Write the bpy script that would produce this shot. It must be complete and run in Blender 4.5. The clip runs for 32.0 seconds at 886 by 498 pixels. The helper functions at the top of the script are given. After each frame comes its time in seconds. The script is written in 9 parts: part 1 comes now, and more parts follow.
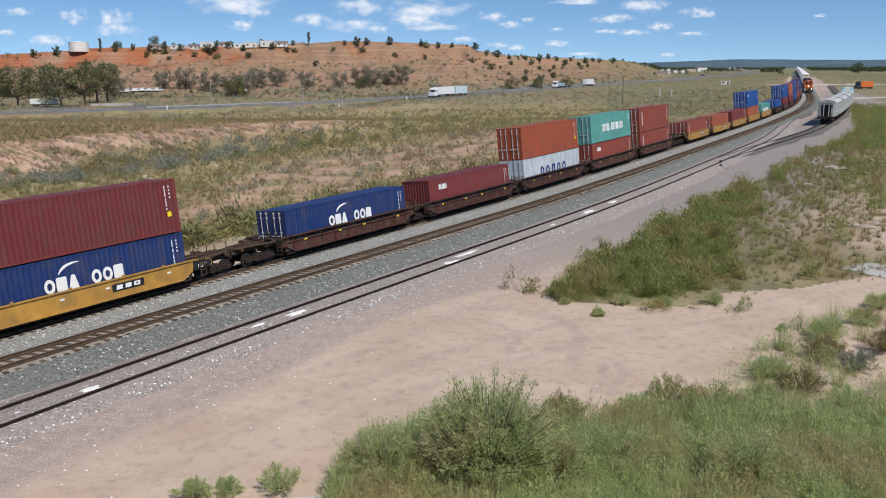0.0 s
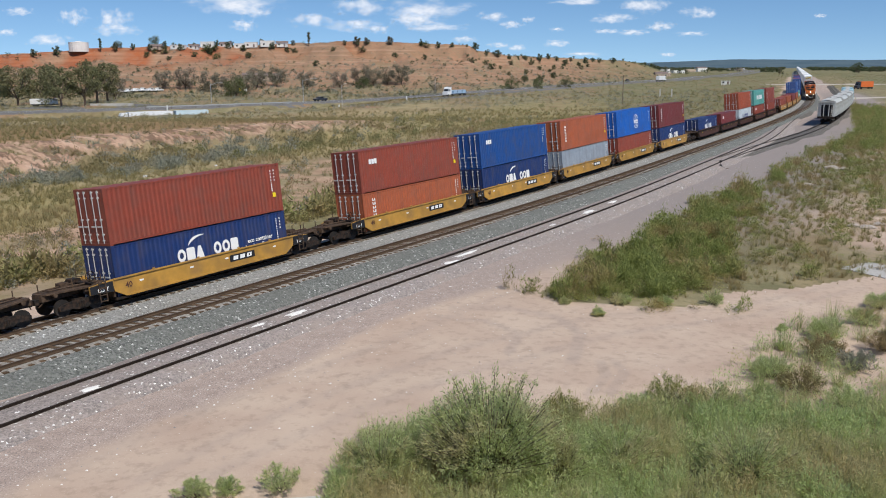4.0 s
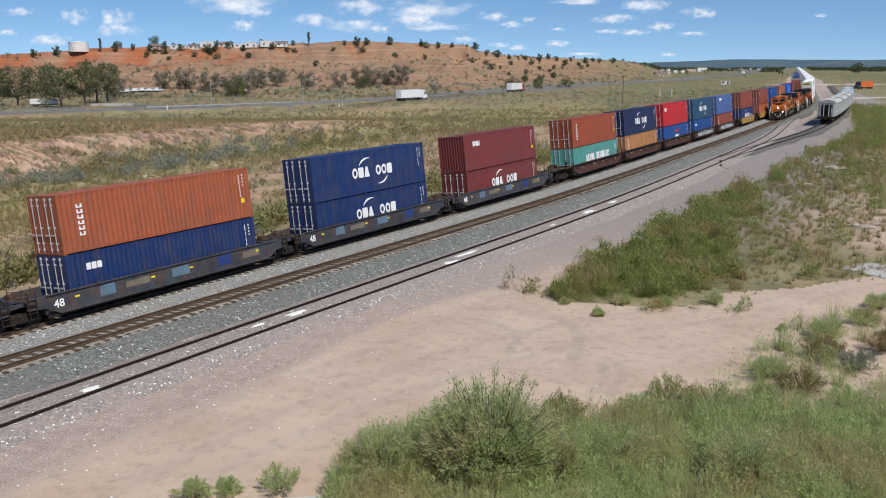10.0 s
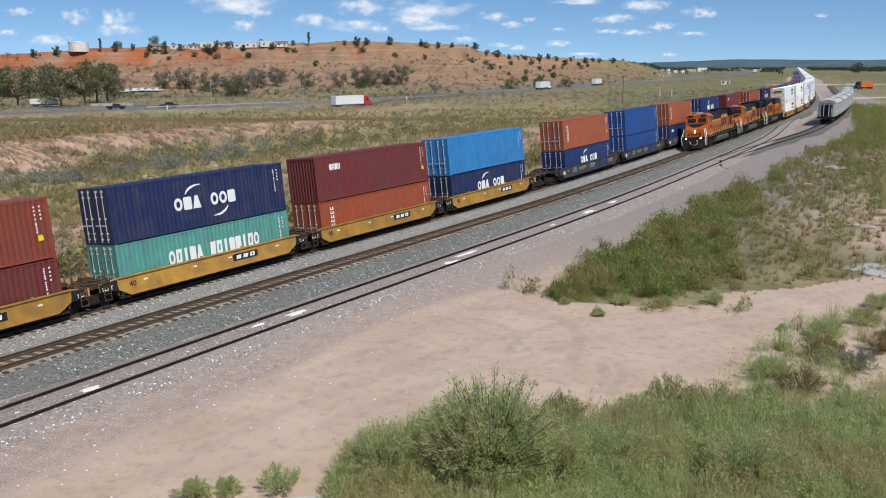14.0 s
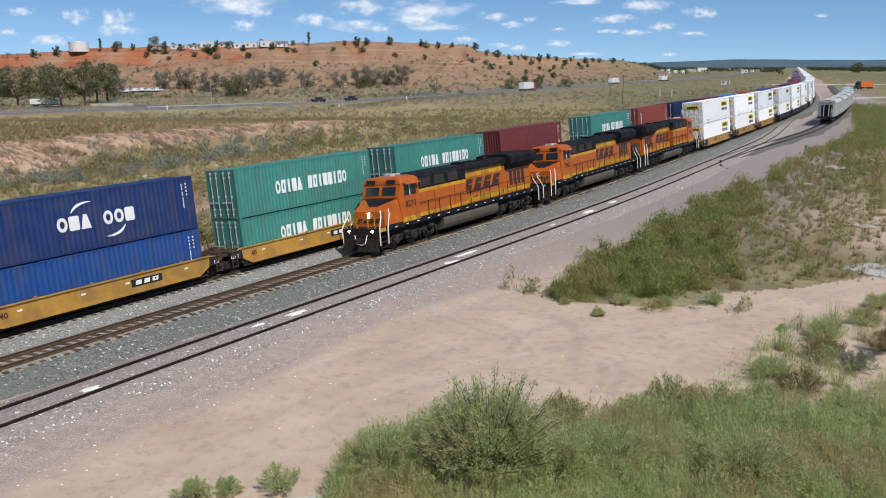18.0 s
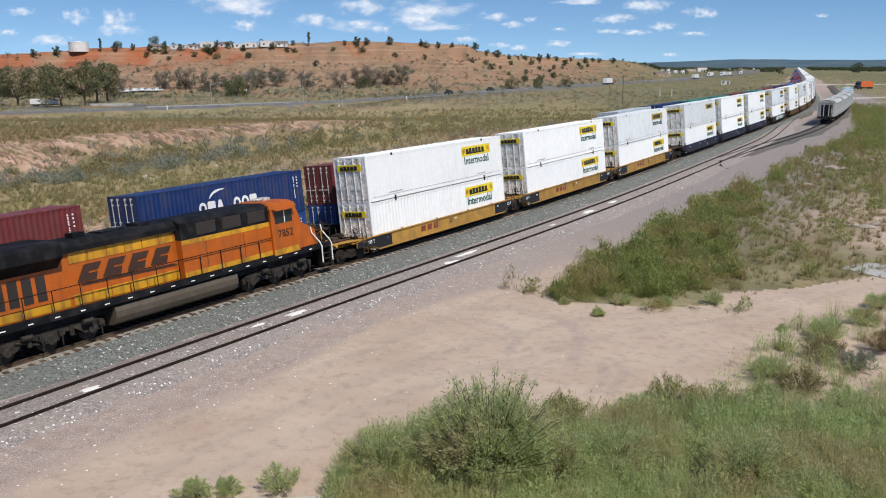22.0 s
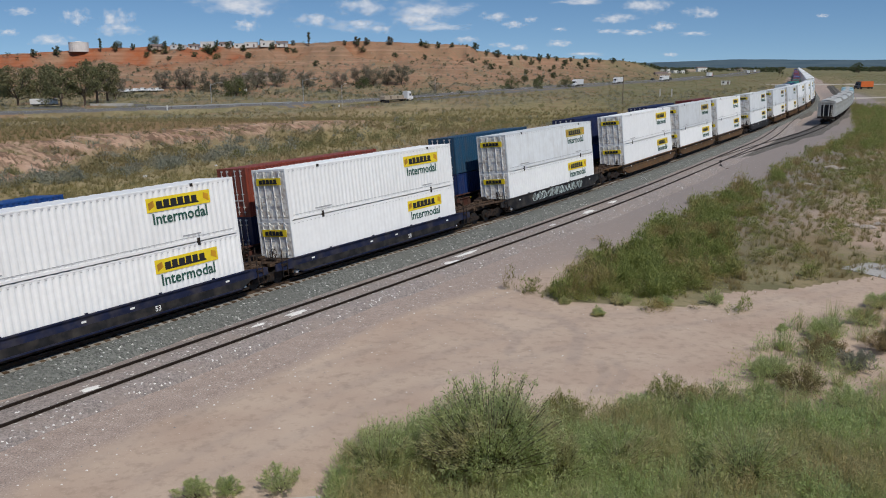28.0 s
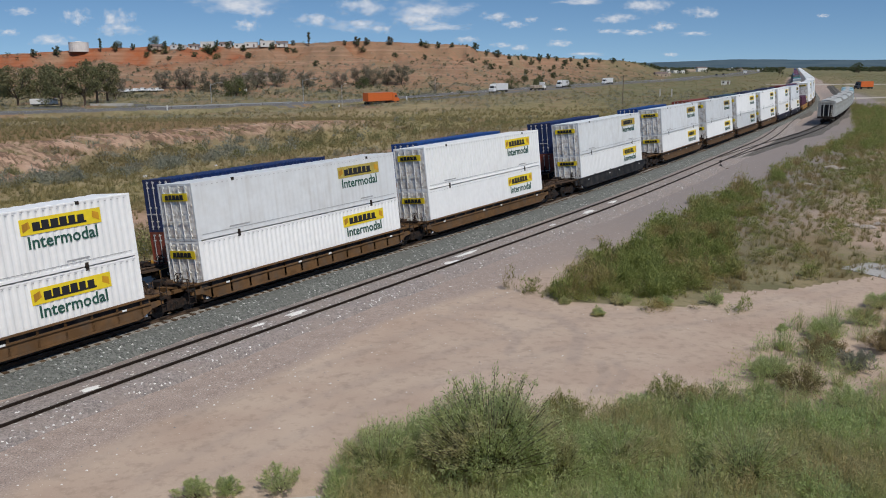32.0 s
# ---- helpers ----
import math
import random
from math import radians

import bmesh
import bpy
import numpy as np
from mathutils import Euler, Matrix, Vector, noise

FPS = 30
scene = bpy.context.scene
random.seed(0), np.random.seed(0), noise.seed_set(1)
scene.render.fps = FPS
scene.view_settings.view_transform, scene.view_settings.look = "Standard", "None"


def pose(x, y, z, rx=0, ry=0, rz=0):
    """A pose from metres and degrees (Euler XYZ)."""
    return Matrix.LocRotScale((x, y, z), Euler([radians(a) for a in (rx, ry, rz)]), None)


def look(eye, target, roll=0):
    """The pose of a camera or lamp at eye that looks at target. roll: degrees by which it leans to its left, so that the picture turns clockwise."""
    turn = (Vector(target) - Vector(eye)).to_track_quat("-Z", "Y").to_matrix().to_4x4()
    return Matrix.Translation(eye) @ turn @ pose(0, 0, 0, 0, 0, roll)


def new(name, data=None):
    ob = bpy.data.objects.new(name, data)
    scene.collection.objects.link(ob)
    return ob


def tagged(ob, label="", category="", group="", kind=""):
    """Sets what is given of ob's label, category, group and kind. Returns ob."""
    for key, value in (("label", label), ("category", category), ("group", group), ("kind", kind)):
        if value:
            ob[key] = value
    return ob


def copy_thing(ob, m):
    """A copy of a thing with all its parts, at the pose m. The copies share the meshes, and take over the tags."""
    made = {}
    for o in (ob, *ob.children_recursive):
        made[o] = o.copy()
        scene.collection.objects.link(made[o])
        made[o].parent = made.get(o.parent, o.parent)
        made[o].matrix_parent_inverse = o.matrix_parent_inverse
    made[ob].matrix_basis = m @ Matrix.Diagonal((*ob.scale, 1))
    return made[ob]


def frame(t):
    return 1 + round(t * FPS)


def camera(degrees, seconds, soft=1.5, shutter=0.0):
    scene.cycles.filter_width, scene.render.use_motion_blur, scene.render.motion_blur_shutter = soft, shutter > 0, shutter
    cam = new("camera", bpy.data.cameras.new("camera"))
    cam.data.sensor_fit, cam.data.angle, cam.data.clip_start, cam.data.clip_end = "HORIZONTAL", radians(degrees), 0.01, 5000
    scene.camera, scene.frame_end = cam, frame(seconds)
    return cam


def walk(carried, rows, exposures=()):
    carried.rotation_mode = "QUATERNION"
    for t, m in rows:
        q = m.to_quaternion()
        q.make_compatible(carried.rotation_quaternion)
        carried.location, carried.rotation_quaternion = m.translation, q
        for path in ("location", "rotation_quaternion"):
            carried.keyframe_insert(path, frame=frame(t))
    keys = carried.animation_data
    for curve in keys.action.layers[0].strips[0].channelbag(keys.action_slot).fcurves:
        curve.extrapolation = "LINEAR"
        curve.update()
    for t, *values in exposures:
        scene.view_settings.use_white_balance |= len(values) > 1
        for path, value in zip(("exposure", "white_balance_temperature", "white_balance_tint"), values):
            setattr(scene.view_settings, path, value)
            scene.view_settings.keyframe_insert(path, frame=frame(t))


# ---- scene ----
# ---------------------------------------------------------------- camera
EYE = (0.0, 0.0, 11.87)
cam = camera(53.72, 32.0, soft=1.0)
view = look(EYE, (0.0, 100.0, 11.87 - 100.0 * math.tan(radians(11.842))), -0.225)
walk(cam, [(0.0, view), (32.0, view)], exposures=[(0.0, -0.02), (21.8, -0.02), (23.0, -0.22), (25.0, -0.47), (28.0, -0.46), (32.0, -0.45)])

# ---------------------------------------------------------------- sky, sun, exposure
SUN_WAY = Vector((0.46, -0.75, 1.20)).normalized()
world = bpy.data.worlds.new("sky")
scene.world = world
world.use_nodes = True
wn = world.node_tree.nodes
sky = wn.new("ShaderNodeTexSky")
sky.sky_type = "NISHITA"
sky.sun_disc = False
sky.sun_elevation = math.asin(SUN_WAY.z)
sky.sun_rotation = math.atan2(SUN_WAY.x, SUN_WAY.y)
sky.altitude = 1500
sky.air_density = 1.0
sky.dust_density = 0.0
sky.ozone_density = 1.3
wn["Background"].inputs["Strength"].default_value = 0.122
deep = wn.new("ShaderNodeHueSaturation")
deep.inputs["Saturation"].default_value = 1.20
world.node_tree.links.new(sky.outputs[0], deep.inputs["Color"])
world.node_tree.links.new(deep.outputs[0], wn["Background"].inputs["Color"])
sky_co = wn.new("ShaderNodeTexCoord")
sky_lift = wn.new("ShaderNodeVectorMath")
sky_lift.operation = "MULTIPLY_ADD"
sky_lift.inputs[1].default_value = (1, 1, 1.25)
sky_lift.inputs[2].default_value = (0, 0, 0.104)
world.node_tree.links.new(sky_co.outputs["Generated"], sky_lift.inputs[0])
world.node_tree.links.new(sky_lift.outputs[0], sky.inputs["Vector"])

sun = new("sun", bpy.data.lights.new("sun", "SUN"))
sun.data.energy = 4.4
sun.data.angle = radians(0.53)
sun.data.color = (1.0, 0.96, 0.89)
sun.matrix_world = look((0, 0, 60), Vector((0, 0, 60)) - SUN_WAY)

# ---------------------------------------------------------------- the line of the railway
# centre of the middle track by distance s: bends (1/km), rise, and the other tracks by their offset to its far side
BEND_S = [-1200, -50, -22, 40, 100, 160, 220, 280, 325, 1700]
BEND_V = [0, 0, -3.4, 1.93, 0.30, 0.51, 1.05, 0.70, 0.0, 0.0]
RISE_S = [-1200, -60, 0, 80, 160, 240, 320, 450, 900, 1700]
RISE_Z = [-0.8, -0.66, 0.0, 0.956, 1.039, 1.167, 1.277, 1.413, 1.62, 1.62]
CANT = radians(5.73)
FAR_TRACK = 4.08
SIDING = -4.97
LS = np.arange(-1200.0, 1700.0, 1.0)
_turn = np.cumsum(np.interp(LS, BEND_S, BEND_V) * 1e-3)
_i0 = int(np.searchsorted(LS, 0.0))
LT = _turn - _turn[_i0] + radians(56.165)
LX = np.cumsum(np.cos(LT))
LY = np.cumsum(np.sin(LT))
LX = LX - LX[_i0] - 15.0
LY = LY - LY[_i0] + 39.6
_k = np.ones(41) / 41.0
LZ = np.interp(LS, RISE_S, RISE_Z)
LZ = np.convolve(np.pad(LZ, 20, mode="edge"), _k, mode="valid")


def on_line(s, off=0.0, up=0.0, cant=0.0):
    """Places at distances s, off metres to the far side and up metres over the rails, and the heading there."""
    s = np.asarray(s, float)
    x, y, z, a = (np.interp(s, LS, v) for v in (LX, LY, LZ, LT))
    return x - off * np.sin(a), y + off * np.cos(a), z + up, a


def stand(s, off, length):
    """The pose of a vehicle of that length, its middle at s, on the track at that offset; x runs along the line."""
    xa, ya, za, _ = on_line(s - length * 0.4, off)
    xb, yb, zb, _ = on_line(s + length * 0.4, off)
    head = math.atan2(yb - ya, xb - xa)
    nose = math.atan2(zb - za, math.hypot(xb - xa, yb - ya))
    spot = ((xa + xb) / 2, (ya + yb) / 2, (za + zb) / 2)
    return Matrix.Translation(spot) @ Euler((-CANT, -nose, head)).to_matrix().to_4x4()


def ease(a, b, x):
    t = np.clip((x - a) / (b - a), 0, 1)
    return t * t * (3 - 2 * t)

# ---------------------------------------------------------------- materials
def shade(name, colour, rough=0.6, metal=0.0, vary=0.25, grain=8.0, stain=0.6, bump=0.0, bump_size=30.0, dirt=None, dirt_much=0.0, spec=0.5, each=0.0, streak=None, streak_much=0.0, along=(3.0, 3.0, 0.14)):
    """A surface with fine grain, broad stains, optional dirt of another colour and relief; sizes are per metre."""
    m = bpy.data.materials.new(name)
    m.use_nodes = True
    nt = m.node_tree
    n, l = nt.nodes, nt.links
    b = n["Principled BSDF"]
    b.inputs["Roughness"].default_value = rough
    b.inputs["Metallic"].default_value = metal
    b.inputs["Specular IOR Level"].default_value = spec
    co = n.new("ShaderNodeTexCoord")

    def cloud(size, detail=4.0):
        t = n.new("ShaderNodeTexNoise")
        t.inputs["Scale"].default_value = size
        t.inputs["Detail"].default_value = detail
        l.new(co.outputs["Object"], t.inputs["Vector"])
        return t

    def mix(a, c, f, how="MIX"):
        x = n.new("ShaderNodeMix")
        x.data_type = "RGBA"
        x.blend_type = how
        for k, v in ((6, a), (7, c)):
            if isinstance(v, tuple):
                x.inputs[k].default_value = (*v[:3], 1)
            else:
                l.new(v, x.inputs[k])
        if isinstance(f, float):
            x.inputs[0].default_value = f
        else:
            l.new(f, x.inputs[0])
        return x.outputs[2]

    def ramp(src, lo, hi):
        r = n.new("ShaderNodeMapRange")
        r.inputs["From Min"].default_value = lo
        r.inputs["From Max"].default_value = hi
        l.new(src, r.inputs["Value"])
        return r.outputs[0]

    dark = tuple(c * (1 - vary) for c in colour)
    light = tuple(min(1, c * (1 + vary)) for c in colour)
    fine = cloud(grain)
    c = mix(dark, light, ramp(fine.outputs["Fac"], 0.3, 0.7))
    broad = cloud(stain, 5.0)
    c = mix(c, tuple(x * (1 - vary * 1.3) for x in colour), ramp(broad.outputs["Fac"], 0.5, 0.75))
    if dirt:
        d = cloud(stain * 2.3, 8.0)
        f = n.new("ShaderNodeMath")
        f.operation = "MULTIPLY"
        l.new(ramp(d.outputs["Fac"], 0.45, 0.7), f.inputs[0])
        f.inputs[1].default_value = dirt_much
        c = mix(c, dirt, f.outputs[0])
    if streak:
        mp = n.new("ShaderNodeMapping")
        mp.inputs["Scale"].default_value = along
        l.new(co.outputs["Object"], mp.inputs["Vector"])
        k = cloud(1.0, 6.0)
        l.new(mp.outputs[0], k.inputs["Vector"])
        f = n.new("ShaderNodeMath")
        f.operation = "MULTIPLY"
        l.new(ramp(k.outputs["Fac"], 0.50, 0.72), f.inputs[0])
        f.inputs[1].default_value = streak_much
        c = mix(c, streak, f.outputs[0])
    if each:
        o = n.new("ShaderNodeObjectInfo")
        h = n.new("ShaderNodeHueSaturation")
        r = n.new("ShaderNodeMapRange")
        r.inputs["To Min"].default_value = 1 - each
        r.inputs["To Max"].default_value = 1 + each
        l.new(o.outputs["Random"], r.inputs["Value"])
        l.new(r.outputs[0], h.inputs["Value"])
        l.new(c, h.inputs["Color"])
        c = h.outputs[0]
    l.new(c, b.inputs["Base Color"])
    rr = n.new("ShaderNodeMapRange")
    rr.inputs["To Min"].default_value = max(0.0, rough - 0.1)
    rr.inputs["To Max"].default_value = min(1.0, rough + 0.12)
    l.new(broad.outputs["Fac"], rr.inputs["Value"])
    l.new(rr.outputs[0], b.inputs["Roughness"])
    if bump:
        bt = cloud(bump_size, 3.0)
        bp = n.new("ShaderNodeBump")
        bp.inputs["Strength"].default_value = min(1.0, bump)
        bp.inputs["Distance"].default_value = 0.02 + 0.05 * bump
        l.new(bt.outputs["Fac"], bp.inputs["Height"])
        l.new(bp.outputs[0], b.inputs["Normal"])
    return m


RUST = (0.13, 0.065, 0.035)

GRIME = (0.10, 0.085, 0.07)
PAINTS = {
    "maroon": (0.165, 0.026, 0.024), "red": (0.46, 0.012, 0.014), "brick": (0.24, 0.047, 0.025),
    "orange": (0.34, 0.085, 0.032), "rust": (0.30, 0.06, 0.02), "tan": (0.40, 0.18, 0.06),
    "navy": (0.008, 0.018, 0.075), "deep": (0.006, 0.026, 0.115), "royal": (0.007, 0.062, 0.245), "blue": (0.005, 0.105, 0.44),
    "sky": (0.025, 0.22, 0.52), "seaco": (0.06, 0.115, 0.29), "teal_blue": (0.014, 0.065, 0.125), "teal": (0.09, 0.31, 0.27),
    "green": (0.045, 0.22, 0.18), "grey": (0.42, 0.45, 0.46), "slate": (0.27, 0.31, 0.36), "silver": (0.52, 0.57, 0.60),
    "cream": (0.74, 0.70, 0.56), "white": (0.90, 0.90, 0.88), "dull": (0.74, 0.76, 0.76), "plum": (0.10, 0.03, 0.06),
}
PAINT = {k: shade("paint_" + k, v, 0.5, vary=0.10 if k not in ("white", "dull", "cream") else 0.035, grain=3.0, stain=0.45, dirt=GRIME if k not in ("white", "dull", "cream") else (0.45, 0.42, 0.38), dirt_much=0.22 if k not in ("white", "cream") else 0.05, each=0.10, streak=(0.09, 0.06, 0.045) if k not in ("white", "dull", "cream") else (0.42, 0.38, 0.33), streak_much=0.3 if k not in ("white", "dull", "cream") else 0.07 if k != "dull" else 0.2) for k, v in PAINTS.items()}
M_YELLOW = shade("car_yellow", (0.46, 0.245, 0.042), 0.55, vary=0.14, grain=2.5, stain=0.5, dirt=(0.16, 0.10, 0.05), dirt_much=0.5, each=0.12)
M_BROWN = shade("car_brown", (0.085, 0.036, 0.027), 0.65, vary=0.2, grain=3, stain=0.6, dirt=GRIME, dirt_much=0.5, each=0.12, spec=0.15)
M_TANCAR = shade("car_tan", (0.15, 0.082, 0.036), 0.65, vary=0.2, grain=3, stain=0.6, dirt=GRIME, dirt_much=0.5, spec=0.15)
M_GREYCAR = shade("car_grey", (0.055, 0.06, 0.07), 0.65, vary=0.25, grain=3, stain=0.6, dirt=RUST, dirt_much=0.45, each=0.1, spec=0.15)
M_NAVYCAR = shade("car_navy", (0.015, 0.02, 0.05), 0.6, vary=0.2, grain=3, stain=0.6, dirt=GRIME, dirt_much=0.4, spec=0.15)
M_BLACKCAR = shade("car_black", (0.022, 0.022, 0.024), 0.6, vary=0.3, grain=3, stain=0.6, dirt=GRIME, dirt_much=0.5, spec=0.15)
M_STEEL = shade("running_gear", (0.022, 0.019, 0.017), 0.7, vary=0.35, grain=9, stain=2, dirt=RUST, dirt_much=0.3, spec=0.15)
M_DOORWHITE = shade("stained_white_doors", (0.82, 0.80, 0.75), 0.6, vary=0.12, grain=5, stain=1.2, dirt=(0.26, 0.15, 0.08), dirt_much=0.5, streak=(0.20, 0.12, 0.07), streak_much=0.6, along=(1.0, 4.0, 1.6), each=0.06)
M_SIGNDULL = shade("weathered_yellow_panel", (0.50, 0.39, 0.07), 0.6, vary=0.2, grain=3, stain=1.2, dirt=(0.25, 0.2, 0.1), dirt_much=0.5)
M_RUSTY = shade("rusty_platform", (0.075, 0.05, 0.035), 0.75, vary=0.35, grain=9, stain=2, dirt=(0.16, 0.10, 0.06), dirt_much=0.5, spec=0.15)
M_WHEEL = shade("wheel_steel", (0.05, 0.043, 0.038), 0.5, metal=0.4, vary=0.3, grain=9, stain=2, spec=0.15)
M_WHITE = shade("white_marking", (0.80, 0.80, 0.78), 0.6, vary=0.05, grain=4, stain=1)
M_REDBROWN = shade("red_brown_marking", (0.20, 0.045, 0.02), 0.6, vary=0.15)
M_PATCHBLUE = shade("faded_blue_patch", (0.11, 0.17, 0.23), 0.65, vary=0.25, grain=3, stain=1.5)
M_PATCHTAN = shade("faded_tan_patch", (0.17, 0.14, 0.10), 0.7, vary=0.3, grain=3, stain=1.5)
M_DARKBLUE = shade("blue_marking", (0.02, 0.04, 0.16), 0.6, vary=0.05)
M_BLACK = shade("black_marking", (0.012, 0.012, 0.014), 0.6, vary=0.1)
M_SIGNYEL = shade("yellow_panel", (0.82, 0.62, 0.018), 0.5, vary=0.08, grain=3, stain=0.8)
M_REDMARK = shade("red_marking", (0.55, 0.02, 0.02), 0.6, vary=0.1)
M_GREENMARK = shade("green_marking", (0.02, 0.085, 0.06), 0.6, vary=0.05)
M_ROD = shade("galvanised_bars", (0.62, 0.62, 0.60), 0.45, metal=0.3, vary=0.2, grain=6, stain=2)
M_RAIL = shade("rail_steel", (0.035, 0.025, 0.019), 0.55, metal=0.3, vary=0.25, grain=4, stain=0.7, spec=0.15)
M_RAILRUST = shade("rusty_rail_side", (0.085, 0.056, 0.036), 0.75, vary=0.25, grain=4, stain=0.7, spec=0.15)
M_RAILTOP = shade("rail_head", (0.30, 0.27, 0.25), 0.35, metal=0.8, vary=0.15, grain=4, stain=0.7)
M_TIE = shade("tie_wood", (0.10, 0.064, 0.038), 0.85, vary=0.35, grain=14, stain=2.0, bump=0.4, bump_size=25, dirt=(0.22, 0.17, 0.12), dirt_much=0.4, each=0.3, spec=0.15)
M_LOCO = shade("loco_orange", (0.46, 0.100, 0.005), 0.42, vary=0.10, grain=2, stain=0.6, dirt=(0.30, 0.085, 0.015), dirt_much=0.5, streak=(0.20, 0.06, 0.014), streak_much=0.4)
M_LOCOYEL = shade("loco_yellow", (0.60, 0.30, 0.012), 0.5, vary=0.15, grain=2, stain=0.6, dirt=(0.16, 0.075, 0.022), dirt_much=0.6, streak=(0.12, 0.055, 0.02), streak_much=0.6)
M_GEAR = shade("dusty_running_gear", (0.032, 0.028, 0.024), 0.75, vary=0.4, grain=7, stain=2, dirt=(0.10, 0.085, 0.07), dirt_much=0.4, spec=0.15)
M_LOCOBLK = shade("loco_black", (0.008, 0.0085, 0.01), 0.6, vary=0.25, grain=3, stain=0.8, dirt=GRIME, dirt_much=0.2, spec=0.15)
M_TANK = shade("fuel_tank_dust", (0.095, 0.075, 0.052), 0.7, vary=0.2, grain=3, stain=0.8, dirt=GRIME, dirt_much=0.5)
M_HANDRAIL = shade("white_rail", (0.78, 0.78, 0.74), 0.5, vary=0.08)
M_DUSTY = shade("dusty_panel", (0.50, 0.48, 0.45), 0.6, vary=0.15, grain=4, stain=1)
M_GLASS = shade("cab_glass", (0.018, 0.02, 0.022), 0.12, vary=0.1)
M_GRAFF = shade("sprayed_paint", (0.40, 0.47, 0.46), 0.6, vary=0.5, grain=1.2, stain=2.0)
M_HOPPER = shade("hopper_grey", (0.46, 0.47, 0.45), 0.6, vary=0.12, grain=2, stain=0.5, dirt=(0.25, 0.2, 0.16), dirt_much=0.45, each=0.08)
M_HOPPERBLUE = shade("hopper_pale_blue", (0.30, 0.50, 0.58), 0.6, vary=0.12, grain=2, stain=0.5, dirt=(0.25, 0.2, 0.16), dirt_much=0.3)
M_CONC = shade("concrete", (0.42, 0.40, 0.37), 0.85, vary=0.15, grain=6, stain=0.8, bump=0.15)
M_ASPHALT = shade("asphalt", (0.145, 0.138, 0.13), 0.85, vary=0.15, grain=3, stain=0.25)
M_WALLWHITE = shade("house_white", (0.72, 0.70, 0.66), 0.8, vary=0.08, grain=1, stain=0.3)
M_WALLTAN = shade("house_tan", (0.45, 0.36, 0.27), 0.8, vary=0.1, grain=1, stain=0.3)
M_ROOF = shade("house_roof", (0.20, 0.15, 0.13), 0.8, vary=0.2, grain=1, stain=0.3)
M_WINDOW = shade("house_window", (0.03, 0.035, 0.04), 0.15)
M_POLE = shade("pole_grey", (0.45, 0.45, 0.44), 0.5, metal=0.3, vary=0.1)
M_WOODPOLE = shade("pole_wood", (0.16, 0.12, 0.09), 0.85, vary=0.25, grain=6)
M_BARK = shade("bark", (0.11, 0.08, 0.06), 0.9, vary=0.3, grain=6, stain=1)


def glow(name, colour, power):
    m = bpy.data.materials.new(name)
    m.use_nodes = True
    b = m.node_tree.nodes["Principled BSDF"]
    b.inputs["Base Color"].default_value = (*colour, 1)
    b.inputs["Emission Color"].default_value = (*colour, 1)
    b.inputs["Emission Strength"].default_value = power
    return m


M_LAMP = glow("headlight", (1.0, 0.97, 0.88), 8.0)


def leafy(name, dark, light, dry, dry_much=0.3, patch=0.12, through_light=0.25):
    """Leaves and stems: green varied blade by blade and in patches, some of it dry."""
    m = bpy.data.materials.new(name)
    m.use_nodes = True
    n, l = m.node_tree.nodes, m.node_tree.links
    b = n["Principled BSDF"]
    b.inputs["Roughness"].default_value = 0.7
    b.inputs["Specular IOR Level"].default_value = 0.25
    g = n.new("ShaderNodeNewGeometry")
    r = n.new("ShaderNodeValToRGB")
    r.color_ramp.elements[0].color = (*dark, 1)
    r.color_ramp.elements[1].color = (*light, 1)
    l.new(g.outputs["Random Per Island"], r.inputs[0])
    t = n.new("ShaderNodeTexNoise")
    t.inputs["Scale"].default_value = patch
    t.inputs["Detail"].default_value = 5.0
    l.new(g.outputs["Position"], t.inputs["Vector"])
    k = n.new("ShaderNodeMapRange")
    k.inputs["From Min"].default_value = 0.62 - dry_much * 0.5
    k.inputs["From Max"].default_value = 0.78 - dry_much * 0.5
    l.new(t.outputs["Fac"], k.inputs["Value"])
    x = n.new("ShaderNodeMix")
    x.data_type = "RGBA"
    l.new(k.outputs[0], x.inputs[0])
    l.new(r.outputs[0], x.inputs[6])
    x.inputs[7].default_value = (*dry, 1)
    l.new(x.outputs[2], b.inputs["Base Color"])
    tr = n.new("ShaderNodeBsdfTranslucent")
    l.new(x.outputs[2], tr.inputs["Color"])
    s = n.new("ShaderNodeMixShader")
    s.inputs[0].default_value = through_light
    l.new(b.outputs[0], s.inputs[1])
    l.new(tr.outputs[0], s.inputs[2])
    l.new(s.outputs[0], n["Material Output"].inputs["Surface"])
    return m


L_WEED = leafy("weed_leaves", (0.185, 0.225, 0.06), (0.37, 0.40, 0.135), (0.38, 0.31, 0.13), 0.27, 0.3, 0.5)
L_BUSH = leafy("bush_leaves", (0.42, 0.49, 0.20), (0.66, 0.71, 0.39), (0.64, 0.59, 0.34), 0.26, 0.5, 0.66)
L_SAGE = leafy("sage_leaves", (0.245, 0.25, 0.19), (0.37, 0.37, 0.285), (0.30, 0.26, 0.18), 0.18, 0.06, 0.4)
L_DRY = leafy("dry_grass", (0.24, 0.19, 0.09), (0.44, 0.36, 0.19), (0.24, 0.21, 0.09), 0.35, 0.03, 0.35)
L_JUNIPER = leafy("juniper_leaves", (0.05, 0.07, 0.03), (0.11, 0.13, 0.06), (0.15, 0.13, 0.08), 0.2, 0.02, 0.2)
L_COTTON = leafy("cottonwood_leaves", (0.15, 0.155, 0.07), (0.27, 0.26, 0.135), (0.28, 0.23, 0.14), 0.25, 0.03, 0.5)

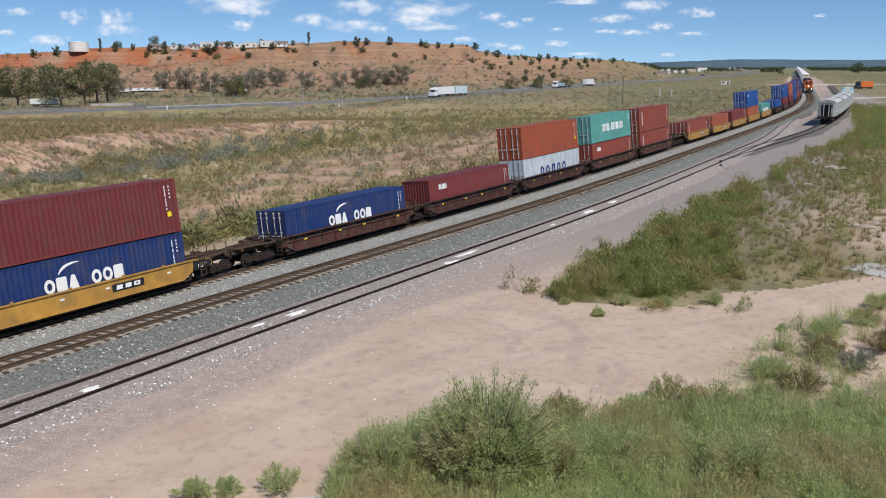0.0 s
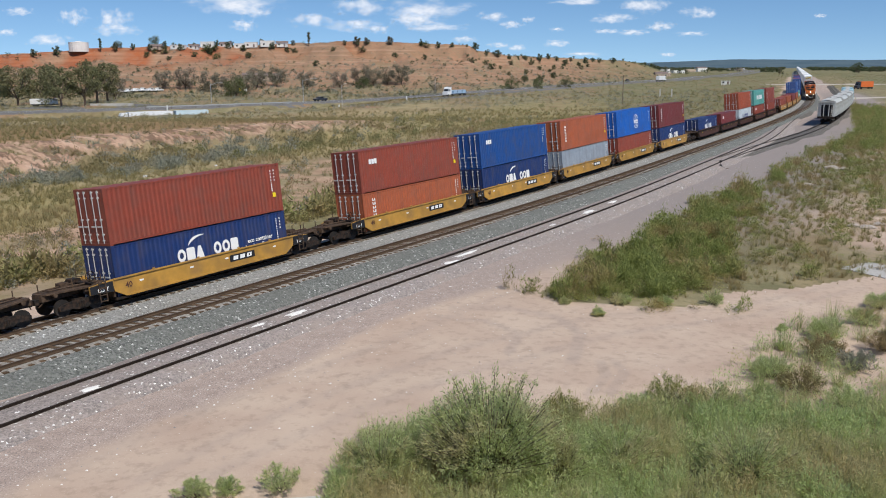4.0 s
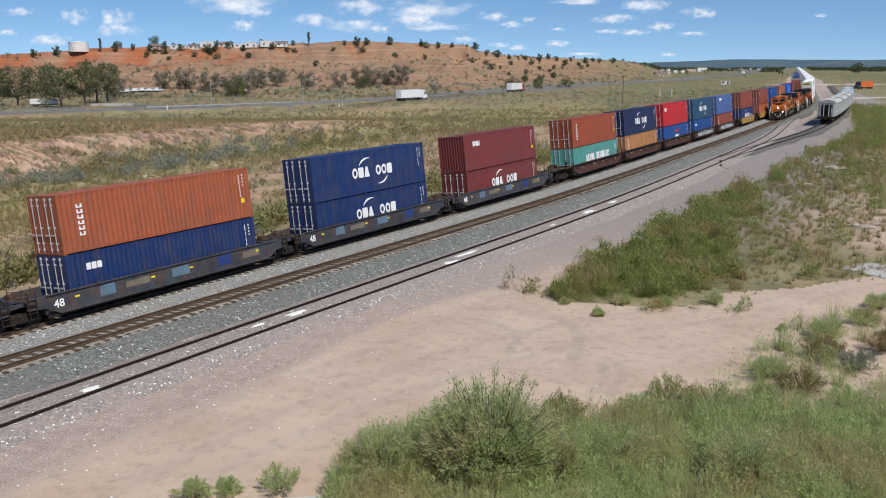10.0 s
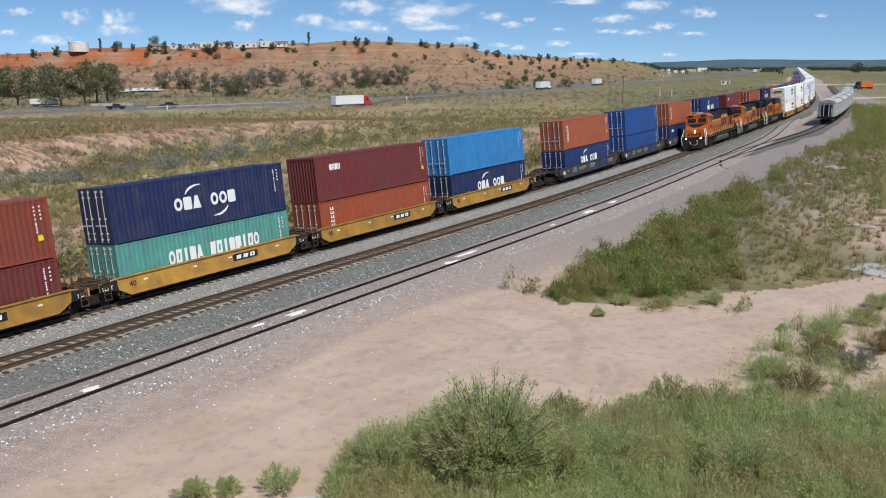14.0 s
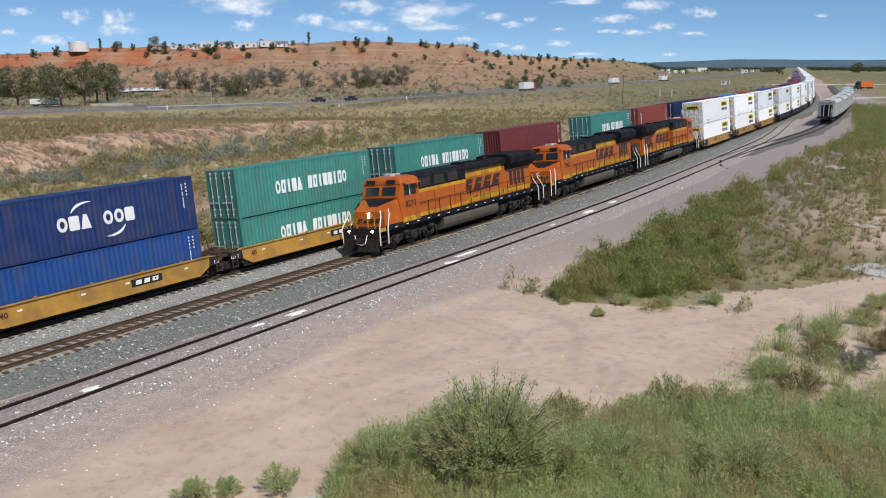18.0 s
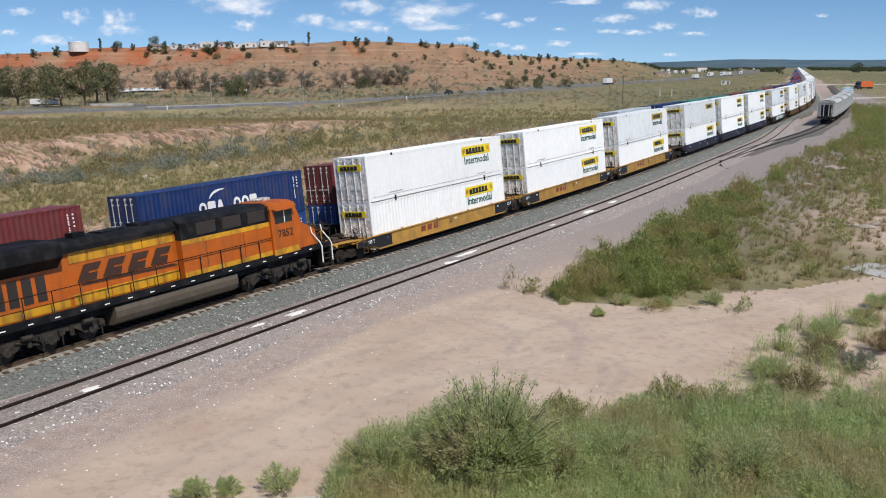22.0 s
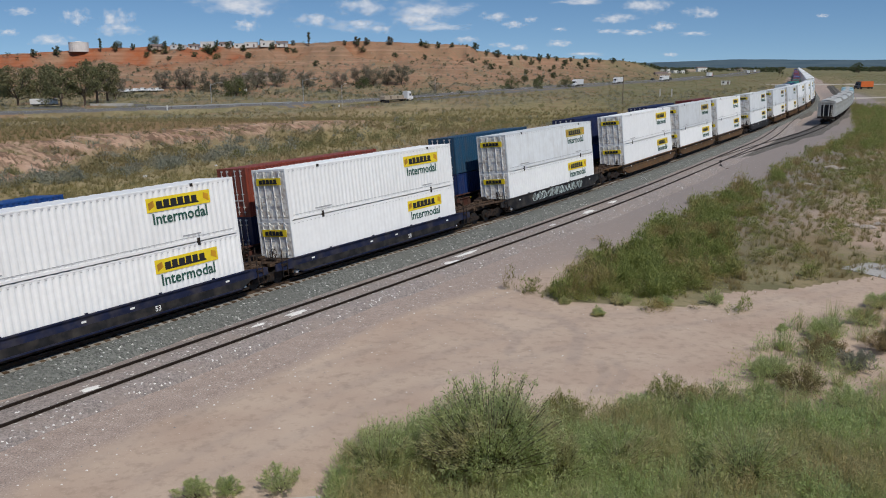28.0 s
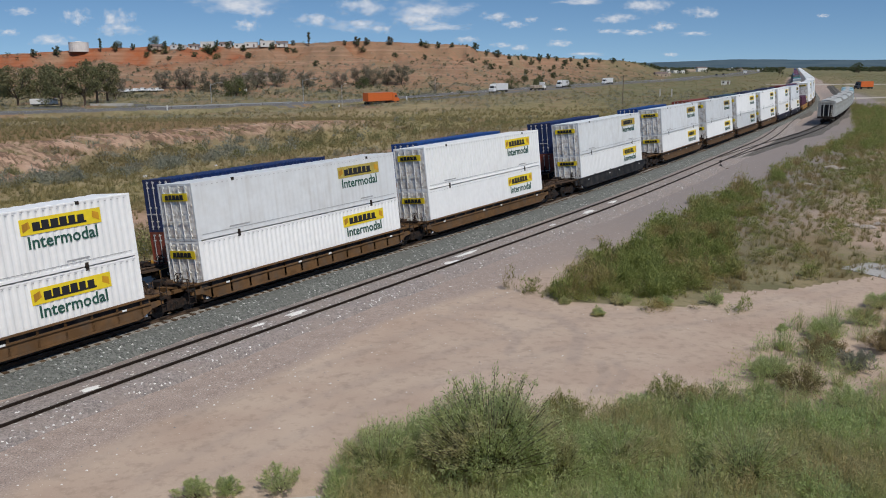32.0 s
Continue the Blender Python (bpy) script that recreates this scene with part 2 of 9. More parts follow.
L_YELLOWING = leafy("yellowing_weeds", (0.20, 0.20, 0.07), (0.33, 0.30, 0.125), (0.38, 0.29, 0.15), 0.40, 0.3, 0.5)
L_OLIVE = leafy("olive_brush", (0.185, 0.185, 0.08), (0.31, 0.295, 0.135), (0.31, 0.24, 0.125), 0.32, 0.06, 0.38)
L_DEEPGREEN = leafy("deep_green_leaves", (0.075, 0.095, 0.035), (0.16, 0.18, 0.075), (0.18, 0.16, 0.08), 0.2, 0.05, 0.3)
L_OLIVEGRASS = leafy("olive_grass_blades", (0.31, 0.262, 0.11), (0.47, 0.40, 0.185), (0.36, 0.28, 0.14), 0.3, 0.05, 0.4)
L_HEDGE = leafy("hedge_leaves", (0.25, 0.255, 0.10), (0.42, 0.40, 0.175), (0.34, 0.27, 0.13), 0.3, 0.25, 0.4)
L_RUSTBRUSH = leafy("rusty_brush_leaves", (0.24, 0.155, 0.09), (0.37, 0.255, 0.15), (0.30, 0.25, 0.12), 0.3, 0.05, 0.35)
L_GREYTREE = leafy("grey_twiggy_leaves", (0.17, 0.165, 0.11), (0.29, 0.27, 0.19), (0.30, 0.25, 0.19), 0.35, 0.03, 0.45)
M_PEBBLE = shade("pale_stone", (0.72, 0.70, 0.66), 0.8, vary=0.2)
M_PEBBLEDARK = shade("grey_stone", (0.30, 0.27, 0.25), 0.85, vary=0.3)
L_HAY = leafy("pale_green_grass", (0.30, 0.34, 0.14), (0.46, 0.48, 0.23), (0.50, 0.44, 0.25), 0.35, 0.4, 0.5)
M_RUBBLE = shade("tan_rubble", (0.40, 0.35, 0.30), 0.9, vary=0.25, grain=5, stain=1.5, bump=0.4)
L_BANK = leafy("bank_weed_leaves", (0.35, 0.44, 0.17), (0.58, 0.66, 0.32), (0.55, 0.47, 0.25), 0.33, 0.3, 0.6)
# ---------------------------------------------------------------- shapes
class Form:
    """Collects points and faces of one mesh."""

    def __init__(self):
        self.v, self.f = [], []

    def add(self, v, f):
        o = len(self.v)
        self.v += [tuple(p) for p in v]
        self.f += [tuple(i + o for i in q) for q in f]
        return self

    def box(self, x0, x1, y0, y1, z0, z1, b=0.0):
        if b <= 0:
            v = [(x, y, z) for z in (z0, z1) for y in (y0, y1) for x in (x0, x1)]
            return self.add(v, [(0, 2, 3, 1), (4, 5, 7, 6), (0, 1, 5, 4), (2, 6, 7, 3), (0, 4, 6, 2), (1, 3, 7, 5)])
        return self.prism([(x0, z0), (x1, z0), (x1, z1 - b), (x1 - b, z1), (x0 + b, z1), (x0, z1 - b)], y0, y1)

    def prism(self, outline, y0, y1, axis="y"):
        """An outline in x, z drawn out along y (or in y, z along x)."""
        n = len(outline)
        if axis == "y":
            v = [(a, y0, b) for a, b in outline] + [(a, y1, b) for a, b in outline]
        elif axis == "x":
            v = [(y0, a, b) for a, b in outline] + [(y1, a, b) for a, b in outline]
        else:
            v = [(a, b, y0) for a, b in outline] + [(a, b, y1) for a, b in outline]
        f = [tuple(range(n)), tuple(range(2 * n - 1, n - 1, -1))]
        f += [(i, n + i, n + (i + 1) % n, (i + 1) % n) for i in range(n)]
        return self.add(v, f)

    def rod(self, a, b, r, n=6):
        a, b = Vector(a), Vector(b)
        q = (b - a).to_track_quat("Z", "Y")
        ring = [q @ Vector((r * math.cos(k * math.tau / n), r * math.sin(k * math.tau / n), 0)) for k in range(n)]
        v = [a + p for p in ring] + [b + p for p in ring]
        f = [(i, (i + 1) % n, n + (i + 1) % n, n + i) for i in range(n)] + [tuple(range(n - 1, -1, -1)), tuple(range(n, 2 * n))]
        return self.add(v, f)

    def line(self, pts, r, n=5):
        for a, b in zip(pts, pts[1:]):
            self.rod(a, b, r, n)
        return self

    def disc(self, x, y0, y1, z, r, n=16):
        return self.rod((x, y0, z), (x, y1, z), r, n)

    def mesh(self, name, material):
        me = bpy.data.meshes.new(name)
        me.from_pydata(self.v, [], self.f)
        if material:
            me.materials.append(material)
        bm = bmesh.new()
        bm.from_mesh(me)
        bmesh.ops.recalc_face_normals(bm, faces=bm.faces)
        bm.to_mesh(me)
        bm.free()
        return me


def part(name, form, material, parent, label=""):
    """One mesh object under a thing or a part; form is a Form or a ready mesh."""
    me = form.mesh(name, material) if isinstance(form, Form) else form
    ob = new(name, me)
    ob.parent = parent
    return tagged(ob, label)


def thing(name, label, category, group="", kind=""):
    return tagged(new(name), label, category, group, kind)


def solid(name, form, material, label, category, group="", kind=""):
    me = form.mesh(name, material) if isinstance(form, Form) else form
    return tagged(new(name, me), label, category, group, kind)


def cloud_mesh(name, verts, faces, material, smooth=False):
    """A large mesh straight from arrays; faces all of one size."""
    verts = np.asarray(verts, np.float32)
    faces = np.asarray(faces, np.int32)
    me = bpy.data.meshes.new(name)
    k = faces.shape[1]
    me.vertices.add(len(verts))
    me.vertices.foreach_set("co", verts.ravel())
    me.loops.add(faces.size)
    me.loops.foreach_set("vertex_index", faces.ravel())
    me.polygons.add(len(faces))
    me.polygons.foreach_set("loop_start", np.arange(0, faces.size, k, dtype=np.int32))
    me.polygons.foreach_set("loop_total", np.full(len(faces), k, np.int32))
    me.update(calc_edges=True)
    if smooth:
        me.polygons.foreach_set("use_smooth", np.ones(len(faces), bool))
    me.materials.append(material)
    return me


def scatter(pieces, places, turns, sizes, tall=None):
    """Join copies of leaf pieces (v, f) at places, turned about z and scaled."""
    vs, fs, o = [], [], 0
    rng = np.random.default_rng(7)
    pick = rng.integers(0, len(pieces), len(places))
    tall = np.ones(len(places)) if tall is None else tall
    for k, (pv, pf) in enumerate(pieces):
        w = np.where(pick == k)[0]
        if not len(w):
            continue
        c, s = np.cos(turns[w])[:, None], np.sin(turns[w])[:, None]
        x = (pv[None, :, 0] * c - pv[None, :, 1] * s) * sizes[w][:, None] + places[w][:, 0:1]
        y = (pv[None, :, 0] * s + pv[None, :, 1] * c) * sizes[w][:, None] + places[w][:, 1:2]
        z = pv[None, :, 2] * (sizes[w] * tall[w])[:, None] + places[w][:, 2:3]
        vs.append(np.stack([x, y, z], -1).reshape(-1, 3))
        f = pf[None] + (np.arange(len(w)) * len(pv))[:, None, None] + o
        fs.append(f.reshape(-1, pf.shape[1]))
        o += len(w) * len(pv)
    return np.concatenate(vs), np.concatenate(fs)


def words(text, height, material, name="lettering"):
    """Flat lettering in the upright x, z plane, its middle at the origin, facing -y."""
    cu = bpy.data.curves.new(name, "FONT")
    cu.body = text
    cu.size = height / 0.73
    cu.align_x, cu.align_y = "CENTER", "CENTER"
    cu.extrude = 0.004
    cu.offset = 0.022 * height
    cu.resolution_u = 2
    ob = new(name, cu)
    me = bpy.data.meshes.new_from_object(ob.evaluated_get(bpy.context.evaluated_depsgraph_get()))
    bpy.data.objects.remove(ob)
    me.transform(Matrix.Rotation(radians(90), 4, "X"))
    me.materials.clear()
    me.materials.append(material)
    return me


def emblem(count, width, height, seed=1, gap=0.18):
    """A trade mark as plain upright blocks, some hollow, in the x, z plane; its middle at the origin."""
    rng = random.Random(seed)
    f = Form()
    step = width / count
    for i in range(count):
        x0 = -width / 2 + i * step
        x1 = x0 + step * (1 - gap)
        z0, z1 = -height / 2, height / 2
        t = (x1 - x0) * 0.33
        y0, y1 = -0.006, 0.006
        if rng.random() < 0.55:
            c = t * 0.35
            f.prism([(x0 + c, z0), (x1 - c, z0), (x1, z0 + c), (x1, z1 - c), (x1 - c, z1), (x0 + c, z1), (x0, z1 - c), (x0, z0 + c)], y0, y1)
        else:
            f.prism([(x0, z0), (x0 + t * 1.15, z0), (x0 + t * 1.15, z1), (x0, z1)], y0, y1)
            f.prism([(x1 - t * 1.15, z0), (x1, z0), (x1, z1), (x1 - t * 1.15, z1)], y0, y1)
    return f


def glyph(kind, w, h):
    """One plain shape of a trade mark in the x, z plane, its middle at the origin."""
    f = Form()
    y0, y1 = -0.006, 0.006
    a, b = w / 2, h / 2

    def p(*pts):
        f.prism([(x * a, z * b) for x, z in pts], y0, y1)

    if kind == "ring":
        n = 16
        v = [(q * a * math.cos(j * math.tau / n), y, r * b * math.sin(j * math.tau / n)) for q, r in ((1, 1), (0.48, 0.52)) for y in (y0, y1) for j in range(n)]
        for j in range(n):
            k = (j + 1) % n
            f.f += [(j, k, n + k, n + j), (2 * n + j, 3 * n + j, 3 * n + k, 2 * n + k), (j, 2 * n + j, 2 * n + k, k), (n + j, n + k, 3 * n + k, 3 * n + j)]
        f.v += v
    elif kind == "arch":
        p((-1, -1), (-0.38, -1), (-0.38, 0.35), (-1, 1))
        p((1, -1), (0.38, -1), (0.38, 0.35), (1, 1))
        p((-1, 1), (-0.38, 0.35), (0.38, 0.35), (1, 1))
    elif kind == "block":
        p((-1, -0.8), (-0.8, -1), (0.8, -1), (1, -0.8), (1, 0.8), (0.8, 1), (-0.8, 1), (-1, 0.8))
    elif kind == "trapeze":
        p((-1, -1), (1, -1), (0.35, 1), (-0.35, 1))
    elif kind == "post":
        p((-0.4, -1), (0.4, -1), (0.4, 1), (-0.4, 1))
    elif kind == "slab":
        p((-1, -1), (0.75, -1), (1, 1), (-0.75, 1))
    elif kind == "lean":
        p((-1, -1), (0.45, -1), (0.62, -0.12), (-0.72, -0.12))
        p((-0.72, -0.12), (-0.1, -0.12), (0.0, 0.18), (-0.62, 0.18))
        p((-0.62, 0.18), (0.68, 0.18), (1, 1), (-0.35, 1))
    elif kind == "frame":
        p((-1, -1), (0.8, -1), (0.87, -0.45), (-0.93, -0.45))
        p((-0.87, 0.45), (0.93, 0.45), (1, 1), (-0.8, 1))
        p((-0.93, -0.45), (-0.3, -0.45), (-0.2, 0.45), (-0.87, 0.45))
        p((0.25, -0.45), (0.87, -0.45), (0.93, 0.45), (0.35, 0.45))
    return f


ROWS = {"arcs": ("ring", "block", "trapeze", "", "ring", "ring", "block"), "china": ("ring", "frame", "post", "block", "trapeze", "", "slab", "frame", "post", "block", "block", "post", "frame", "ring"), "cosco": ("ring", "ring", "frame", "ring", "ring")}


def glyph_row(box, row, width, height, gap, material, x, z, W):
    """A trade mark as a row of plain shapes, each a part of its own."""
    kinds = ROWS[row]
    step = width / len(kinds)
    for k, kind in enumerate(kinds):
        if kind:
            me = once(("row", row, kind, width, material.name), lambda: glyph(kind, step * (1 - gap), height).mesh("emblem", material))
            side_mark(box, "emblem", me, None, x - width / 2 + (k + 0.5) * step, z, W, "plain block of a trade mark")


def arc(r, a0, a1, thick, n=12):
    """A curved stroke, thickest in its middle, as one piece."""
    f = Form()
    for i in range(n + 1):
        p = radians(a0 + (a1 - a0) * i / n)
        w = thick * (0.15 + 0.85 * math.sin(math.pi * i / n))
        f.v += [(q * math.cos(p) * 1.6, y, q * math.sin(p)) for q in (r, r + w) for y in (-0.006, 0.006)]
    for i in range(0, 4 * n, 4):
        f.f += [(i, i + 4, i + 6, i + 2), (i + 1, i + 3, i + 7, i + 5), (i, i + 1, i + 5, i + 4), (i + 2, i + 6, i + 7, i + 3)]
    f.f += [(0, 2, 3, 1), (4 * n, 4 * n + 1, 4 * n + 3, 4 * n + 2)]
    return f


def banner(width, height, teeth, seed):
    """A dark word mark as one plain shape: a base bar that carries blocks of uneven width and height."""
    rng = random.Random(seed)
    top = []
    x = -width / 2
    step = width / teeth
    for k in range(teeth):
        h = height * (0.5 if k else 0.44) * rng.uniform(0.8, 1.0)
        w = step * rng.uniform(0.72, 0.88)
        top += [(x, h), (x + w, h), (x + w, -height * 0.30), (x + step, -height * 0.30)]
        x += step
    return Form().prism([(-width / 2, -height * 0.5), (width / 2, -height * 0.5)] + top[::-1], -0.006, 0.006)


# ---------------------------------------------------------------- the land
def rough(x, y, size, seed=0.0, octaves=4):
    """Cheap smooth noise in -1..1 from turned sines, for relief of the land."""
    out, amp, tot = 0.0, 1.0, 0.0
    rng = np.random.default_rng(int(seed * 10) + 3)
    for k in range(octaves):
        a = rng.uniform(0, math.tau, 6)
        p = rng.uniform(0, math.tau, 6)
        g = rng.uniform(0.7, 1.4, 6)
        s = 0.0
        for i in range(6):
            s = s + np.sin((x * math.cos(a[i]) + y * math.sin(a[i])) * g[i] * math.tau / size + p[i])
        out = out + amp * s / 3.4
        tot += amp
        amp *= 0.5
        size *= 0.47
    return np.clip(out / tot, -1, 1)


RIM_X = [-3000, -400, 0, 120, 165, 300, 430, 560, 650, 760, 826, 845, 900, 1000, 1090, 1130, 1165, 1200]
RIM_Y = [100, 98, 98, 93, 87, 84, 82, 77, 75, 79, 83, 92, 101, 106, 110, 117, 122, 124]


def bearing(x, y):
    """Direction seen from the bank where the camera stands, as a picture column, for the outline of the mesa."""
    return np.where(y > 1.0, 784 + 1548.0 * x / np.maximum(y, 1.0), np.where(x < 0, -3000.0, 4000.0))


def mesa(x, y):
    """Where a place lies on the mesa: 0 at its foot, 1 at its rim; and the height of the rim."""
    d = np.hypot(x, y)
    b = bearing(x, y)
    wob = 22 * rough(x, y, 110, 2.0, 3)
    foot = np.interp(b, [-3000, 600, 830, 1000, 1200], [395, 395, 425, 590, 790]) + wob
    rim = np.interp(b, [-3000, 600, 830, 1000, 1200], [640, 640, 640, 830, 1010]) + wob * 1.6
    top = 11.87 + (116.4 - np.interp(b, RIM_X, RIM_Y)) / 1548.0 * rim
    return (d - foot) / (rim - foot), top, d, b


# the highway's line on the map
ROAD_X = [-340, -240, -165, -133, -111, -89, -65, -39, -19, 4.4, 34.6, 77, 134, 190, 300, 520, 800]
ROAD_Y = [190, 218, 243, 257, 270, 286, 306, 333, 359, 408, 465, 559, 666, 754, 960, 1500, 2600]
LINE_Y = LY[1100:1900:10]
LINE_X = LX[1100:1900:10]


def from_line(x, y):
    """The distance out from the straight run of the line, beyond it."""
    return 0.556 * (y - 39.6) - 0.831 * (x + 15)


def rills(x, y):
    """Wash channels that run aslant down the cut bank."""
    along, out = 0.831 * y + 0.556 * x, from_line(x, y)
    return rough((along + 0.12 * out) * 1.9, out * 0.28, 6, 4.0, 4)


def zones(x, y, side):
    """What covers the land beyond the line: bare bank, straw, sage, olive grass and reddish bare soil, each 0 to 1."""
    q = from_line(x, y)
    warp = q + 2.6 * rough(x, y, 20, 51.0, 3) + 1.2 * rough(x, y, 5, 52.0, 2)
    out = ease(8.6, 10.5, side)
    west = ease(30, -14, x)
    face = ease(53, 56, warp) * ease(77, 72, warp) * ease(-4, -24, x + 9 * rough(x, y, 12, 57.0, 2)) * out
    # a brushy shelf lies on the lower face, past the bare end of the bank
    ledge = ease(-45, -40, x + 0.45 * (q - 55) + 3 * rough(x, y, 7, 59.0, 2)) * ease(66, 61, warp)
    bare = face * (1 - 0.88 * ledge) * ease(-0.55, 0.10, rills(x, y) + 0.45 * rough(x, y, 11, 53.0, 3))
    sage = ease(46.5, 49.5, warp) * ease(74, 64, warp) * (1 - bare) * out * west
    straw = np.maximum(ease(42, 43.5, warp) * ease(49, 46.5, warp) * ease(6, -22, x), ease(104, 110, warp) * ease(150, 132, warp) * west * 0.9) * out
    olive = np.maximum(ease(25, 28, warp) * ease(43.5, 42, warp) * ease(-17, -29, x), 0.7 * ease(94, 98, warp) * ease(106, 102, warp)) * west * out
    olive = np.maximum(olive, 0.85 * ease(-32, -14, x) * ease(62, 34, x) * ease(40, 48, warp) * ease(115, 100, warp) * out * (1 - bare))
    brown = ease(29, 26, warp - 13 * ease(-30, -17, x)) * ease(13, 16, side + 1.5 * rough(x, y, 5, 54.0, 2)) * ease(34, 20, x) * (0.2 + 0.8 * ease(-0.25, 0.2, rough(x, y, 7, 60.0, 3)))
    top = ease(71, 75, warp) * ease(102, 95, warp) * ease(8, -20, x) * out
    return bare, sage, straw, olive, brown, top


def land(x, y):
    """The height of the ground."""
    x, y = np.asarray(x, float), np.asarray(y, float)
    z = np.interp(y, [-400, 22, 40, 107, 176, 248, 320, 450, 900], [-0.75, -0.75, -0.55, 0.28, 0.4, 0.5, 0.6, 0.6, 0.3])
    z = z + 0.10 * rough(x, y, 14, 1.0, 3) * ease(60, 30, np.abs(y - 30) * 1.2)
    # rise of the bank under the camera
    z = z + 11.0 * ease(19, -3, y) * ease(60, 25, np.abs(x))
    # cut bank beyond the line, with gullies
    side = ease(30, -25, x)
    gully = rills(x, y)
    face = ease(53, 76, from_line(x, y) + 3.2 * gully)
    out = np.interp(y, LINE_Y, LINE_X) - x
    z = z + 2.3 * face * side + 0.8 * ease(100, 160, y) * (1 - side) * ease(10, 40, out)
    z = z - (2.1 + 2.1 * side) * ease(138, 235, y) * ease(14, 60, out)
    z = z + 0.85 * gully * face * (1 - face) * 4 * side
    z = z + 0.25 * rough(x, y, 30, 5.0, 3) * ease(90, 140, y)
    # cutting of the nearer carriageway
    v = y - np.interp(x, ROAD_X, ROAD_Y)
    z = z - (2.9 + 3.0 * ease(-62, -105, x)) * ease(-47, -35, v) * ease(-9, -16, v) * ease(-15, -50, x)
    t, top, d, b = mesa(x, y)
    u = np.clip(t, 0, 1)
    rise = 0.74 * u ** 1.25 * ease(0, 0.12, u) + 0.26 * ease(0.86, 0.97, u)
    fade = ease(2600, 1200, d)
    gul = 0.6 * rough(x, y, 34, 6.0, 4) + 0.5 * rough(x * 1.5, y * 0.5, 26, 9.0, 3)
    bump = 4.2 * gul * u * (1 - 0.75 * ease(0.8, 1, u)) * ease(1.25, 1.02, t)
    z = z + ((top + 1.4) * rise + bump) * fade * ease(1195, 1120, b)
    # far tableland
    far = 11.87 + (116.4 - np.interp(b, [600, 1120, 1200, 1300, 1420, 1568, 2400], [112, 113, 110.5, 107.5, 108.5, 110, 112])) / 1548.0 * 4300
    z = z + far * ease(3300, 4250, d) * (0.9 + 0.1 * rough(x, y, 600, 8.0, 3))
    return z


def ground_material():
    m = bpy.data.materials.new("soil_and_dry_ground")
    m.use_nodes = True
    n, l = m.node_tree.nodes, m.node_tree.links
    b = n["Principled BSDF"]
    b.inputs["Roughness"].default_value = 0.95
    b.inputs["Specular IOR Level"].default_value = 0.15
    geo = n.new("ShaderNodeNewGeometry")
    at = n.new("ShaderNodeAttribute")
    at.attribute_name = "cover"
    sep = n.new("ShaderNodeSeparateColor")
    l.new(at.outputs["Color"], sep.inputs[0])

    def noise_at(size, detail=5.0, rough_=0.55):
        t = n.new("ShaderNodeTexNoise")
        t.inputs["Scale"].default_value = size
        t.inputs["Detail"].default_value = detail
        t.inputs["Roughness"].default_value = rough_
        l.new(geo.outputs["Position"], t.inputs["Vector"])
        return t.outputs["Fac"]

    def span(src, lo, hi):
        r = n.new("ShaderNodeMapRange")
        r.inputs["From Min"].default_value = lo
        r.inputs["From Max"].default_value = hi
        l.new(src, r.inputs["Value"])
        return r.outputs[0]

    def mix(a, c, f):
        x = n.new("ShaderNodeMix")
        x.data_type = "RGBA"
        for k, v in ((6, a), (7, c)):
            if isinstance(v, tuple):
                x.inputs[k].default_value = (*v, 1)
            else:
                l.new(v, x.inputs[k])
        l.new(f, x.inputs[0])
        return x.outputs[2]

    def times(a, c):
        x = n.new("ShaderNodeMath")
        x.operation = "MULTIPLY"
        l.new(a, x.inputs[0])
        if isinstance(c, float):
            x.inputs[1].default_value = c
        else:
            l.new(c, x.inputs[1])
        return x.outputs[0]

    mid, small, tiny = noise_at(0.28, 6.0), noise_at(2.2, 6.0, 0.65), noise_at(16.0, 4.0, 0.7)
    soil = mix((0.44, 0.325, 0.25), (0.53, 0.415, 0.325), span(mid, 0.3, 0.7))
    soil = mix(soil, (0.27, 0.205, 0.155), times(span(small, 0.5, 0.75), 0.6))
    soil = mix(soil, (0.58, 0.50, 0.42), times(span(tiny, 0.6, 0.72), 0.55))
    grass = mix((0.17, 0.155, 0.082), (0.30, 0.25, 0.145), span(mid, 0.35, 0.65))
    grass = mix(grass, (0.24, 0.165, 0.09), times(span(noise_at(0.05, 6.0), 0.48, 0.66), 0.75))
    grass = mix(grass, (0.36, 0.30, 0.17), times(span(noise_at(0.09, 6.0), 0.56, 0.72), 0.7))
    grass = mix(grass, (0.11, 0.115, 0.05), times(span(small, 0.5, 0.7), 0.6))
    hill = mix((0.345, 0.192, 0.115), (0.295, 0.182, 0.11), span(noise_at(0.06), 0.4, 0.6))
    hill = mix(hill, (0.19, 0.14, 0.095), times(span(mid, 0.5, 0.7), 0.6))
    hill = mix(hill, (0.17, 0.13, 0.09), times(span(small, 0.5, 0.66), 0.7))
    lay = n.new("ShaderNodeVectorMath")
    lay.operation = "MULTIPLY"
    lay.inputs[1].default_value = (0.02, 0.02, 0.75)
    l.new(geo.outputs["Position"], lay.inputs[0])
    strata = noise_at(1.0, 5.0)
    l.new(lay.outputs[0], strata.node.inputs["Vector"])
    hill = mix(hill, (0.40, 0.25, 0.165), times(span(strata, 0.5, 0.66), 0.8))
    rock = mix((0.36, 0.115, 0.048), (0.33, 0.15, 0.085), span(mid, 0.35, 0.65))
    rock = mix(rock, (0.24, 0.075, 0.035), times(span(strata, 0.52, 0.44), 0.55))
    grit = mix((0.35, 0.272, 0.228), (0.45, 0.355, 0.30), span(small, 0.35, 0.65))
    grit = mix(grit, (0.19, 0.16, 0.145), times(span(tiny, 0.52, 0.36), 0.8))
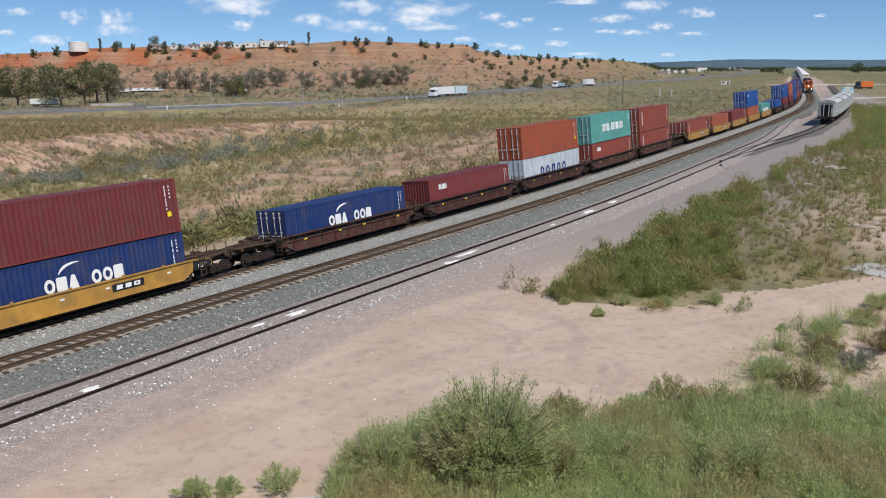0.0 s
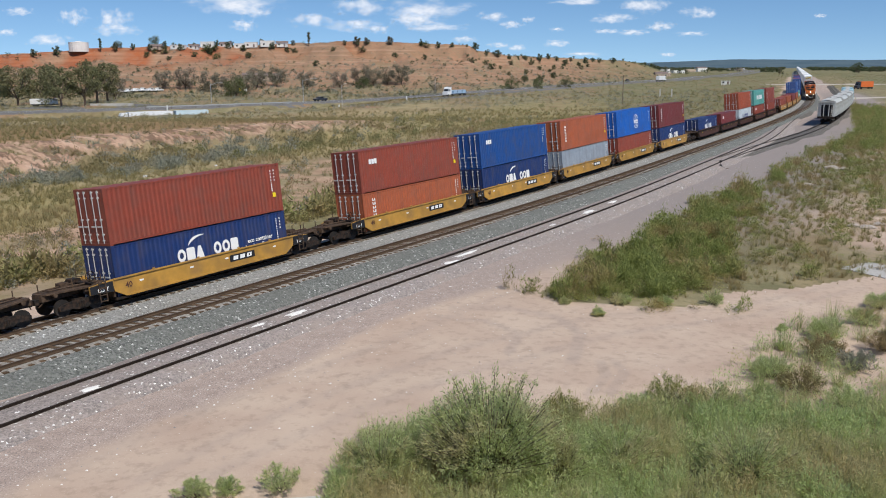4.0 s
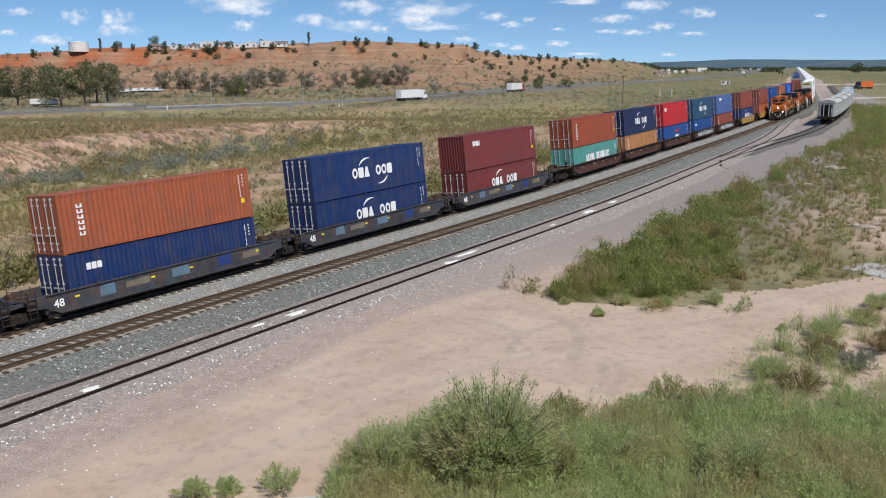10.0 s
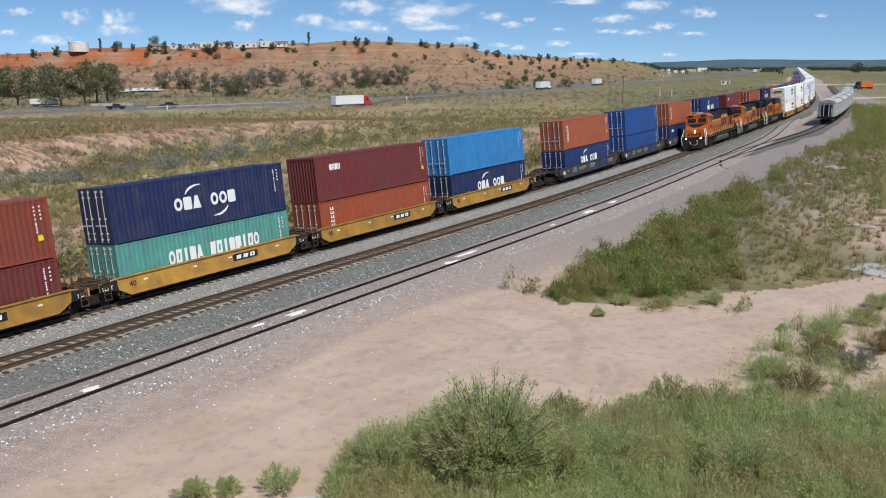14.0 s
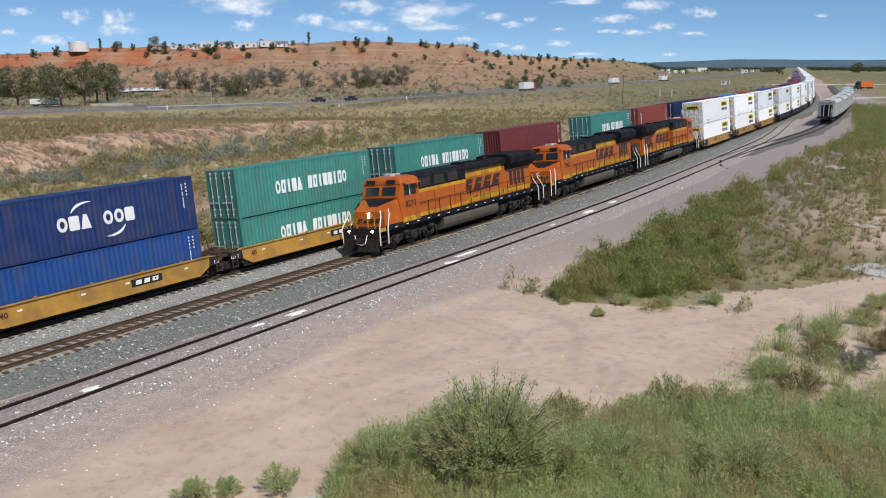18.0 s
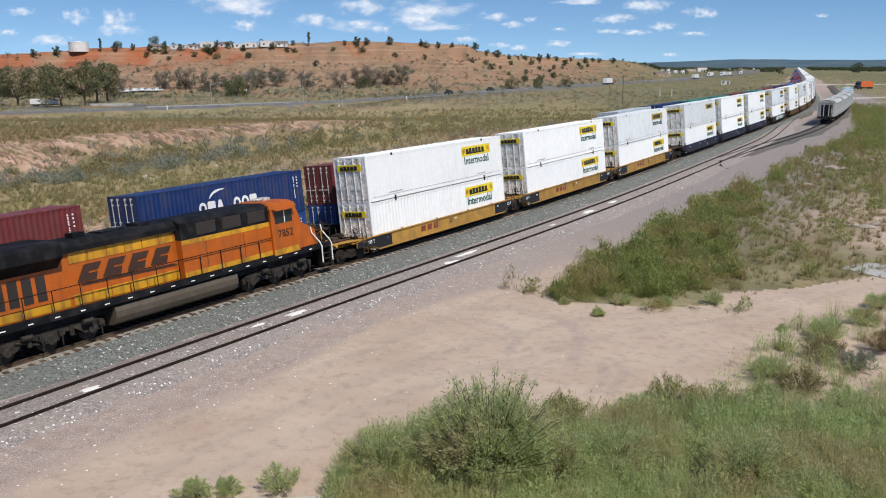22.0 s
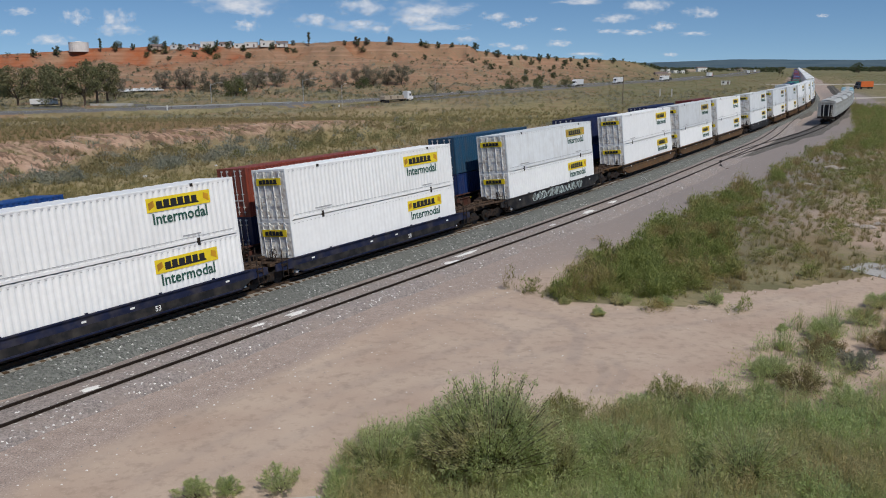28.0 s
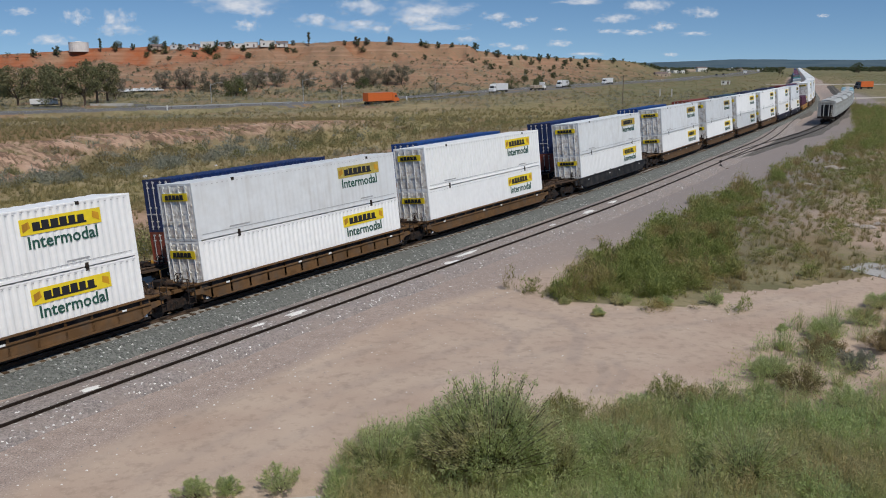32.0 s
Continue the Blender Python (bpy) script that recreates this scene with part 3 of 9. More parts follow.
    grit = mix(grit, (0.72, 0.68, 0.62), times(span(tiny, 0.61, 0.67), 0.85))

    def edge(ch):
        x = n.new("ShaderNodeMath")
        x.operation = "ADD"
        l.new(sep.outputs[ch], x.inputs[0])
        y = n.new("ShaderNodeMath")
        y.operation = "MULTIPLY_ADD"
        l.new(mid, y.inputs[0])
        y.inputs[1].default_value = 0.5
        y.inputs[2].default_value = -0.25
        l.new(y.outputs[0], x.inputs[1])
        return span(x.outputs[0], 0.35, 0.65)

    hw = n.new("ShaderNodeAttribute")
    hw.attribute_name = "hillside"
    c = mix(soil, hill, hw.outputs["Fac"])
    c = mix(c, grass, edge(0))
    c = mix(c, rock, edge(1))
    c = mix(c, grit, edge(2))
    gr = n.new("ShaderNodeAttribute")
    gr.attribute_name = "meadow"
    c = mix(c, mix((0.125, 0.14, 0.065), (0.19, 0.18, 0.09), span(noise_at(0.05), 0.4, 0.6)), gr.outputs["Fac"])
    for nm, one, two in (("tawny", (0.21, 0.125, 0.058), (0.30, 0.19, 0.092)), ("olive", (0.25, 0.205, 0.088), (0.37, 0.30, 0.145)), ("straw", (0.34, 0.255, 0.125), (0.46, 0.36, 0.20)), ("redsoil", (0.38, 0.24, 0.16), (0.51, 0.34, 0.24)), ("bare", (0.38, 0.235, 0.158), (0.50, 0.33, 0.232))):
        q = n.new("ShaderNodeAttribute")
        q.attribute_name = nm
        tone = mix(one, two, span(mid, 0.35, 0.65))
        tone = mix(tone, tuple(0.55 * v for v in one), times(span(small, 0.52, 0.72), 0.55))
        if nm == "bare":
            wash = n.new("ShaderNodeCombineXYZ")
            for axis, way in ((0, (0.61, 0.91, 0)), (1, (-0.15, 0.10, 0))):
                dot = n.new("ShaderNodeVectorMath")
                dot.operation = "DOT_PRODUCT"
                dot.inputs[1].default_value = way
                l.new(geo.outputs["Position"], dot.inputs[0])
                l.new(dot.outputs["Value"], wash.inputs[axis])
            streaks = noise_at(0.75, 6.0, 0.65)
            l.new(wash.outputs[0], streaks.node.inputs["Vector"])
            tone = mix(tone, (0.165, 0.105, 0.07), times(span(streaks, 0.47, 0.56), 0.9))
            tone = mix(tone, (0.54, 0.39, 0.29), times(span(streaks, 0.46, 0.36), 0.6))
        c = mix(c, tone, q.outputs["Fac"])
    ru = n.new("ShaderNodeAttribute")
    ru.attribute_name = "ruts"
    c = mix(c, (0.245, 0.217, 0.205), times(ru.outputs["Fac"], span(small, 0.2, 0.5)))
    # far tableland: wooded tone with the blue of distance haze mixed into the colour
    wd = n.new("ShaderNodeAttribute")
    wd.attribute_name = "hazy_woods"
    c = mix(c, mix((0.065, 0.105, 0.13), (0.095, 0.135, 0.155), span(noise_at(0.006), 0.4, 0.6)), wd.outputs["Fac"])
    l.new(c, b.inputs["Base Color"])
    bp = n.new("ShaderNodeBump")
    bp.inputs["Strength"].default_value = 0.5
    bp.inputs["Distance"].default_value = 0.08
    l.new(small, bp.inputs["Height"])
    bq = n.new("ShaderNodeBump")
    bq.inputs["Strength"].default_value = 0.5
    bq.inputs["Distance"].default_value = 0.03
    l.new(tiny, bq.inputs["Height"])
    l.new(bp.outputs[0], bq.inputs["Normal"])
    l.new(bq.outputs[0], b.inputs["Normal"])
    return m


def track_side(x, y):
    """Signed distance from the middle track (positive on the far side) and the distance along it."""
    x, y = np.asarray(x, float).ravel(), np.asarray(y, float).ravel()
    pick = np.arange(0, len(LS), 6)
    near_s = np.zeros(len(x))
    side = np.zeros(len(x))
    for a in range(0, len(x), 20000):
        w = slice(a, a + 20000)
        dx = x[w][:, None] - LX[pick][None]
        dy = y[w][:, None] - LY[pick][None]
        i = (dx * dx + dy * dy).argmin(1)
        k = pick[i]
        ex, ey = x[w] - LX[k], y[w] - LY[k]
        near_s[w] = LS[k] + ex * np.cos(LT[k]) + ey * np.sin(LT[k])
        side[w] = -ex * np.sin(LT[k]) + ey * np.cos(LT[k])
    return side, near_s


# the weedy ground right of the line, as outlines on the map
WEEDS_FAR = [(5.1, 46.5), (8.8, 52.9), (12.0, 57.8), (17.0, 65.6), (20.9, 72.5), (25.3, 79.0), (29.3, 85.0), (33.8, 91.9), (35.4, 94.8), (42.7, 107.1), (51.8, 121.4), (61.0, 133.8), (71.0, 151.4), (82.7, 177.7), (109.1, 236.5), (128.9, 270.9), (190, 300), (200, 150), (60, 70), (27, 51), (20, 47.5), (12.5, 46)]
WEEDS_NEAR = [(-3.6, 25.2), (-2.4, 27.6), (0.2, 29.3), (4.0, 29.4), (8.0, 30.6), (10.6, 32.6), (12.6, 35.5), (16, 40), (21, 43.5), (25, 46.5), (60, 62), (60, 12), (-3.6, 12)]


# the thick green belt of weeds along the yard, and tyre marks in the dirt: path, width, depth of colour
BELT = [(5.1, 46.5), (8.8, 52.9), (12.0, 57.8), (17.0, 65.6), (20.9, 72.5), (25.3, 79.0), (29.3, 85.0), (28.1, 79.0), (21.9, 64.6), (17.7, 54.6), (15.2, 47.1), (14.3, 44.4), (11.7, 44.1), (6.4, 44.7)]
THICKET = [(35.4, 94.8), (42.7, 107.1), (51.8, 121.4), (61.0, 133.8), (71.0, 151.4), (82.7, 177.7), (109.1, 236.5), (106.4, 212.3), (61.4, 121.4), (56.6, 117.5), (56.8, 123.0), (46.8, 110.4), (39.1, 97.9), (34.1, 89.2)]
RUTS = [([(-0.7, 42.7), (2.1, 41.9), (3.6, 39.8), (2.9, 37.1)], 0.35, 0.55), ([(0.5, 44.0), (3.4, 43.9), (5.6, 42.5), (6.5, 39.6), (5.5, 35.7)], 0.4, 0.6),
        ([(6.4, 32.0), (7.5, 34.3), (7.3, 35.7)], 0.3, 0.5), ([(5.6, 31.9), (6.7, 34.0), (6.7, 35.7)], 0.3, 0.5),
        ([(-12.2, 25.5), (-8.6, 31.1), (-2.2, 39.1), (7.5, 52.1)], 0.5, 0.35), ([(-9.4, 25.2), (-5.6, 30.9), (0.4, 37.4), (7.9, 42.5), (15.2, 43.9), (23.2, 48.7)], 0.45, 0.35),
        ([(-7.9, 24.8), (-3.8, 29.8), (1.8, 35.1), (8.4, 39.6), (15.5, 42.5), (23.6, 47.6)], 0.45, 0.35)]


def inside(poly, x, y):
    """How far a place lies within an outline: positive inside, in metres, negative outside."""
    x, y = np.asarray(x, float), np.asarray(y, float)
    best = np.full(x.shape, 1e9)
    inn = np.zeros(x.shape, bool)
    for (ax, ay), (bx, by) in zip(poly, poly[1:] + poly[:1]):
        t = np.clip(((x - ax) * (bx - ax) + (y - ay) * (by - ay)) / ((bx - ax) ** 2 + (by - ay) ** 2), 0, 1)
        best = np.minimum(best, np.hypot(x - ax - t * (bx - ax), y - ay - t * (by - ay)))
        cross = ((ay > y) != (by > y)) & (x < (bx - ax) * (y - ay) / (by - ay + 1e-12) + ax)
        inn ^= cross
    return np.where(inn, best, -best)


def build_ground():
    az = np.concatenate([np.arange(-180, -34, 4.0), np.arange(-34, 34, 0.13), np.arange(34, 180, 4.0)])
    rad = np.concatenate([np.array([0.0, 2, 4, 8, 12, 15, 17]), np.geomspace(18.5, 4700, 560)])
    A, R = np.meshgrid(np.radians(az), rad)
    x, y = R * np.sin(A), R * np.cos(A)
    z = land(x, y)
    n, m = x.shape
    i = np.arange(n - 1)[:, None] * m + np.arange(m)[None]
    j = np.arange(n - 1)[:, None] * m + (np.arange(m)[None] + 1) % m
    faces = np.stack([i, j, j + m, i + m], -1).reshape(-1, 4)
    verts = np.stack([x, y, z], -1).reshape(-1, 3)
    me = cloud_mesh("ground", verts, faces, ground_material(), True)
    fx, fy = x.ravel(), y.ravel()
    d = np.hypot(fx, fy)
    side = np.full(len(fx), 999.0)
    w = np.where(d < 900)[0]
    side[w], _ = track_side(fx[w], fy[w])
    t, _, _, b = mesa(fx, fy)
    wave = rough(fx, fy, 40, 11.0, 3)
    right = (side < -7)
    grass = ease(7.5, 11.5, side + 1.5 * wave) * (0.68 + 0.3 * wave)
    grass = np.maximum(grass, np.where(right & (d > 150), 0.72, 0.0))
    grass = np.where(inside(WEEDS_FAR, fx, fy) > 0, 0.56 + 0.3 * wave, grass)
    grass = np.where(inside(BELT, fx, fy) > 0, 0.8, grass)
    grass = np.where(inside(WEEDS_NEAR, fx, fy) > 0, 0.3 + 0.5 * ease(33, 27, fy), grass)
    z_bare, z_sage, z_straw, z_olive, z_brown, z_top = zones(fx, fy, side)
    for nm, vals in (("redsoil", 0.8 * z_brown), ("bare", z_bare), ("straw", z_straw * (0.55 + 0.45 * wave)), ("olive", np.maximum(z_olive, 0.6 * z_sage) * (0.7 + 0.4 * wave)), ("tawny", z_top * (0.75 + 0.35 * wave))):
        me.attributes.new(nm, "FLOAT", "POINT").data.foreach_set("value", np.clip(vals, 0, 1).astype(np.float32))
    grass = grass * np.where((t > 0.02) & (b < 1170), 0.55 + 0.35 * ease(0.35, 0.0, t), 1.0)
    red = np.where((b < 1170) & (t > 0.25) & (t < 1.03), 0.14 + 0.55 * ease(0.45, 0.97, t) + 0.5 * wave, 0.0) * np.interp(b, [0, 400, 560, 700, 850, 1000], [1.0, 0.75, 0.5, 0.6, 0.3, 0.15])
    grit = ease(-13 - 3 * wave - np.interp(fy, [35, 80], [-1.5, 5]), -7.2, side) * ease(8, 5, side)
    yard = ease(130, 170, fy) * ease(-22, -16, side) * (side < 0) * ease(420, 300, fy)
    grit = np.maximum(grit, yard * 0.8)
    far = d > 1000
    grass = np.where(far, 0.95, grass)
    # how far the haze-tinted colour takes over with distance
    hazy = me.attributes.new("hazy_woods", "FLOAT", "POINT")
    hazy.data.foreach_set("value", ease(2600, 3300, d).astype(np.float32))
    hs = me.attributes.new("hillside", "FLOAT", "POINT")
    slope = np.maximum(ease(-0.25, 0.1, t) * ease(1185, 1150, b), ease(9, 13, side) * ease(60, 75, fy))
    hs.data.foreach_set("value", (slope * ease(1500, 1100, d)).astype(np.float32))
    md = me.attributes.new("meadow", "FLOAT", "POINT")
    lush = ease(960, 1150, b) * ease(170, 260, d) * ease(9, 30, np.abs(side)) * (0.5 + 0.35 * wave) * np.where(d > 1000, 1, np.where(side < 0, ease(-28, -40, side), 1))
    md.data.foreach_set("value", np.clip(lush * ease(3000, 2000, d), 0, 1).astype(np.float32))
    rut = np.zeros(len(fx))
    w = np.where(d < 75)[0]
    for path, wide, deep in RUTS:
        for (ax, ay), (bx, by) in zip(path, path[1:]):
            k = np.clip(((fx[w] - ax) * (bx - ax) + (fy[w] - ay) * (by - ay)) / ((bx - ax) ** 2 + (by - ay) ** 2), 0, 1)
            q = np.hypot(fx[w] - ax - k * (bx - ax), fy[w] - ay - k * (by - ay))
            rut[w] = np.maximum(rut[w], 0.42 * deep * ease(wide, wide * 0.3, q + 0.15 * wide * wave[w]))
    rut = np.maximum(rut, 0.85 * ease(40, 78, fy) * ease(-24, -15, side) * ease(-3, -5, side) * ease(420, 300, fy))
    rt = me.attributes.new("ruts", "FLOAT", "POINT")
    rt.data.foreach_set("value", rut.astype(np.float32))
    cov = np.stack([grass, red, grit, np.ones_like(grass)], -1).astype(np.float32)
    att = me.color_attributes.new("cover", "FLOAT_COLOR", "POINT")
    att.data.foreach_set("color", np.clip(cov, 0, 1).ravel())
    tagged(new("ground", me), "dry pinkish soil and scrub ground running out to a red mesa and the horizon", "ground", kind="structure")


build_ground()

# ---------------------------------------------------------------- ballast, ties and rails
def ballast_material(name, a, b_, speck, dust):
    m = bpy.data.materials.new(name)
    m.use_nodes = True
    n, l = m.node_tree.nodes, m.node_tree.links
    b = n["Principled BSDF"]
    b.inputs["Roughness"].default_value = 0.9
    b.inputs["Specular IOR Level"].default_value = 0.2
    geo = n.new("ShaderNodeNewGeometry")
    vo = n.new("ShaderNodeTexVoronoi")
    vo.inputs["Scale"].default_value = 13.0
    l.new(geo.outputs["Position"], vo.inputs["Vector"])
    r = n.new("ShaderNodeValToRGB")
    e = r.color_ramp.elements
    e[0].color, e[1].color = (*a, 1), (*b_, 1)
    e[1].position = 0.8
    k = e.new(0.965)
    k.color = (*b_, 1)
    k = e.new(0.98)
    k.color = (*speck, 1)
    sep = n.new("ShaderNodeSeparateColor")
    l.new(vo.outputs["Color"], sep.inputs[0])
    l.new(sep.outputs[0], r.inputs[0])
    t = n.new("ShaderNodeTexNoise")
    t.inputs["Scale"].default_value = 0.5
    t.inputs["Detail"].default_value = 6
    l.new(geo.outputs["Position"], t.inputs["Vector"])
    q = n.new("ShaderNodeMapRange")
    q.inputs["From Min"].default_value = 0.42
    q.inputs["From Max"].default_value = 0.72
    q.inputs["To Max"].default_value = 0.7
    l.new(t.outputs["Fac"], q.inputs["Value"])
    x = n.new("ShaderNodeMix")
    x.data_type = "RGBA"
    l.new(q.outputs[0], x.inputs[0])
    l.new(r.outputs[0], x.inputs[6])
    x.inputs[7].default_value = (*dust, 1)
    l.new(x.outputs[2], b.inputs["Base Color"])
    bp = n.new("ShaderNodeBump")
    bp.inputs["Strength"].default_value = 0.9
    bp.inputs["Distance"].default_value = 0.05
    l.new(vo.outputs["Distance"], bp.inputs["Height"])
    l.new(bp.outputs[0], b.inputs["Normal"])
    return m


M_BALLAST = ballast_material("grey_ballast", (0.075, 0.08, 0.072), (0.21, 0.215, 0.195), (0.62, 0.61, 0.58), (0.15, 0.15, 0.135))
M_BALLASTPALE = ballast_material("pale_ballast", (0.15, 0.15, 0.14), (0.31, 0.305, 0.285), (0.75, 0.75, 0.72), (0.26, 0.25, 0.23))
M_BALLASTPINK = ballast_material("pink_gravel", (0.20, 0.175, 0.16), (0.36, 0.31, 0.285), (0.85, 0.83, 0.8), (0.34, 0.275, 0.235))


def ribbon(name, line, section, material, closed=False, wob=0.0, seed=0):
    """A cross-section (sideways, up) drawn along a line of (x, y, z, heading) arrays."""
    x, y, z, a = line
    rng = np.random.default_rng(seed)
    k = len(section)
    v = np.zeros((len(x), k, 3))
    for i, (o, u) in enumerate(section):
        oo = o + (wob * np.convolve(rng.normal(size=len(x) + 6), np.ones(7) / 2.6, "valid") if wob and i in (0, k - 1) else 0.0)
        v[:, i, 0] = x - oo * np.sin(a)
        v[:, i, 1] = y + oo * np.cos(a)
        v[:, i, 2] = z + u
    n = len(x)
    lim = k if closed else k - 1
    i = np.arange(n - 1)[:, None] * k + np.arange(lim)[None]
    j = np.arange(n - 1)[:, None] * k + (np.arange(lim)[None] + 1) % k
    f = np.stack([i, j, j + k, i + k], -1).reshape(-1, 4)
    return cloud_mesh(name, v.reshape(-1, 3), f, material)


def tilted(off, up):
    """A place in a canted track's own cross-section."""
    return (off * math.cos(CANT) + up * math.sin(CANT), up * math.cos(CANT) - off * math.sin(CANT))


S_MAIN = np.concatenate([np.arange(-260, 420, 2.0), np.arange(420, 1300, 8.0)])
main_line = on_line(S_MAIN)
far_line = on_line(S_MAIN, FAR_TRACK)
# one bed carries both main tracks; its top follows their cant
e1, e2 = tilted(-1.35, -0.235), tilted(1.35, -0.235)
bed = [(-3.6, -0.95), (-2.2, -0.20), (-1.75, -0.10), e1, e2, (FAR_TRACK / 2, -0.30), (FAR_TRACK + e1[0], e1[1]), (FAR_TRACK + e2[0], e2[1]), (FAR_TRACK + 1.9, -0.42), (FAR_TRACK + 3.4, -1.1)]
tagged(new("track_bed", ribbon("track_bed", main_line, bed, M_BALLAST, wob=0.12, seed=3)), "grey crushed-stone ballast under the two main tracks", "ballast", kind="structure")
strip = ribbon("ballast_strip", main_line, [(e2[0] + 0.06, e2[1] + 0.03), (FAR_TRACK / 2 - 0.1, -0.24), (FAR_TRACK + e1[0] - 0.06, e1[1] + 0.03)], M_BALLASTPALE)
tagged(new("ballast_strip", strip), "pale fresh ballast between the main tracks", "ballast", kind="structure")

M_FOULED = ballast_material("oily_ballast", (0.20, 0.185, 0.16), (0.40, 0.375, 0.335), (0.66, 0.64, 0.6), (0.27, 0.235, 0.19))
for line_ in (main_line, far_line):
    zone = ribbon("oily_ballast", line_, [(e1[0] - 0.05, e1[1] - 0.02), (e1[0] + 0.28, e1[1] + 0.035), (e2[0] - 0.28, e2[1] + 0.046), (e2[0] + 0.05, e2[1] - 0.02)], M_FOULED, wob=0.05, seed=8)
    tagged(new("oily_ballast", zone), "brown oil-stained ballast between the ties", "ballast", kind="structure")

M_SOOTY = ballast_material("sooty_ballast", (0.065, 0.06, 0.052), (0.17, 0.155, 0.14), (0.4, 0.38, 0.36), (0.12, 0.105, 0.09))

# the siding, its turnout and the spur: lines of their own
S_SIDE = np.arange(-260, 172, 2.0)
off_side = SIDING + (SIDING * -1.0) * 0.68 * ease(104, 176, S_SIDE)
side_line = on_line(S_SIDE, 0.0)
side_line = (side_line[0] - off_side * np.sin(side_line[3]), side_line[1] + off_side * np.cos(side_line[3]), side_line[2] - 0.20, side_line[3])
S_JOIN = np.arange(166, 262, 2.0)
off_join = SIDING * 0.34 * (1 - ease(160, 245, S_JOIN))
join_line = on_line(S_JOIN, 0.0)
join_line = (join_line[0] - off_join * np.sin(join_line[3]), join_line[1] + off_join * np.cos(join_line[3]), join_line[2] - 0.20 + 0.19 * ease(166, 240, S_JOIN), join_line[3])
S_SPUR = np.arange(84, 470, 2.0)
off_spur = np.interp(S_SPUR, [84, 104, 125, 142, 160, 265, 350, 480], [SIDING, -6.2, -8.3, -9.1, -9.4, -9.8, -10.4, -12.5])
off_spur = np.convolve(np.pad(off_spur, 8, mode="edge"), np.ones(17) / 17, "valid")
spur_line = on_line(S_SPUR, 0.0)
_sx = spur_line[0] - off_spur * np.sin(spur_line[3])
_sy = spur_line[1] + off_spur * np.cos(spur_line[3])
spur_line = (_sx, _sy, spur_line[2] - 0.24, np.arctan2(np.gradient(_sy), np.gradient(_sx)))

side_bed = [(-2.6, -0.75), (-1.5, -0.13), (0, -0.11), (1.5, -0.13), (2.4, -0.6)]
tagged(new("siding_bed", ribbon("siding_bed", side_line, side_bed, M_BALLASTPINK, wob=0.2, seed=5)), "dusty pinkish gravel bed of the siding", "ballast", kind="structure")
tagged(new("spur_bed", ribbon("spur_bed", spur_line, [(-2.2, -0.8), (-1.3, -0.15), (1.3, -0.15), (2.2, -0.8)], M_SOOTY, wob=0.2, seed=6)), "dusty gravel bed of the yard spur", "ballast", kind="structure")
tagged(new("turnout_bed", ribbon("turnout_bed", join_line, [(-2.2, -0.75), (-1.4, -0.14), (1.4, -0.14), (2.2, -0.7)], M_SOOTY, wob=0.2, seed=7)), "grey gravel bed of the turnout", "ballast", kind="structure")


def rail_section(off, cant):
    pts = [(-0.07, -0.17), (0.07, -0.17), (0.02, -0.14), (0.02, -0.045), (0.037, -0.03), (0.037, 0.0), (-0.037, 0.0), (-0.037, -0.03), (-0.02, -0.045), (-0.02, -0.14)]
    if not cant:
        return [(off + a, b) for a, b in pts]
    return [tilted(off + a, b) for a, b in pts]


def head_section(off, cant):
    pts = [(-0.03, 0.001), (0.03, 0.001), (0.03, 0.006), (-0.03, 0.006)]
    return [tilted(off + a, b) if cant else (off + a, b) for a, b in pts]


def railway(name, line, cant, label, polished):
    t = thing(name, label, "railway track", kind="structure")
    for o in (-0.755, 0.755):
        r = part("rail", ribbon("rail", line, rail_section(o, cant), M_RAILRUST if polished else M_RAIL, True), None, t)
        if polished:
            part("rail_head", ribbon("rail_head", line, head_section(o, cant), M_RAILTOP, True), None, r, "polished running surface of the rail")
    return t


main_track = railway("main_track", main_line, True, "main track with rusty rails on dark wooden ties", True)
far_track = railway("far_track", far_line, True, "second main track with rusty rails on wooden ties", True)
siding = railway("siding_track", side_line, False, "rusty little-used siding rails half buried in gravel", False)
spur = railway("spur_track", spur_line, False, "rusty spur rails leading to parked hopper cars", False)
railway("turnout_track", join_line, False, "turnout rails joining the siding to the main track", False)


def tie_mesh():
    f = Form()
    f.prism([(-0.115, -0.36), (0.115, -0.36), (0.115, -0.185), (0.10, -0.172), (-0.10, -0.172), (-0.115, -0.185)], -1.30, 1.30)
    return f.mesh("tie", M_TIE)


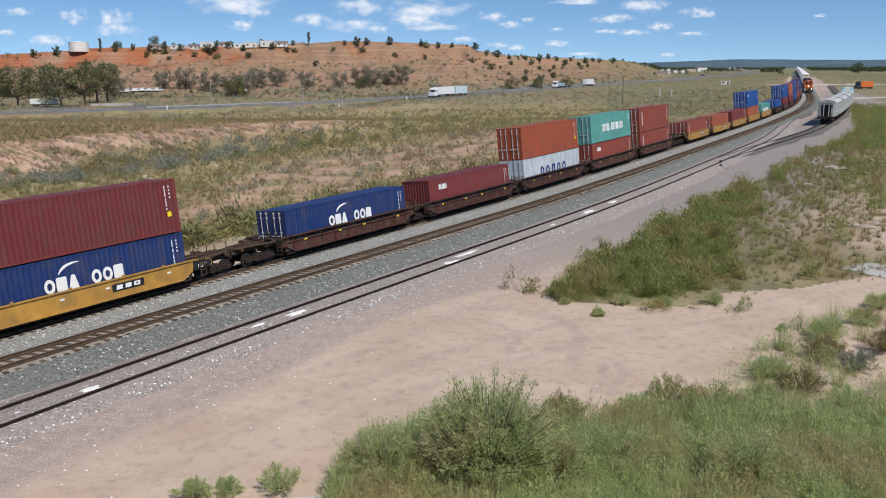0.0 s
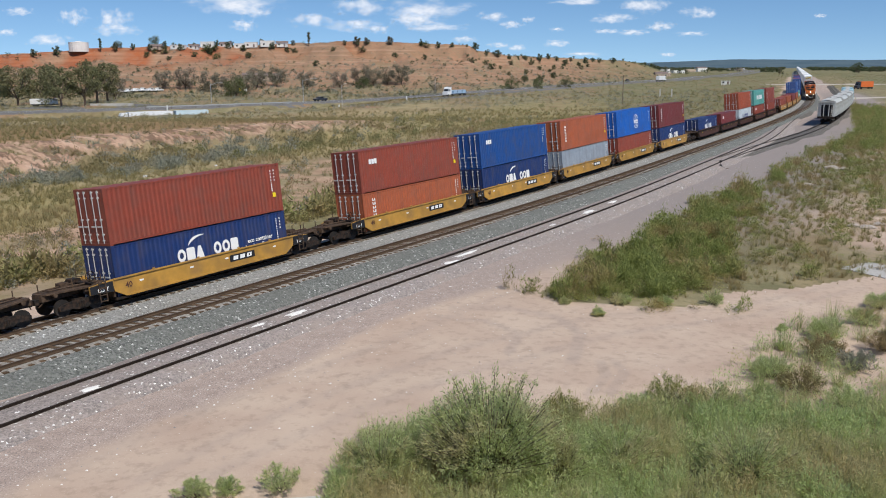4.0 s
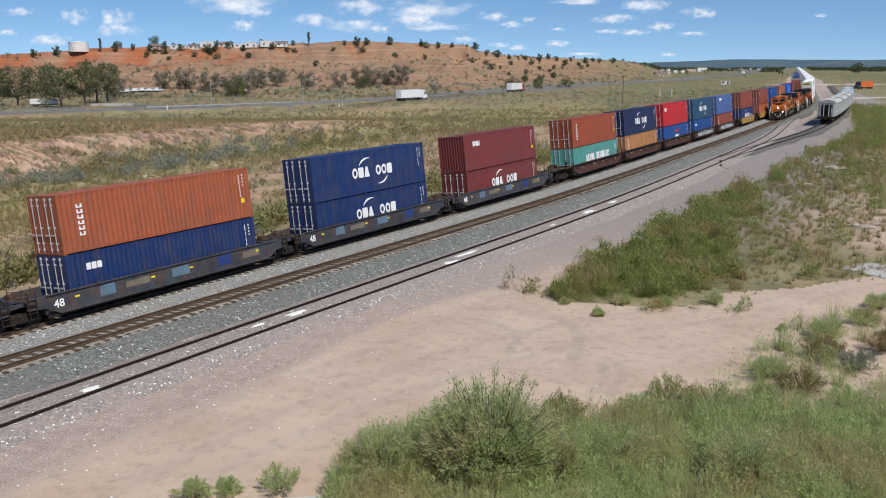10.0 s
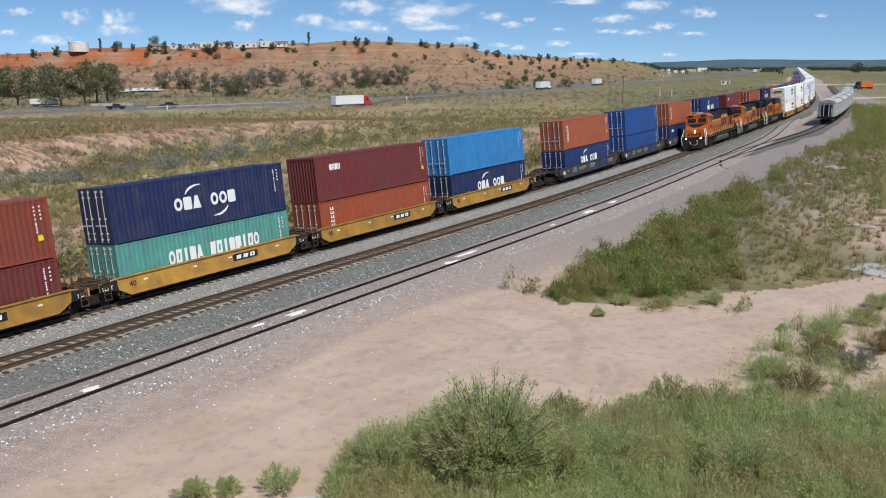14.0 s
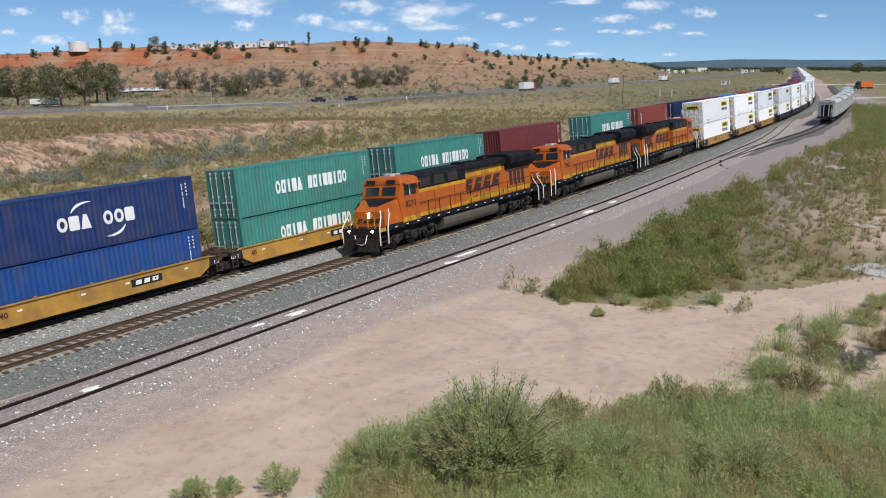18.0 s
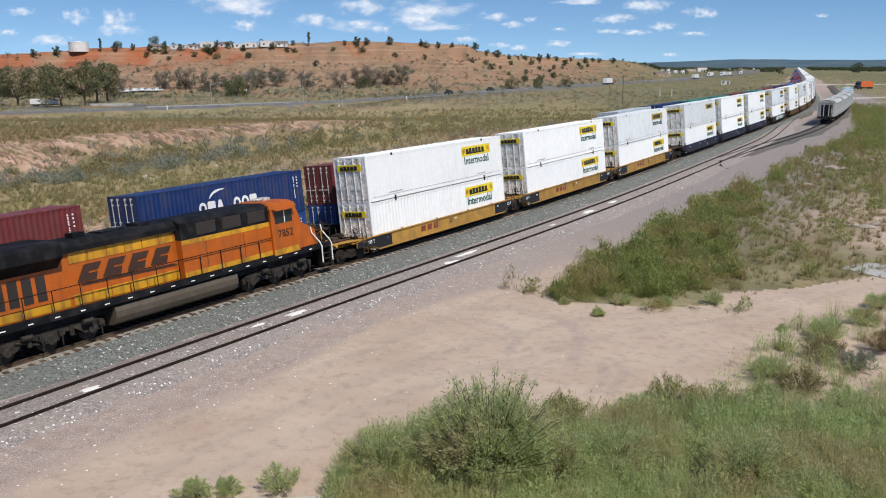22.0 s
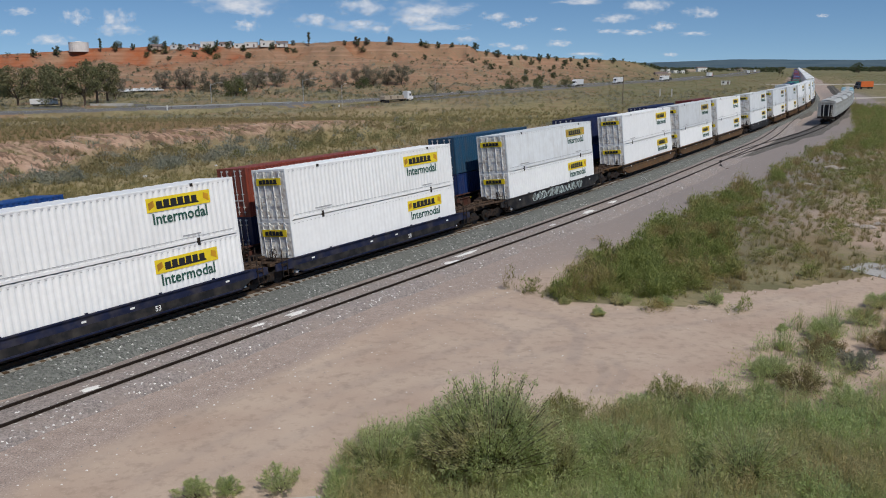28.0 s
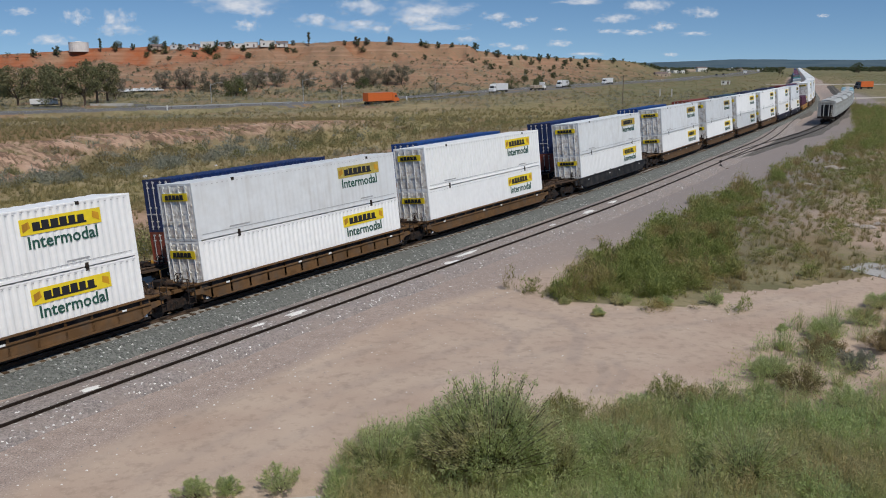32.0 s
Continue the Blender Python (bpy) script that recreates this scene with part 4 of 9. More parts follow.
def lay_ties(track, off, s0, s1, singles, far_to):
    me = tie_mesh()
    rng = random.Random(int(off * 10) + 5)
    step = 0.53
    s = s0
    for _ in range(singles):
        x, y, z, a = (float(v) for v in on_line(s, off))
        t = part("tie", me, None, track)
        t.matrix_basis = Matrix.Translation((x, y, z + rng.uniform(-0.012, 0.012))) @ Euler((-CANT, 0, a + rng.uniform(-0.03, 0.03))).to_matrix().to_4x4() @ pose(0, rng.uniform(-0.06, 0.06), 0)
        s += step
    ss = np.arange(s, far_to, step)
    co = np.array([v.co[:] for v in me.vertices])
    ff = [list(p.vertices) for p in me.polygons if len(p.vertices) == 4]
    x, y, z, a = on_line(ss, off)
    up = co[:, 2] * math.cos(CANT) - co[:, 1] * math.sin(CANT)
    lat = co[:, 1] * math.cos(CANT) + co[:, 2] * math.sin(CANT)
    vx = x[:, None] + co[None, :, 0] * np.cos(a)[:, None] - lat[None] * np.sin(a)[:, None]
    vy = y[:, None] + co[None, :, 0] * np.sin(a)[:, None] + lat[None] * np.cos(a)[:, None]
    vz = z[:, None] + up[None] + 0 * vx
    f = (np.array(ff)[None] + (np.arange(len(ss)) * len(co))[:, None, None]).reshape(-1, 4)
    tagged(part("more_ties", cloud_mesh("more_ties", np.stack([vx, vy, vz], -1).reshape(-1, 3), f, M_TIE), None, track, "wooden ties further along the track"), kind="stuff")

# ---------------------------------------------------------------- containers
def corrugated(f, length, y, z0, z1, pitch, depth, out):
    """An upright wall along x of trapezoid ribs."""
    n = max(4, int(length / pitch))
    p = length / n
    prof = []
    for i in range(n):
        x = -length / 2 + i * p
        prof += [(x, 0.0), (x + p * 0.28, 0.0), (x + p * 0.5, depth), (x + p * 0.78, depth)]
    prof.append((length / 2, 0.0))
    v = [(a, y - out * b, z0) for a, b in prof] + [(a, y - out * b, z1) for a, b in prof]
    k = len(prof)
    return f.add(v, [(i, i + 1, k + i + 1, k + i) for i in range(k - 1)])


_meshes = {}


def once(key, make):
    if key not in _meshes:
        _meshes[key] = make()
    return _meshes[key]


def box_walls(L, W, H, pitch, depth, mat):
    f = Form()
    hw = W / 2
    corrugated(f, L - 0.24, -hw + 0.004, 0.14, H - 0.07, pitch, depth, -1)
    corrugated(f, L - 0.24, hw - 0.004, 0.14, H - 0.07, pitch, depth, 1)
    return f.mesh("shell", mat)


def box_frame(L, W, H, mat):
    f = Form()
    hl, hw = L / 2, W / 2
    for sx in (-1, 1):
        for sy in (-1, 1):
            x0, x1 = sorted((sx * hl, sx * (hl - 0.12)))
            y0, y1 = sorted((sy * hw, sy * (hw - 0.09)))
            f.box(x0, x1, y0, y1, 0.12, H - 0.12)
            for z in (0.0, H - 0.12):
                a0, a1 = sorted((sx * (hl + 0.004), sx * (hl - 0.18)))
                b0, b1 = sorted((sy * (hw + 0.004), sy * (hw - 0.16)))
                f.box(a0, a1, b0, b1, z, z + 0.12)
    for sy in (-1, 1):
        y0, y1 = sorted((sy * hw, sy * (hw - 0.06)))
        f.box(-hl + 0.18, hl - 0.18, y0, y1, 0.045, 0.16)
        f.box(-hl + 0.18, hl - 0.18, y0, y1, H - 0.095, H - 0.03)
    for sx in (-1, 1):
        x0, x1 = sorted((sx * hl, sx * (hl - 0.1)))
        f.box(x0, x1, -hw + 0.16, hw - 0.16, 0.01, 0.13)
        f.box(x0, x1, -hw + 0.16, hw - 0.16, H - 0.12, H - 0.012)
    return f.mesh("frame", mat)


def box_roof(L, W, H, mat):
    """A roof sheet with shallow cross ribs, all one sheet."""
    n = max(6, int(L / 0.6))
    p = (L - 0.3) / n
    prof = []
    for i in range(n):
        x = -L / 2 + 0.15 + i * p
        prof += [(x, H - 0.022), (x + p * 0.45, H - 0.022), (x + p * 0.55, H - 0.004), (x + p * 0.95, H - 0.004)]
    prof += [(L / 2 - 0.15, H - 0.022), (L / 2 - 0.15, H - 0.07), (-L / 2 + 0.15, H - 0.07)]
    return Form().prism(prof, -W / 2 + 0.06, W / 2 - 0.06).mesh("roof", mat)


def ribbed_end(W, H, mat):
    prof = []
    n = 9
    for i in range(n):
        y = -W / 2 + 0.09 + (W - 0.18) * i / n
        q = (W - 0.18) / n
        prof += [(y, 0.0), (y + q * 0.4, 0.0), (y + q * 0.5, -0.04), (y + q * 0.9, -0.04)]
    prof += [(W / 2 - 0.09, 0.0), (W / 2 - 0.09, -0.08), (-W / 2 + 0.09, -0.08)]
    return Form().prism([(b, a) for a, b in prof], 0.12, H - 0.1, "z").mesh("end_wall", mat)


def door_leaf(W, H, mat, side, ribs):
    f = Form()
    y0, y1 = (-W / 2 + 0.1, -0.01) if side < 0 else (0.01, W / 2 - 0.1)
    f.box(-0.045, 0.0, y0, y1, 0.14, H - 0.13)
    for i in range(ribs):
        z = 0.3 + (H - 0.6) * i / max(1, ribs - 1)
        f.box(-0.062, -0.045, y0 + 0.06, y1 - 0.06, z - 0.06, z + 0.06)
    return f.mesh("door", mat)


def lock_bar(H, mat=None):
    f = Form()
    f.rod((-0.095, 0, 0.12), (-0.095, 0, H - 0.1), 0.024, 6)
    for z in (0.25, 0.55, H * 0.45, H - 0.5, H - 0.22):
        f.box(-0.115, -0.045, -0.07, 0.07, z, z + 0.07)
    f.box(-0.13, -0.1, -0.05, 0.34, 0.95, 1.02)
    return f.mesh("lock_bar", mat or M_ROD)


def hang_bars(door, W, H, side, mat=None):
    y0, y1 = (-W / 2 + 0.1, -0.01) if side < 0 else (0.01, W / 2 - 0.1)
    for t in (0.28, 0.72):
        b = part("lock_bar", once(("b", H, mat is None), lambda: lock_bar(H, mat)), None, door, "galvanised locking bar" if mat is None else "white-painted locking bar")
        b.location = (0, y0 + (y1 - y0) * t, 0)


def code_bars(seed):
    """Unreadable upright codes near the end of a side."""
    f = Form()
    rng = random.Random(seed)
    z = 0.0
    while z > -1.25:
        h = rng.uniform(0.05, 0.11)
        f.box(-0.035, 0.035, -0.005, 0.005, z - h, z)
        z -= h + rng.choice((0.03, 0.03, 0.10))
    z = 0.0
    while z > -0.75:
        f.box(0.24, 0.32, -0.005, 0.005, z - 0.09, z)
        z -= 0.19
    return f.mesh("code_marking", M_WHITE)


def side_mark(box, name, form, mat, x, z, W, label):
    me = form.mesh(name, mat) if isinstance(form, Form) else form
    o = part(name, me, None, box, label)
    o.location = (x, -W / 2 - 0.008, z)
    return o


PROTO = {}
TINT = {"maroon": "dark red", "red": "bright red", "brick": "brick red", "orange": "faded orange", "rust": "rust orange", "tan": "tan orange",
        "navy": "navy blue", "deep": "deep blue", "royal": "royal blue", "blue": "bright blue", "sky": "light blue", "seaco": "greyish blue",
        "teal_blue": "dark teal blue", "teal": "pale teal green", "green": "sea green", "grey": "light grey", "slate": "slate grey", "silver": "silver grey",
        "cream": "cream white", "white": "white", "dull": "dull white", "plum": "dark plum"}


def container(paint, H=2.59, mark="", doors=True):
    """A forty-foot corrugated container with its door end towards -x."""
    key = (paint, H, mark, doors)
    if key in PROTO:
        return PROTO[key]
    L, W = 12.19, 2.44
    m = PAINT[paint]
    c = thing("shipping_container", "%s corrugated steel shipping container loaded on a well car" % TINT[paint], "container", "stacked shipping containers")
    part("shell", once(("w", paint, H), lambda: box_walls(L, W, H, 0.28, 0.036, m)), None, c)
    part("frame", once(("f", paint, H), lambda: box_frame(L, W, H, m)), None, c)
    part("roof", once(("r", paint, H), lambda: box_roof(L, W, H, m)), None, c)
    e = part("end_wall", once(("e", paint, H), lambda: ribbed_end(W, H, m)), None, c)
    e.location = (L / 2 - 0.02, 0, 0)
    if doors:
        for s in (-1, 1):
            d = part("door", once(("d", paint, H, s), lambda: door_leaf(W, H, m, s, 5)), None, c)
            d.location = (-L / 2 + 0.06, 0, 0)
            hang_bars(d, W, H, s)
    else:
        e = part("end_wall", once(("e", paint, H), lambda: ribbed_end(W, H, m)), None, c)
        e.matrix_basis = pose(-L / 2 + 0.02, 0, 0, 0, 0, 180)
    tagged(side_mark(c, "code_marking", once(("code", len(paint)), lambda: code_bars(len(paint))), None, L / 2 - 0.75, H - 0.35, W, "white upright code markings"), kind="stuff")
    if paint in ("maroon", "brick", "orange", "rust", "silver"):
        side_mark(c, "hazard_plate", once("hzp", lambda: Form().prism([(-0.13, -0.13), (0.13, -0.13), (0.13, 0.08), (0.06, 0.15), (-0.13, 0.13)], -0.005, 0.005).mesh("hazard_plate", M_SIGNYEL)), None, L / 2 - 0.62, H - 1.85, W, "small yellow marking plate")
    y = W
    if mark == "arcseco":
        for k, text in enumerate(("eco container", "bamboo flooring")):
            side_mark(c, "lettering", once(("eco", k), lambda: words(text, 0.26, M_WHITE)), None, 3.9, H * 0.5 - 0.05 - 0.36 * k, y, "white lettering")
    if mark in ("arcs", "arcseco"):
        glyph_row(c, "arcs", 4.4, 0.70, 0.12, M_WHITE, 0.0, H * 0.5, y)
        side_mark(c, "swoosh", once("sw", lambda: arc(0.86, 92, 150, 0.12).mesh("swoosh", M_WHITE)), None, -0.15, H * 0.5 + 0.05, y, "white curved stroke")
        if H > 2.7:
            side_mark(c, "swoosh", once("sw2", lambda: arc(0.86, 272, 330, 0.12).mesh("swoosh", M_WHITE)), None, 0.35, H * 0.5 - 0.05, y, "white curved stroke")
    elif mark:
        spec = {"small": (3, 0.9, 0.34, 3, 0.15, M_WHITE, -4.6, 0.72), "seaco": (5, 1.9, 0.40, 6, 0.15, M_WHITE, -3.1, 0.8),
                "plate": (4, 1.1, 0.40, 8, 0.12, M_WHITE, -4.2, 0.74), "wide": (4, 1.7, 0.5, 8, 0.1, M_WHITE, 0.0, 0.4), "cai": (3, 0.9, 0.45, 2, 0.12, M_WHITE, -4.9, 0.74)}.get(mark)
        if mark == "upright":
            def up():
                f = Form()
                for i in range(6):
                    z = 0.75 - i * 0.27
                    f.box(-0.16, 0.16, -0.006, 0.006, z - 0.19, z - 0.12).box(-0.16, -0.08, -0.006, 0.006, z - 0.12, z)
                    f.box(0.06, 0.16, -0.006, 0.006, z - 0.12, z)
                return f.mesh("emblem", M_WHITE)
            side_mark(c, "emblem", once("up", up), None, -4.95, H * 0.55, y, "white upright block marking")
        elif mark == "disc":
            def ring():
                f = Form()
                for r in (0.74, 0.5):
                    for i in range(24):
                        a, b = i * math.tau / 24, (i + 1) * math.tau / 24
                        if abs(math.sin(a)) < 0.28:
                            continue
                        f.prism([(r * math.cos(a) * (1 if r > 0.7 else 0.5), r * math.sin(a)), (r * math.cos(b) * (1 if r > 0.7 else 0.5), r * math.sin(b)), ((r + 0.07) * math.cos(b) * (1 if r > 0.7 else 0.55), (r + 0.07) * math.sin(b)), ((r + 0.07) * math.cos(a) * (1 if r > 0.7 else 0.55), (r + 0.07) * math.sin(a))], -0.006, 0.006)
                for i in range(5):
                    f.box(-0.74 + i * 0.31, -0.5 + i * 0.31, -0.006, 0.006, -0.02, 0.2)
                for i in range(8):
                    f.box(-0.68 + i * 0.18, -0.57 + i * 0.18, -0.006, 0.006, -0.2, -0.07)
                return f.mesh("emblem", M_WHITE)
            side_mark(c, "emblem", once("disc", ring), None, 0.5, H * 0.5, y, "white globe emblem")
        elif mark in ROWS:
            if mark == "china":
                glyph_row(c, mark, 6.6, 0.80, 0.12, M_WHITE, 0.3, H * 0.5, y)
            else:
                glyph_row(c, mark, 6.0, 0.85, 0.36, M_DARKBLUE, 0.0, H * 0.47, y)
        elif mark == "floor":
            for k, text in enumerate(("eco container", "bamboo flooring")):
                side_mark(c, "lettering", once(("eco", k), lambda: words(text, 0.26, M_WHITE)), None, 3.6, H - 0.72 - 0.42 * k, y, "white lettering")
        else:
            n, w, h, seed, gap, mm, x, zz = spec
            side_mark(c, "emblem", once(("em", mark), lambda: emblem(n, w, h, seed, gap).mesh("emblem", mm)), None, x, H * zz, y, "block emblem")
            if mark == "wide":
                side_mark(c, "stripe", once("wide2", lambda: Form().prism([(-1.0, 0.0), (-0.6, -0.22), (0.6, -0.22), (1.0, 0.22), (-0.5, 0.1)], -0.006, 0.006).mesh("stripe", M_REDMARK)), None, 0, H * 0.7, y, "red curved stripe")
    PROTO[key] = c
    return c


def domestic(paint="white", smooth=False, word=True, far=False):
    """A fifty-three-foot white domestic container."""
    key = ("domestic", paint, smooth, word, far)
    if key in PROTO:
        return PROTO[key]
    L, W, H = 16.15, 2.59, 2.90
    m = PAINT[paint]
    c = thing("domestic_container", "%s %s-sided long container with yellow sign on a well car" % (TINT[paint], "shallow-ribbed" if smooth else "ribbed"), "container", "white long containers")
    part("shell", once(("dw", paint, smooth), lambda: box_walls(L, W, H, 0.33, 0.007 if smooth else 0.03, m)), None, c)
    part("frame", once(("df", paint), lambda: box_frame(L, W, H, m)), None, c)
    part("end_wall", once(("de", paint), lambda: ribbed_end(W, H, m)), None, c).location = (L / 2 - 0.02, 0, 0)
    part("roof", once(("dr", paint), lambda: box_roof(L, W, H, m)), None, c)
    for s in (-1, 1):
        d = part("door", once(("dd", paint, s), lambda: door_leaf(W, H, M_DOORWHITE, s, 7)), None, c, "white door stained with rust and grime")
        d.location = (-L / 2 + 0.06, 0, 0)
        if not far:
            hang_bars(d, W, H, s, M_HANDRAIL)
    p = part("door_panel", once("dp", lambda: Form().box(-0.12, -0.1, -0.95, 0.95, 2.02, 2.42).mesh("door_panel", M_SIGNYEL)), None, c, "yellow sign strip on the doors")
    p.location = (-L / 2 + 0.06, 0, 0)
    if far:
        side_mark(c, "sign_panel", once(("sg", paint), lambda: Form().box(-1.9, 1.9, -0.006, 0.006, -0.33, 0.33).mesh("sign_panel", M_SIGNDULL if paint == "dull" else M_SIGNYEL)), None, 4.55, 2.15, W, "yellow sign panel")
        PROTO[key] = c
        return c
    q = part("door_lettering", once("dpl", lambda: banner(1.4, 0.26, 5, 11).mesh("door_lettering", M_BLACK)), None, c, "dark block lettering on the door strip")
    q.matrix_basis = pose(-L / 2 - 0.075, 0, 2.22, 0, 0, -90)
    side_mark(c, "sign_panel", once(("sg", paint), lambda: Form().box(-1.9, 1.9, -0.006, 0.006, -0.33, 0.33).mesh("sign_panel", M_SIGNDULL if paint == "dull" else M_SIGNYEL)), None, 4.55, 2.15, W, "yellow sign panel")
    side_mark(c, "sign_mark", once("sgm", lambda: banner(2.5, 0.42, 6, 21).mesh("sign_mark", M_BLACK)), None, 4.45, 2.15, W + 0.02, "dark block emblem")
    side_mark(c, "scroll_mark", once("sgs", lambda: Form().prism([(-1.8, -0.22), (-1.45, -0.05), (-1.5, 0.22), (-1.8, 0.12)], -0.006, 0.006).prism([(1.8, -0.22), (1.45, -0.05), (1.5, 0.22), (1.8, 0.12)], -0.006, 0.006).mesh("scroll_mark", M_LOCOYEL)), None, 4.55, 2.15, W + 0.02, "ochre scroll")
    if word:
        side_mark(c, "lettering", once("inter", lambda: words("Intermodal", 0.55, M_GREENMARK)), None, 4.55, 1.46, W, "dark green lettering")
    side_mark(c, "base_stripe", once("bst", lambda: Form().box(-L / 2 + 0.3, L / 2 - 0.3, -0.004, 0.004, -0.012, 0.012).box(-6.0, -4.6, -0.004, 0.004, 0.1, 0.16).box(4.5, 5.6, -0.004, 0.004, 0.1, 0.16).mesh("base_stripe", M_POLE)), None, 0, 0.30, W, "thin grey line and small print")
    f = Form()
    for x in (-5.4, 5.4):
        f.box(x - 0.09, x + 0.09, -W / 2 - 0.012, -W / 2 + 0.06, 0.0, 0.2)
        f.box(x - 0.09, x + 0.09, -W / 2 - 0.012, -W / 2 + 0.06, H - 0.16, H - 0.01)
    def rivets():
        r = Form()
        for k in range(48):
            r.box(-7.8 + k * 0.33, -7.7 + k * 0.33, -0.004, 0.004, -0.012, 0.012)
        return r.mesh("rivet_strip", M_POLE)

    tagged(side_mark(c, "rivet_strip", once("riv", rivets), None, 0, H - 0.17, W, "grey row of rivets"), kind="stuff")
    part("lift_castings", once("lc", lambda: f.mesh("lift_castings", M_STEEL)), None, c, "dark lifting castings")
    PROTO[key] = c
    return c


# ---------------------------------------------------------------- well cars
def wheelset(f, x, r=0.42):
    for s in (-1, 1):
        f.disc(x, s * 0.68, s * 0.82, r, r, 18)
        f.disc(x, s * 0.82, s * 0.86, r, r * 0.45, 10)
    f.disc(x, -0.70, 0.70, r, 0.08, 8)


def make_truck(parent, x):
    t = part("truck", once("tb", lambda: Form().box(-0.25, 0.25, -0.95, 0.95, 0.45, 0.72).box(-0.15, 0.15, -0.6, 0.6, 0.72, 0.86).mesh("truck", M_STEEL)), None, parent, "steel bogie")
    t.location = (x, 0, 0)
    for wx in (-0.89, 0.89):
        w = part("wheelset", once("ws", lambda: (lambda f: (wheelset(f, 0), f)[1])(Form()).mesh("wheelset", M_WHEEL)), None, t)
        w.location = (wx, 0, 0)

    def sideframe():
        f = Form()
        f.prism([(-1.2, 0.36), (-0.95, 0.30), (-0.55, 0.34), (-0.25, 0.24), (0.25, 0.24), (0.55, 0.34), (0.95, 0.30), (1.2, 0.36), (1.2, 0.52), (0.9, 0.62), (0.4, 0.70), (-0.4, 0.70), (-0.9, 0.62), (-1.2, 0.52)], -0.07, 0.07)
        for a in (-0.12, 0.0, 0.12):
            f.rod((a, -0.09, 0.3), (a, -0.09, 0.6), 0.05, 6)
        return f.mesh("side_frame", M_STEEL)

    for s in (-1, 1):
        q = part("side_frame", once("sf", sideframe), None, t)
        q.location = (0, s * 0.98, 0)
    return t


def well_car(style, well, reach_a, reach_b, own_a, own_b):
    """One well unit: deep side sills round the well, and a platform of its own reach at each end. own: whether that end
    stands on a truck of its own and carries a coupler, or shares a truck with its neighbour."""
    key = ("car", style, well, reach_a, reach_b, own_a, own_b)
    if key in PROTO:
        return PROTO[key]
    m = {"yellow": M_YELLOW, "brown": M_BROWN, "tan": M_TANCAR, "grey": M_GREYCAR, "navy": M_NAVYCAR, "black": M_BLACKCAR, "graffiti": M_BLACKCAR, "brown_graffiti": M_BROWN}[style]
    tone = {"yellow": "yellow", "brown": "reddish brown", "tan": "tan brown", "grey": "worn grey", "navy": "dark navy", "black": "black", "graffiti": "black sprayed", "brown_graffiti": "brown sprayed"}[style]
    c = thing("well_car", "%s steel intermodal well car with dusty deep sides" % tone, "rail car", "well cars")
    hl = well / 2 + 0.1
    ends = ((-1, reach_a, own_a), (1, reach_b, own_b))
    long_ = well > 16
    ribbed = style in ("tan", "brown", "brown_graffiti")
    tip_a, tip_b = (hl + min(0.75 if ribbed else 1.45, r - hl - 0.35) for r in (reach_a, reach_b))
    low = 0.706 if long_ else 0.786

    def lowered(me):
        """The sides of the long cars are lower."""
        for v in me.vertices:
            v.co.z = 0.34 + (v.co.z - 0.40) * low
        return me

    def side_outline():
        return [(-tip_a, 0.98), (-hl - 0.1, 0.88), (-hl + 0.55, 0.42), (hl - 0.55, 0.42), (hl + 0.1, 0.88), (tip_b, 0.98), (tip_b, 1.50), (hl + 0.1, 1.68), (-hl - 0.1, 1.68), (-tip_a, 1.50)]

    def sill(s):
        f = Form()
        y0, y1 = sorted((s * 1.30, s * 1.40))
        y2, y3 = sorted((s * 1.40, s * 1.47))
        if ribbed:
            f.prism([(-tip_a, 0.98), (-hl - 0.1, 0.88), (-hl + 0.55, 0.42), (hl - 0.55, 0.42), (hl + 0.1, 0.88), (tip_b, 0.98), (tip_b, 1.28), (-tip_a, 1.28)], y0, y1)
            f.box(-tip_a, tip_b, y0, y1, 1.58, 1.70)
            f.box(-hl + 0.3, hl - 0.3, y2, y3, 1.60, 1.72).box(-hl + 0.7, hl - 0.7, y2, y3, 0.40, 0.50).box(-hl, hl, y2, y3 - (0.03 if s > 0 else -0.03) * 0, 1.20, 1.27)
            n = int(well / 1.35)
            for i in range(n + 1):
                x = -hl + 0.5 + (2 * hl - 1.0) * i / n
                f.box(x - 0.06, x + 0.06, y0, y3, 0.50, 1.60)
        else:
            f.prism(side_outline(), y0, y1)
            f.box(-hl - 0.1, hl + 0.1, y2, y3, 1.60, 1.70)
            f.prism([(-hl + 0.6, 0.41), (hl - 0.6, 0.41), (hl - 0.72, 0.52), (-hl + 0.72, 0.52)], y2, y3)
            for x in (-well * 0.32, -well * 0.08, well * 0.16, well * 0.36):
                f.box(x - 0.07, x + 0.07, y2, y3, 1.66, 1.80)
        return f.mesh("side_sill", m)

    for s in (-1, 1):
        part("side_sill", once(("sill", style, well, tip_a, tip_b, s), lambda: lowered(sill(s))), None, c)
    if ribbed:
        # added black plate puts shade behind the sill openings
        part("inner_wall", once(("inner", well), lambda: lowered(Form().box(-hl, hl, -1.298, -1.27, 0.5, 1.62).mesh("inner_wall", M_BLACKCAR))), None, c, "added black plate for the shade behind the openings")

    def floor():
        f = Form()
        f.box(-hl, hl, -1.30, -1.0, 0.22, 0.34).box(-hl, hl, 1.0, 1.30, 0.22, 0.34)
        for i in range(7):
            x = -hl + 0.6 + (2 * hl - 1.2) * i / 6
            f.box(x - 0.45, x + 0.45, -1.0, 1.0, 0.22, 0.34)
        return f.mesh("well_floor", M_STEEL)

    part("well_floor", once(("floor", well), floor), None, c)
    deck = m if (style in ("grey", "tan") or style == "yellow" and long_) else M_RUSTY

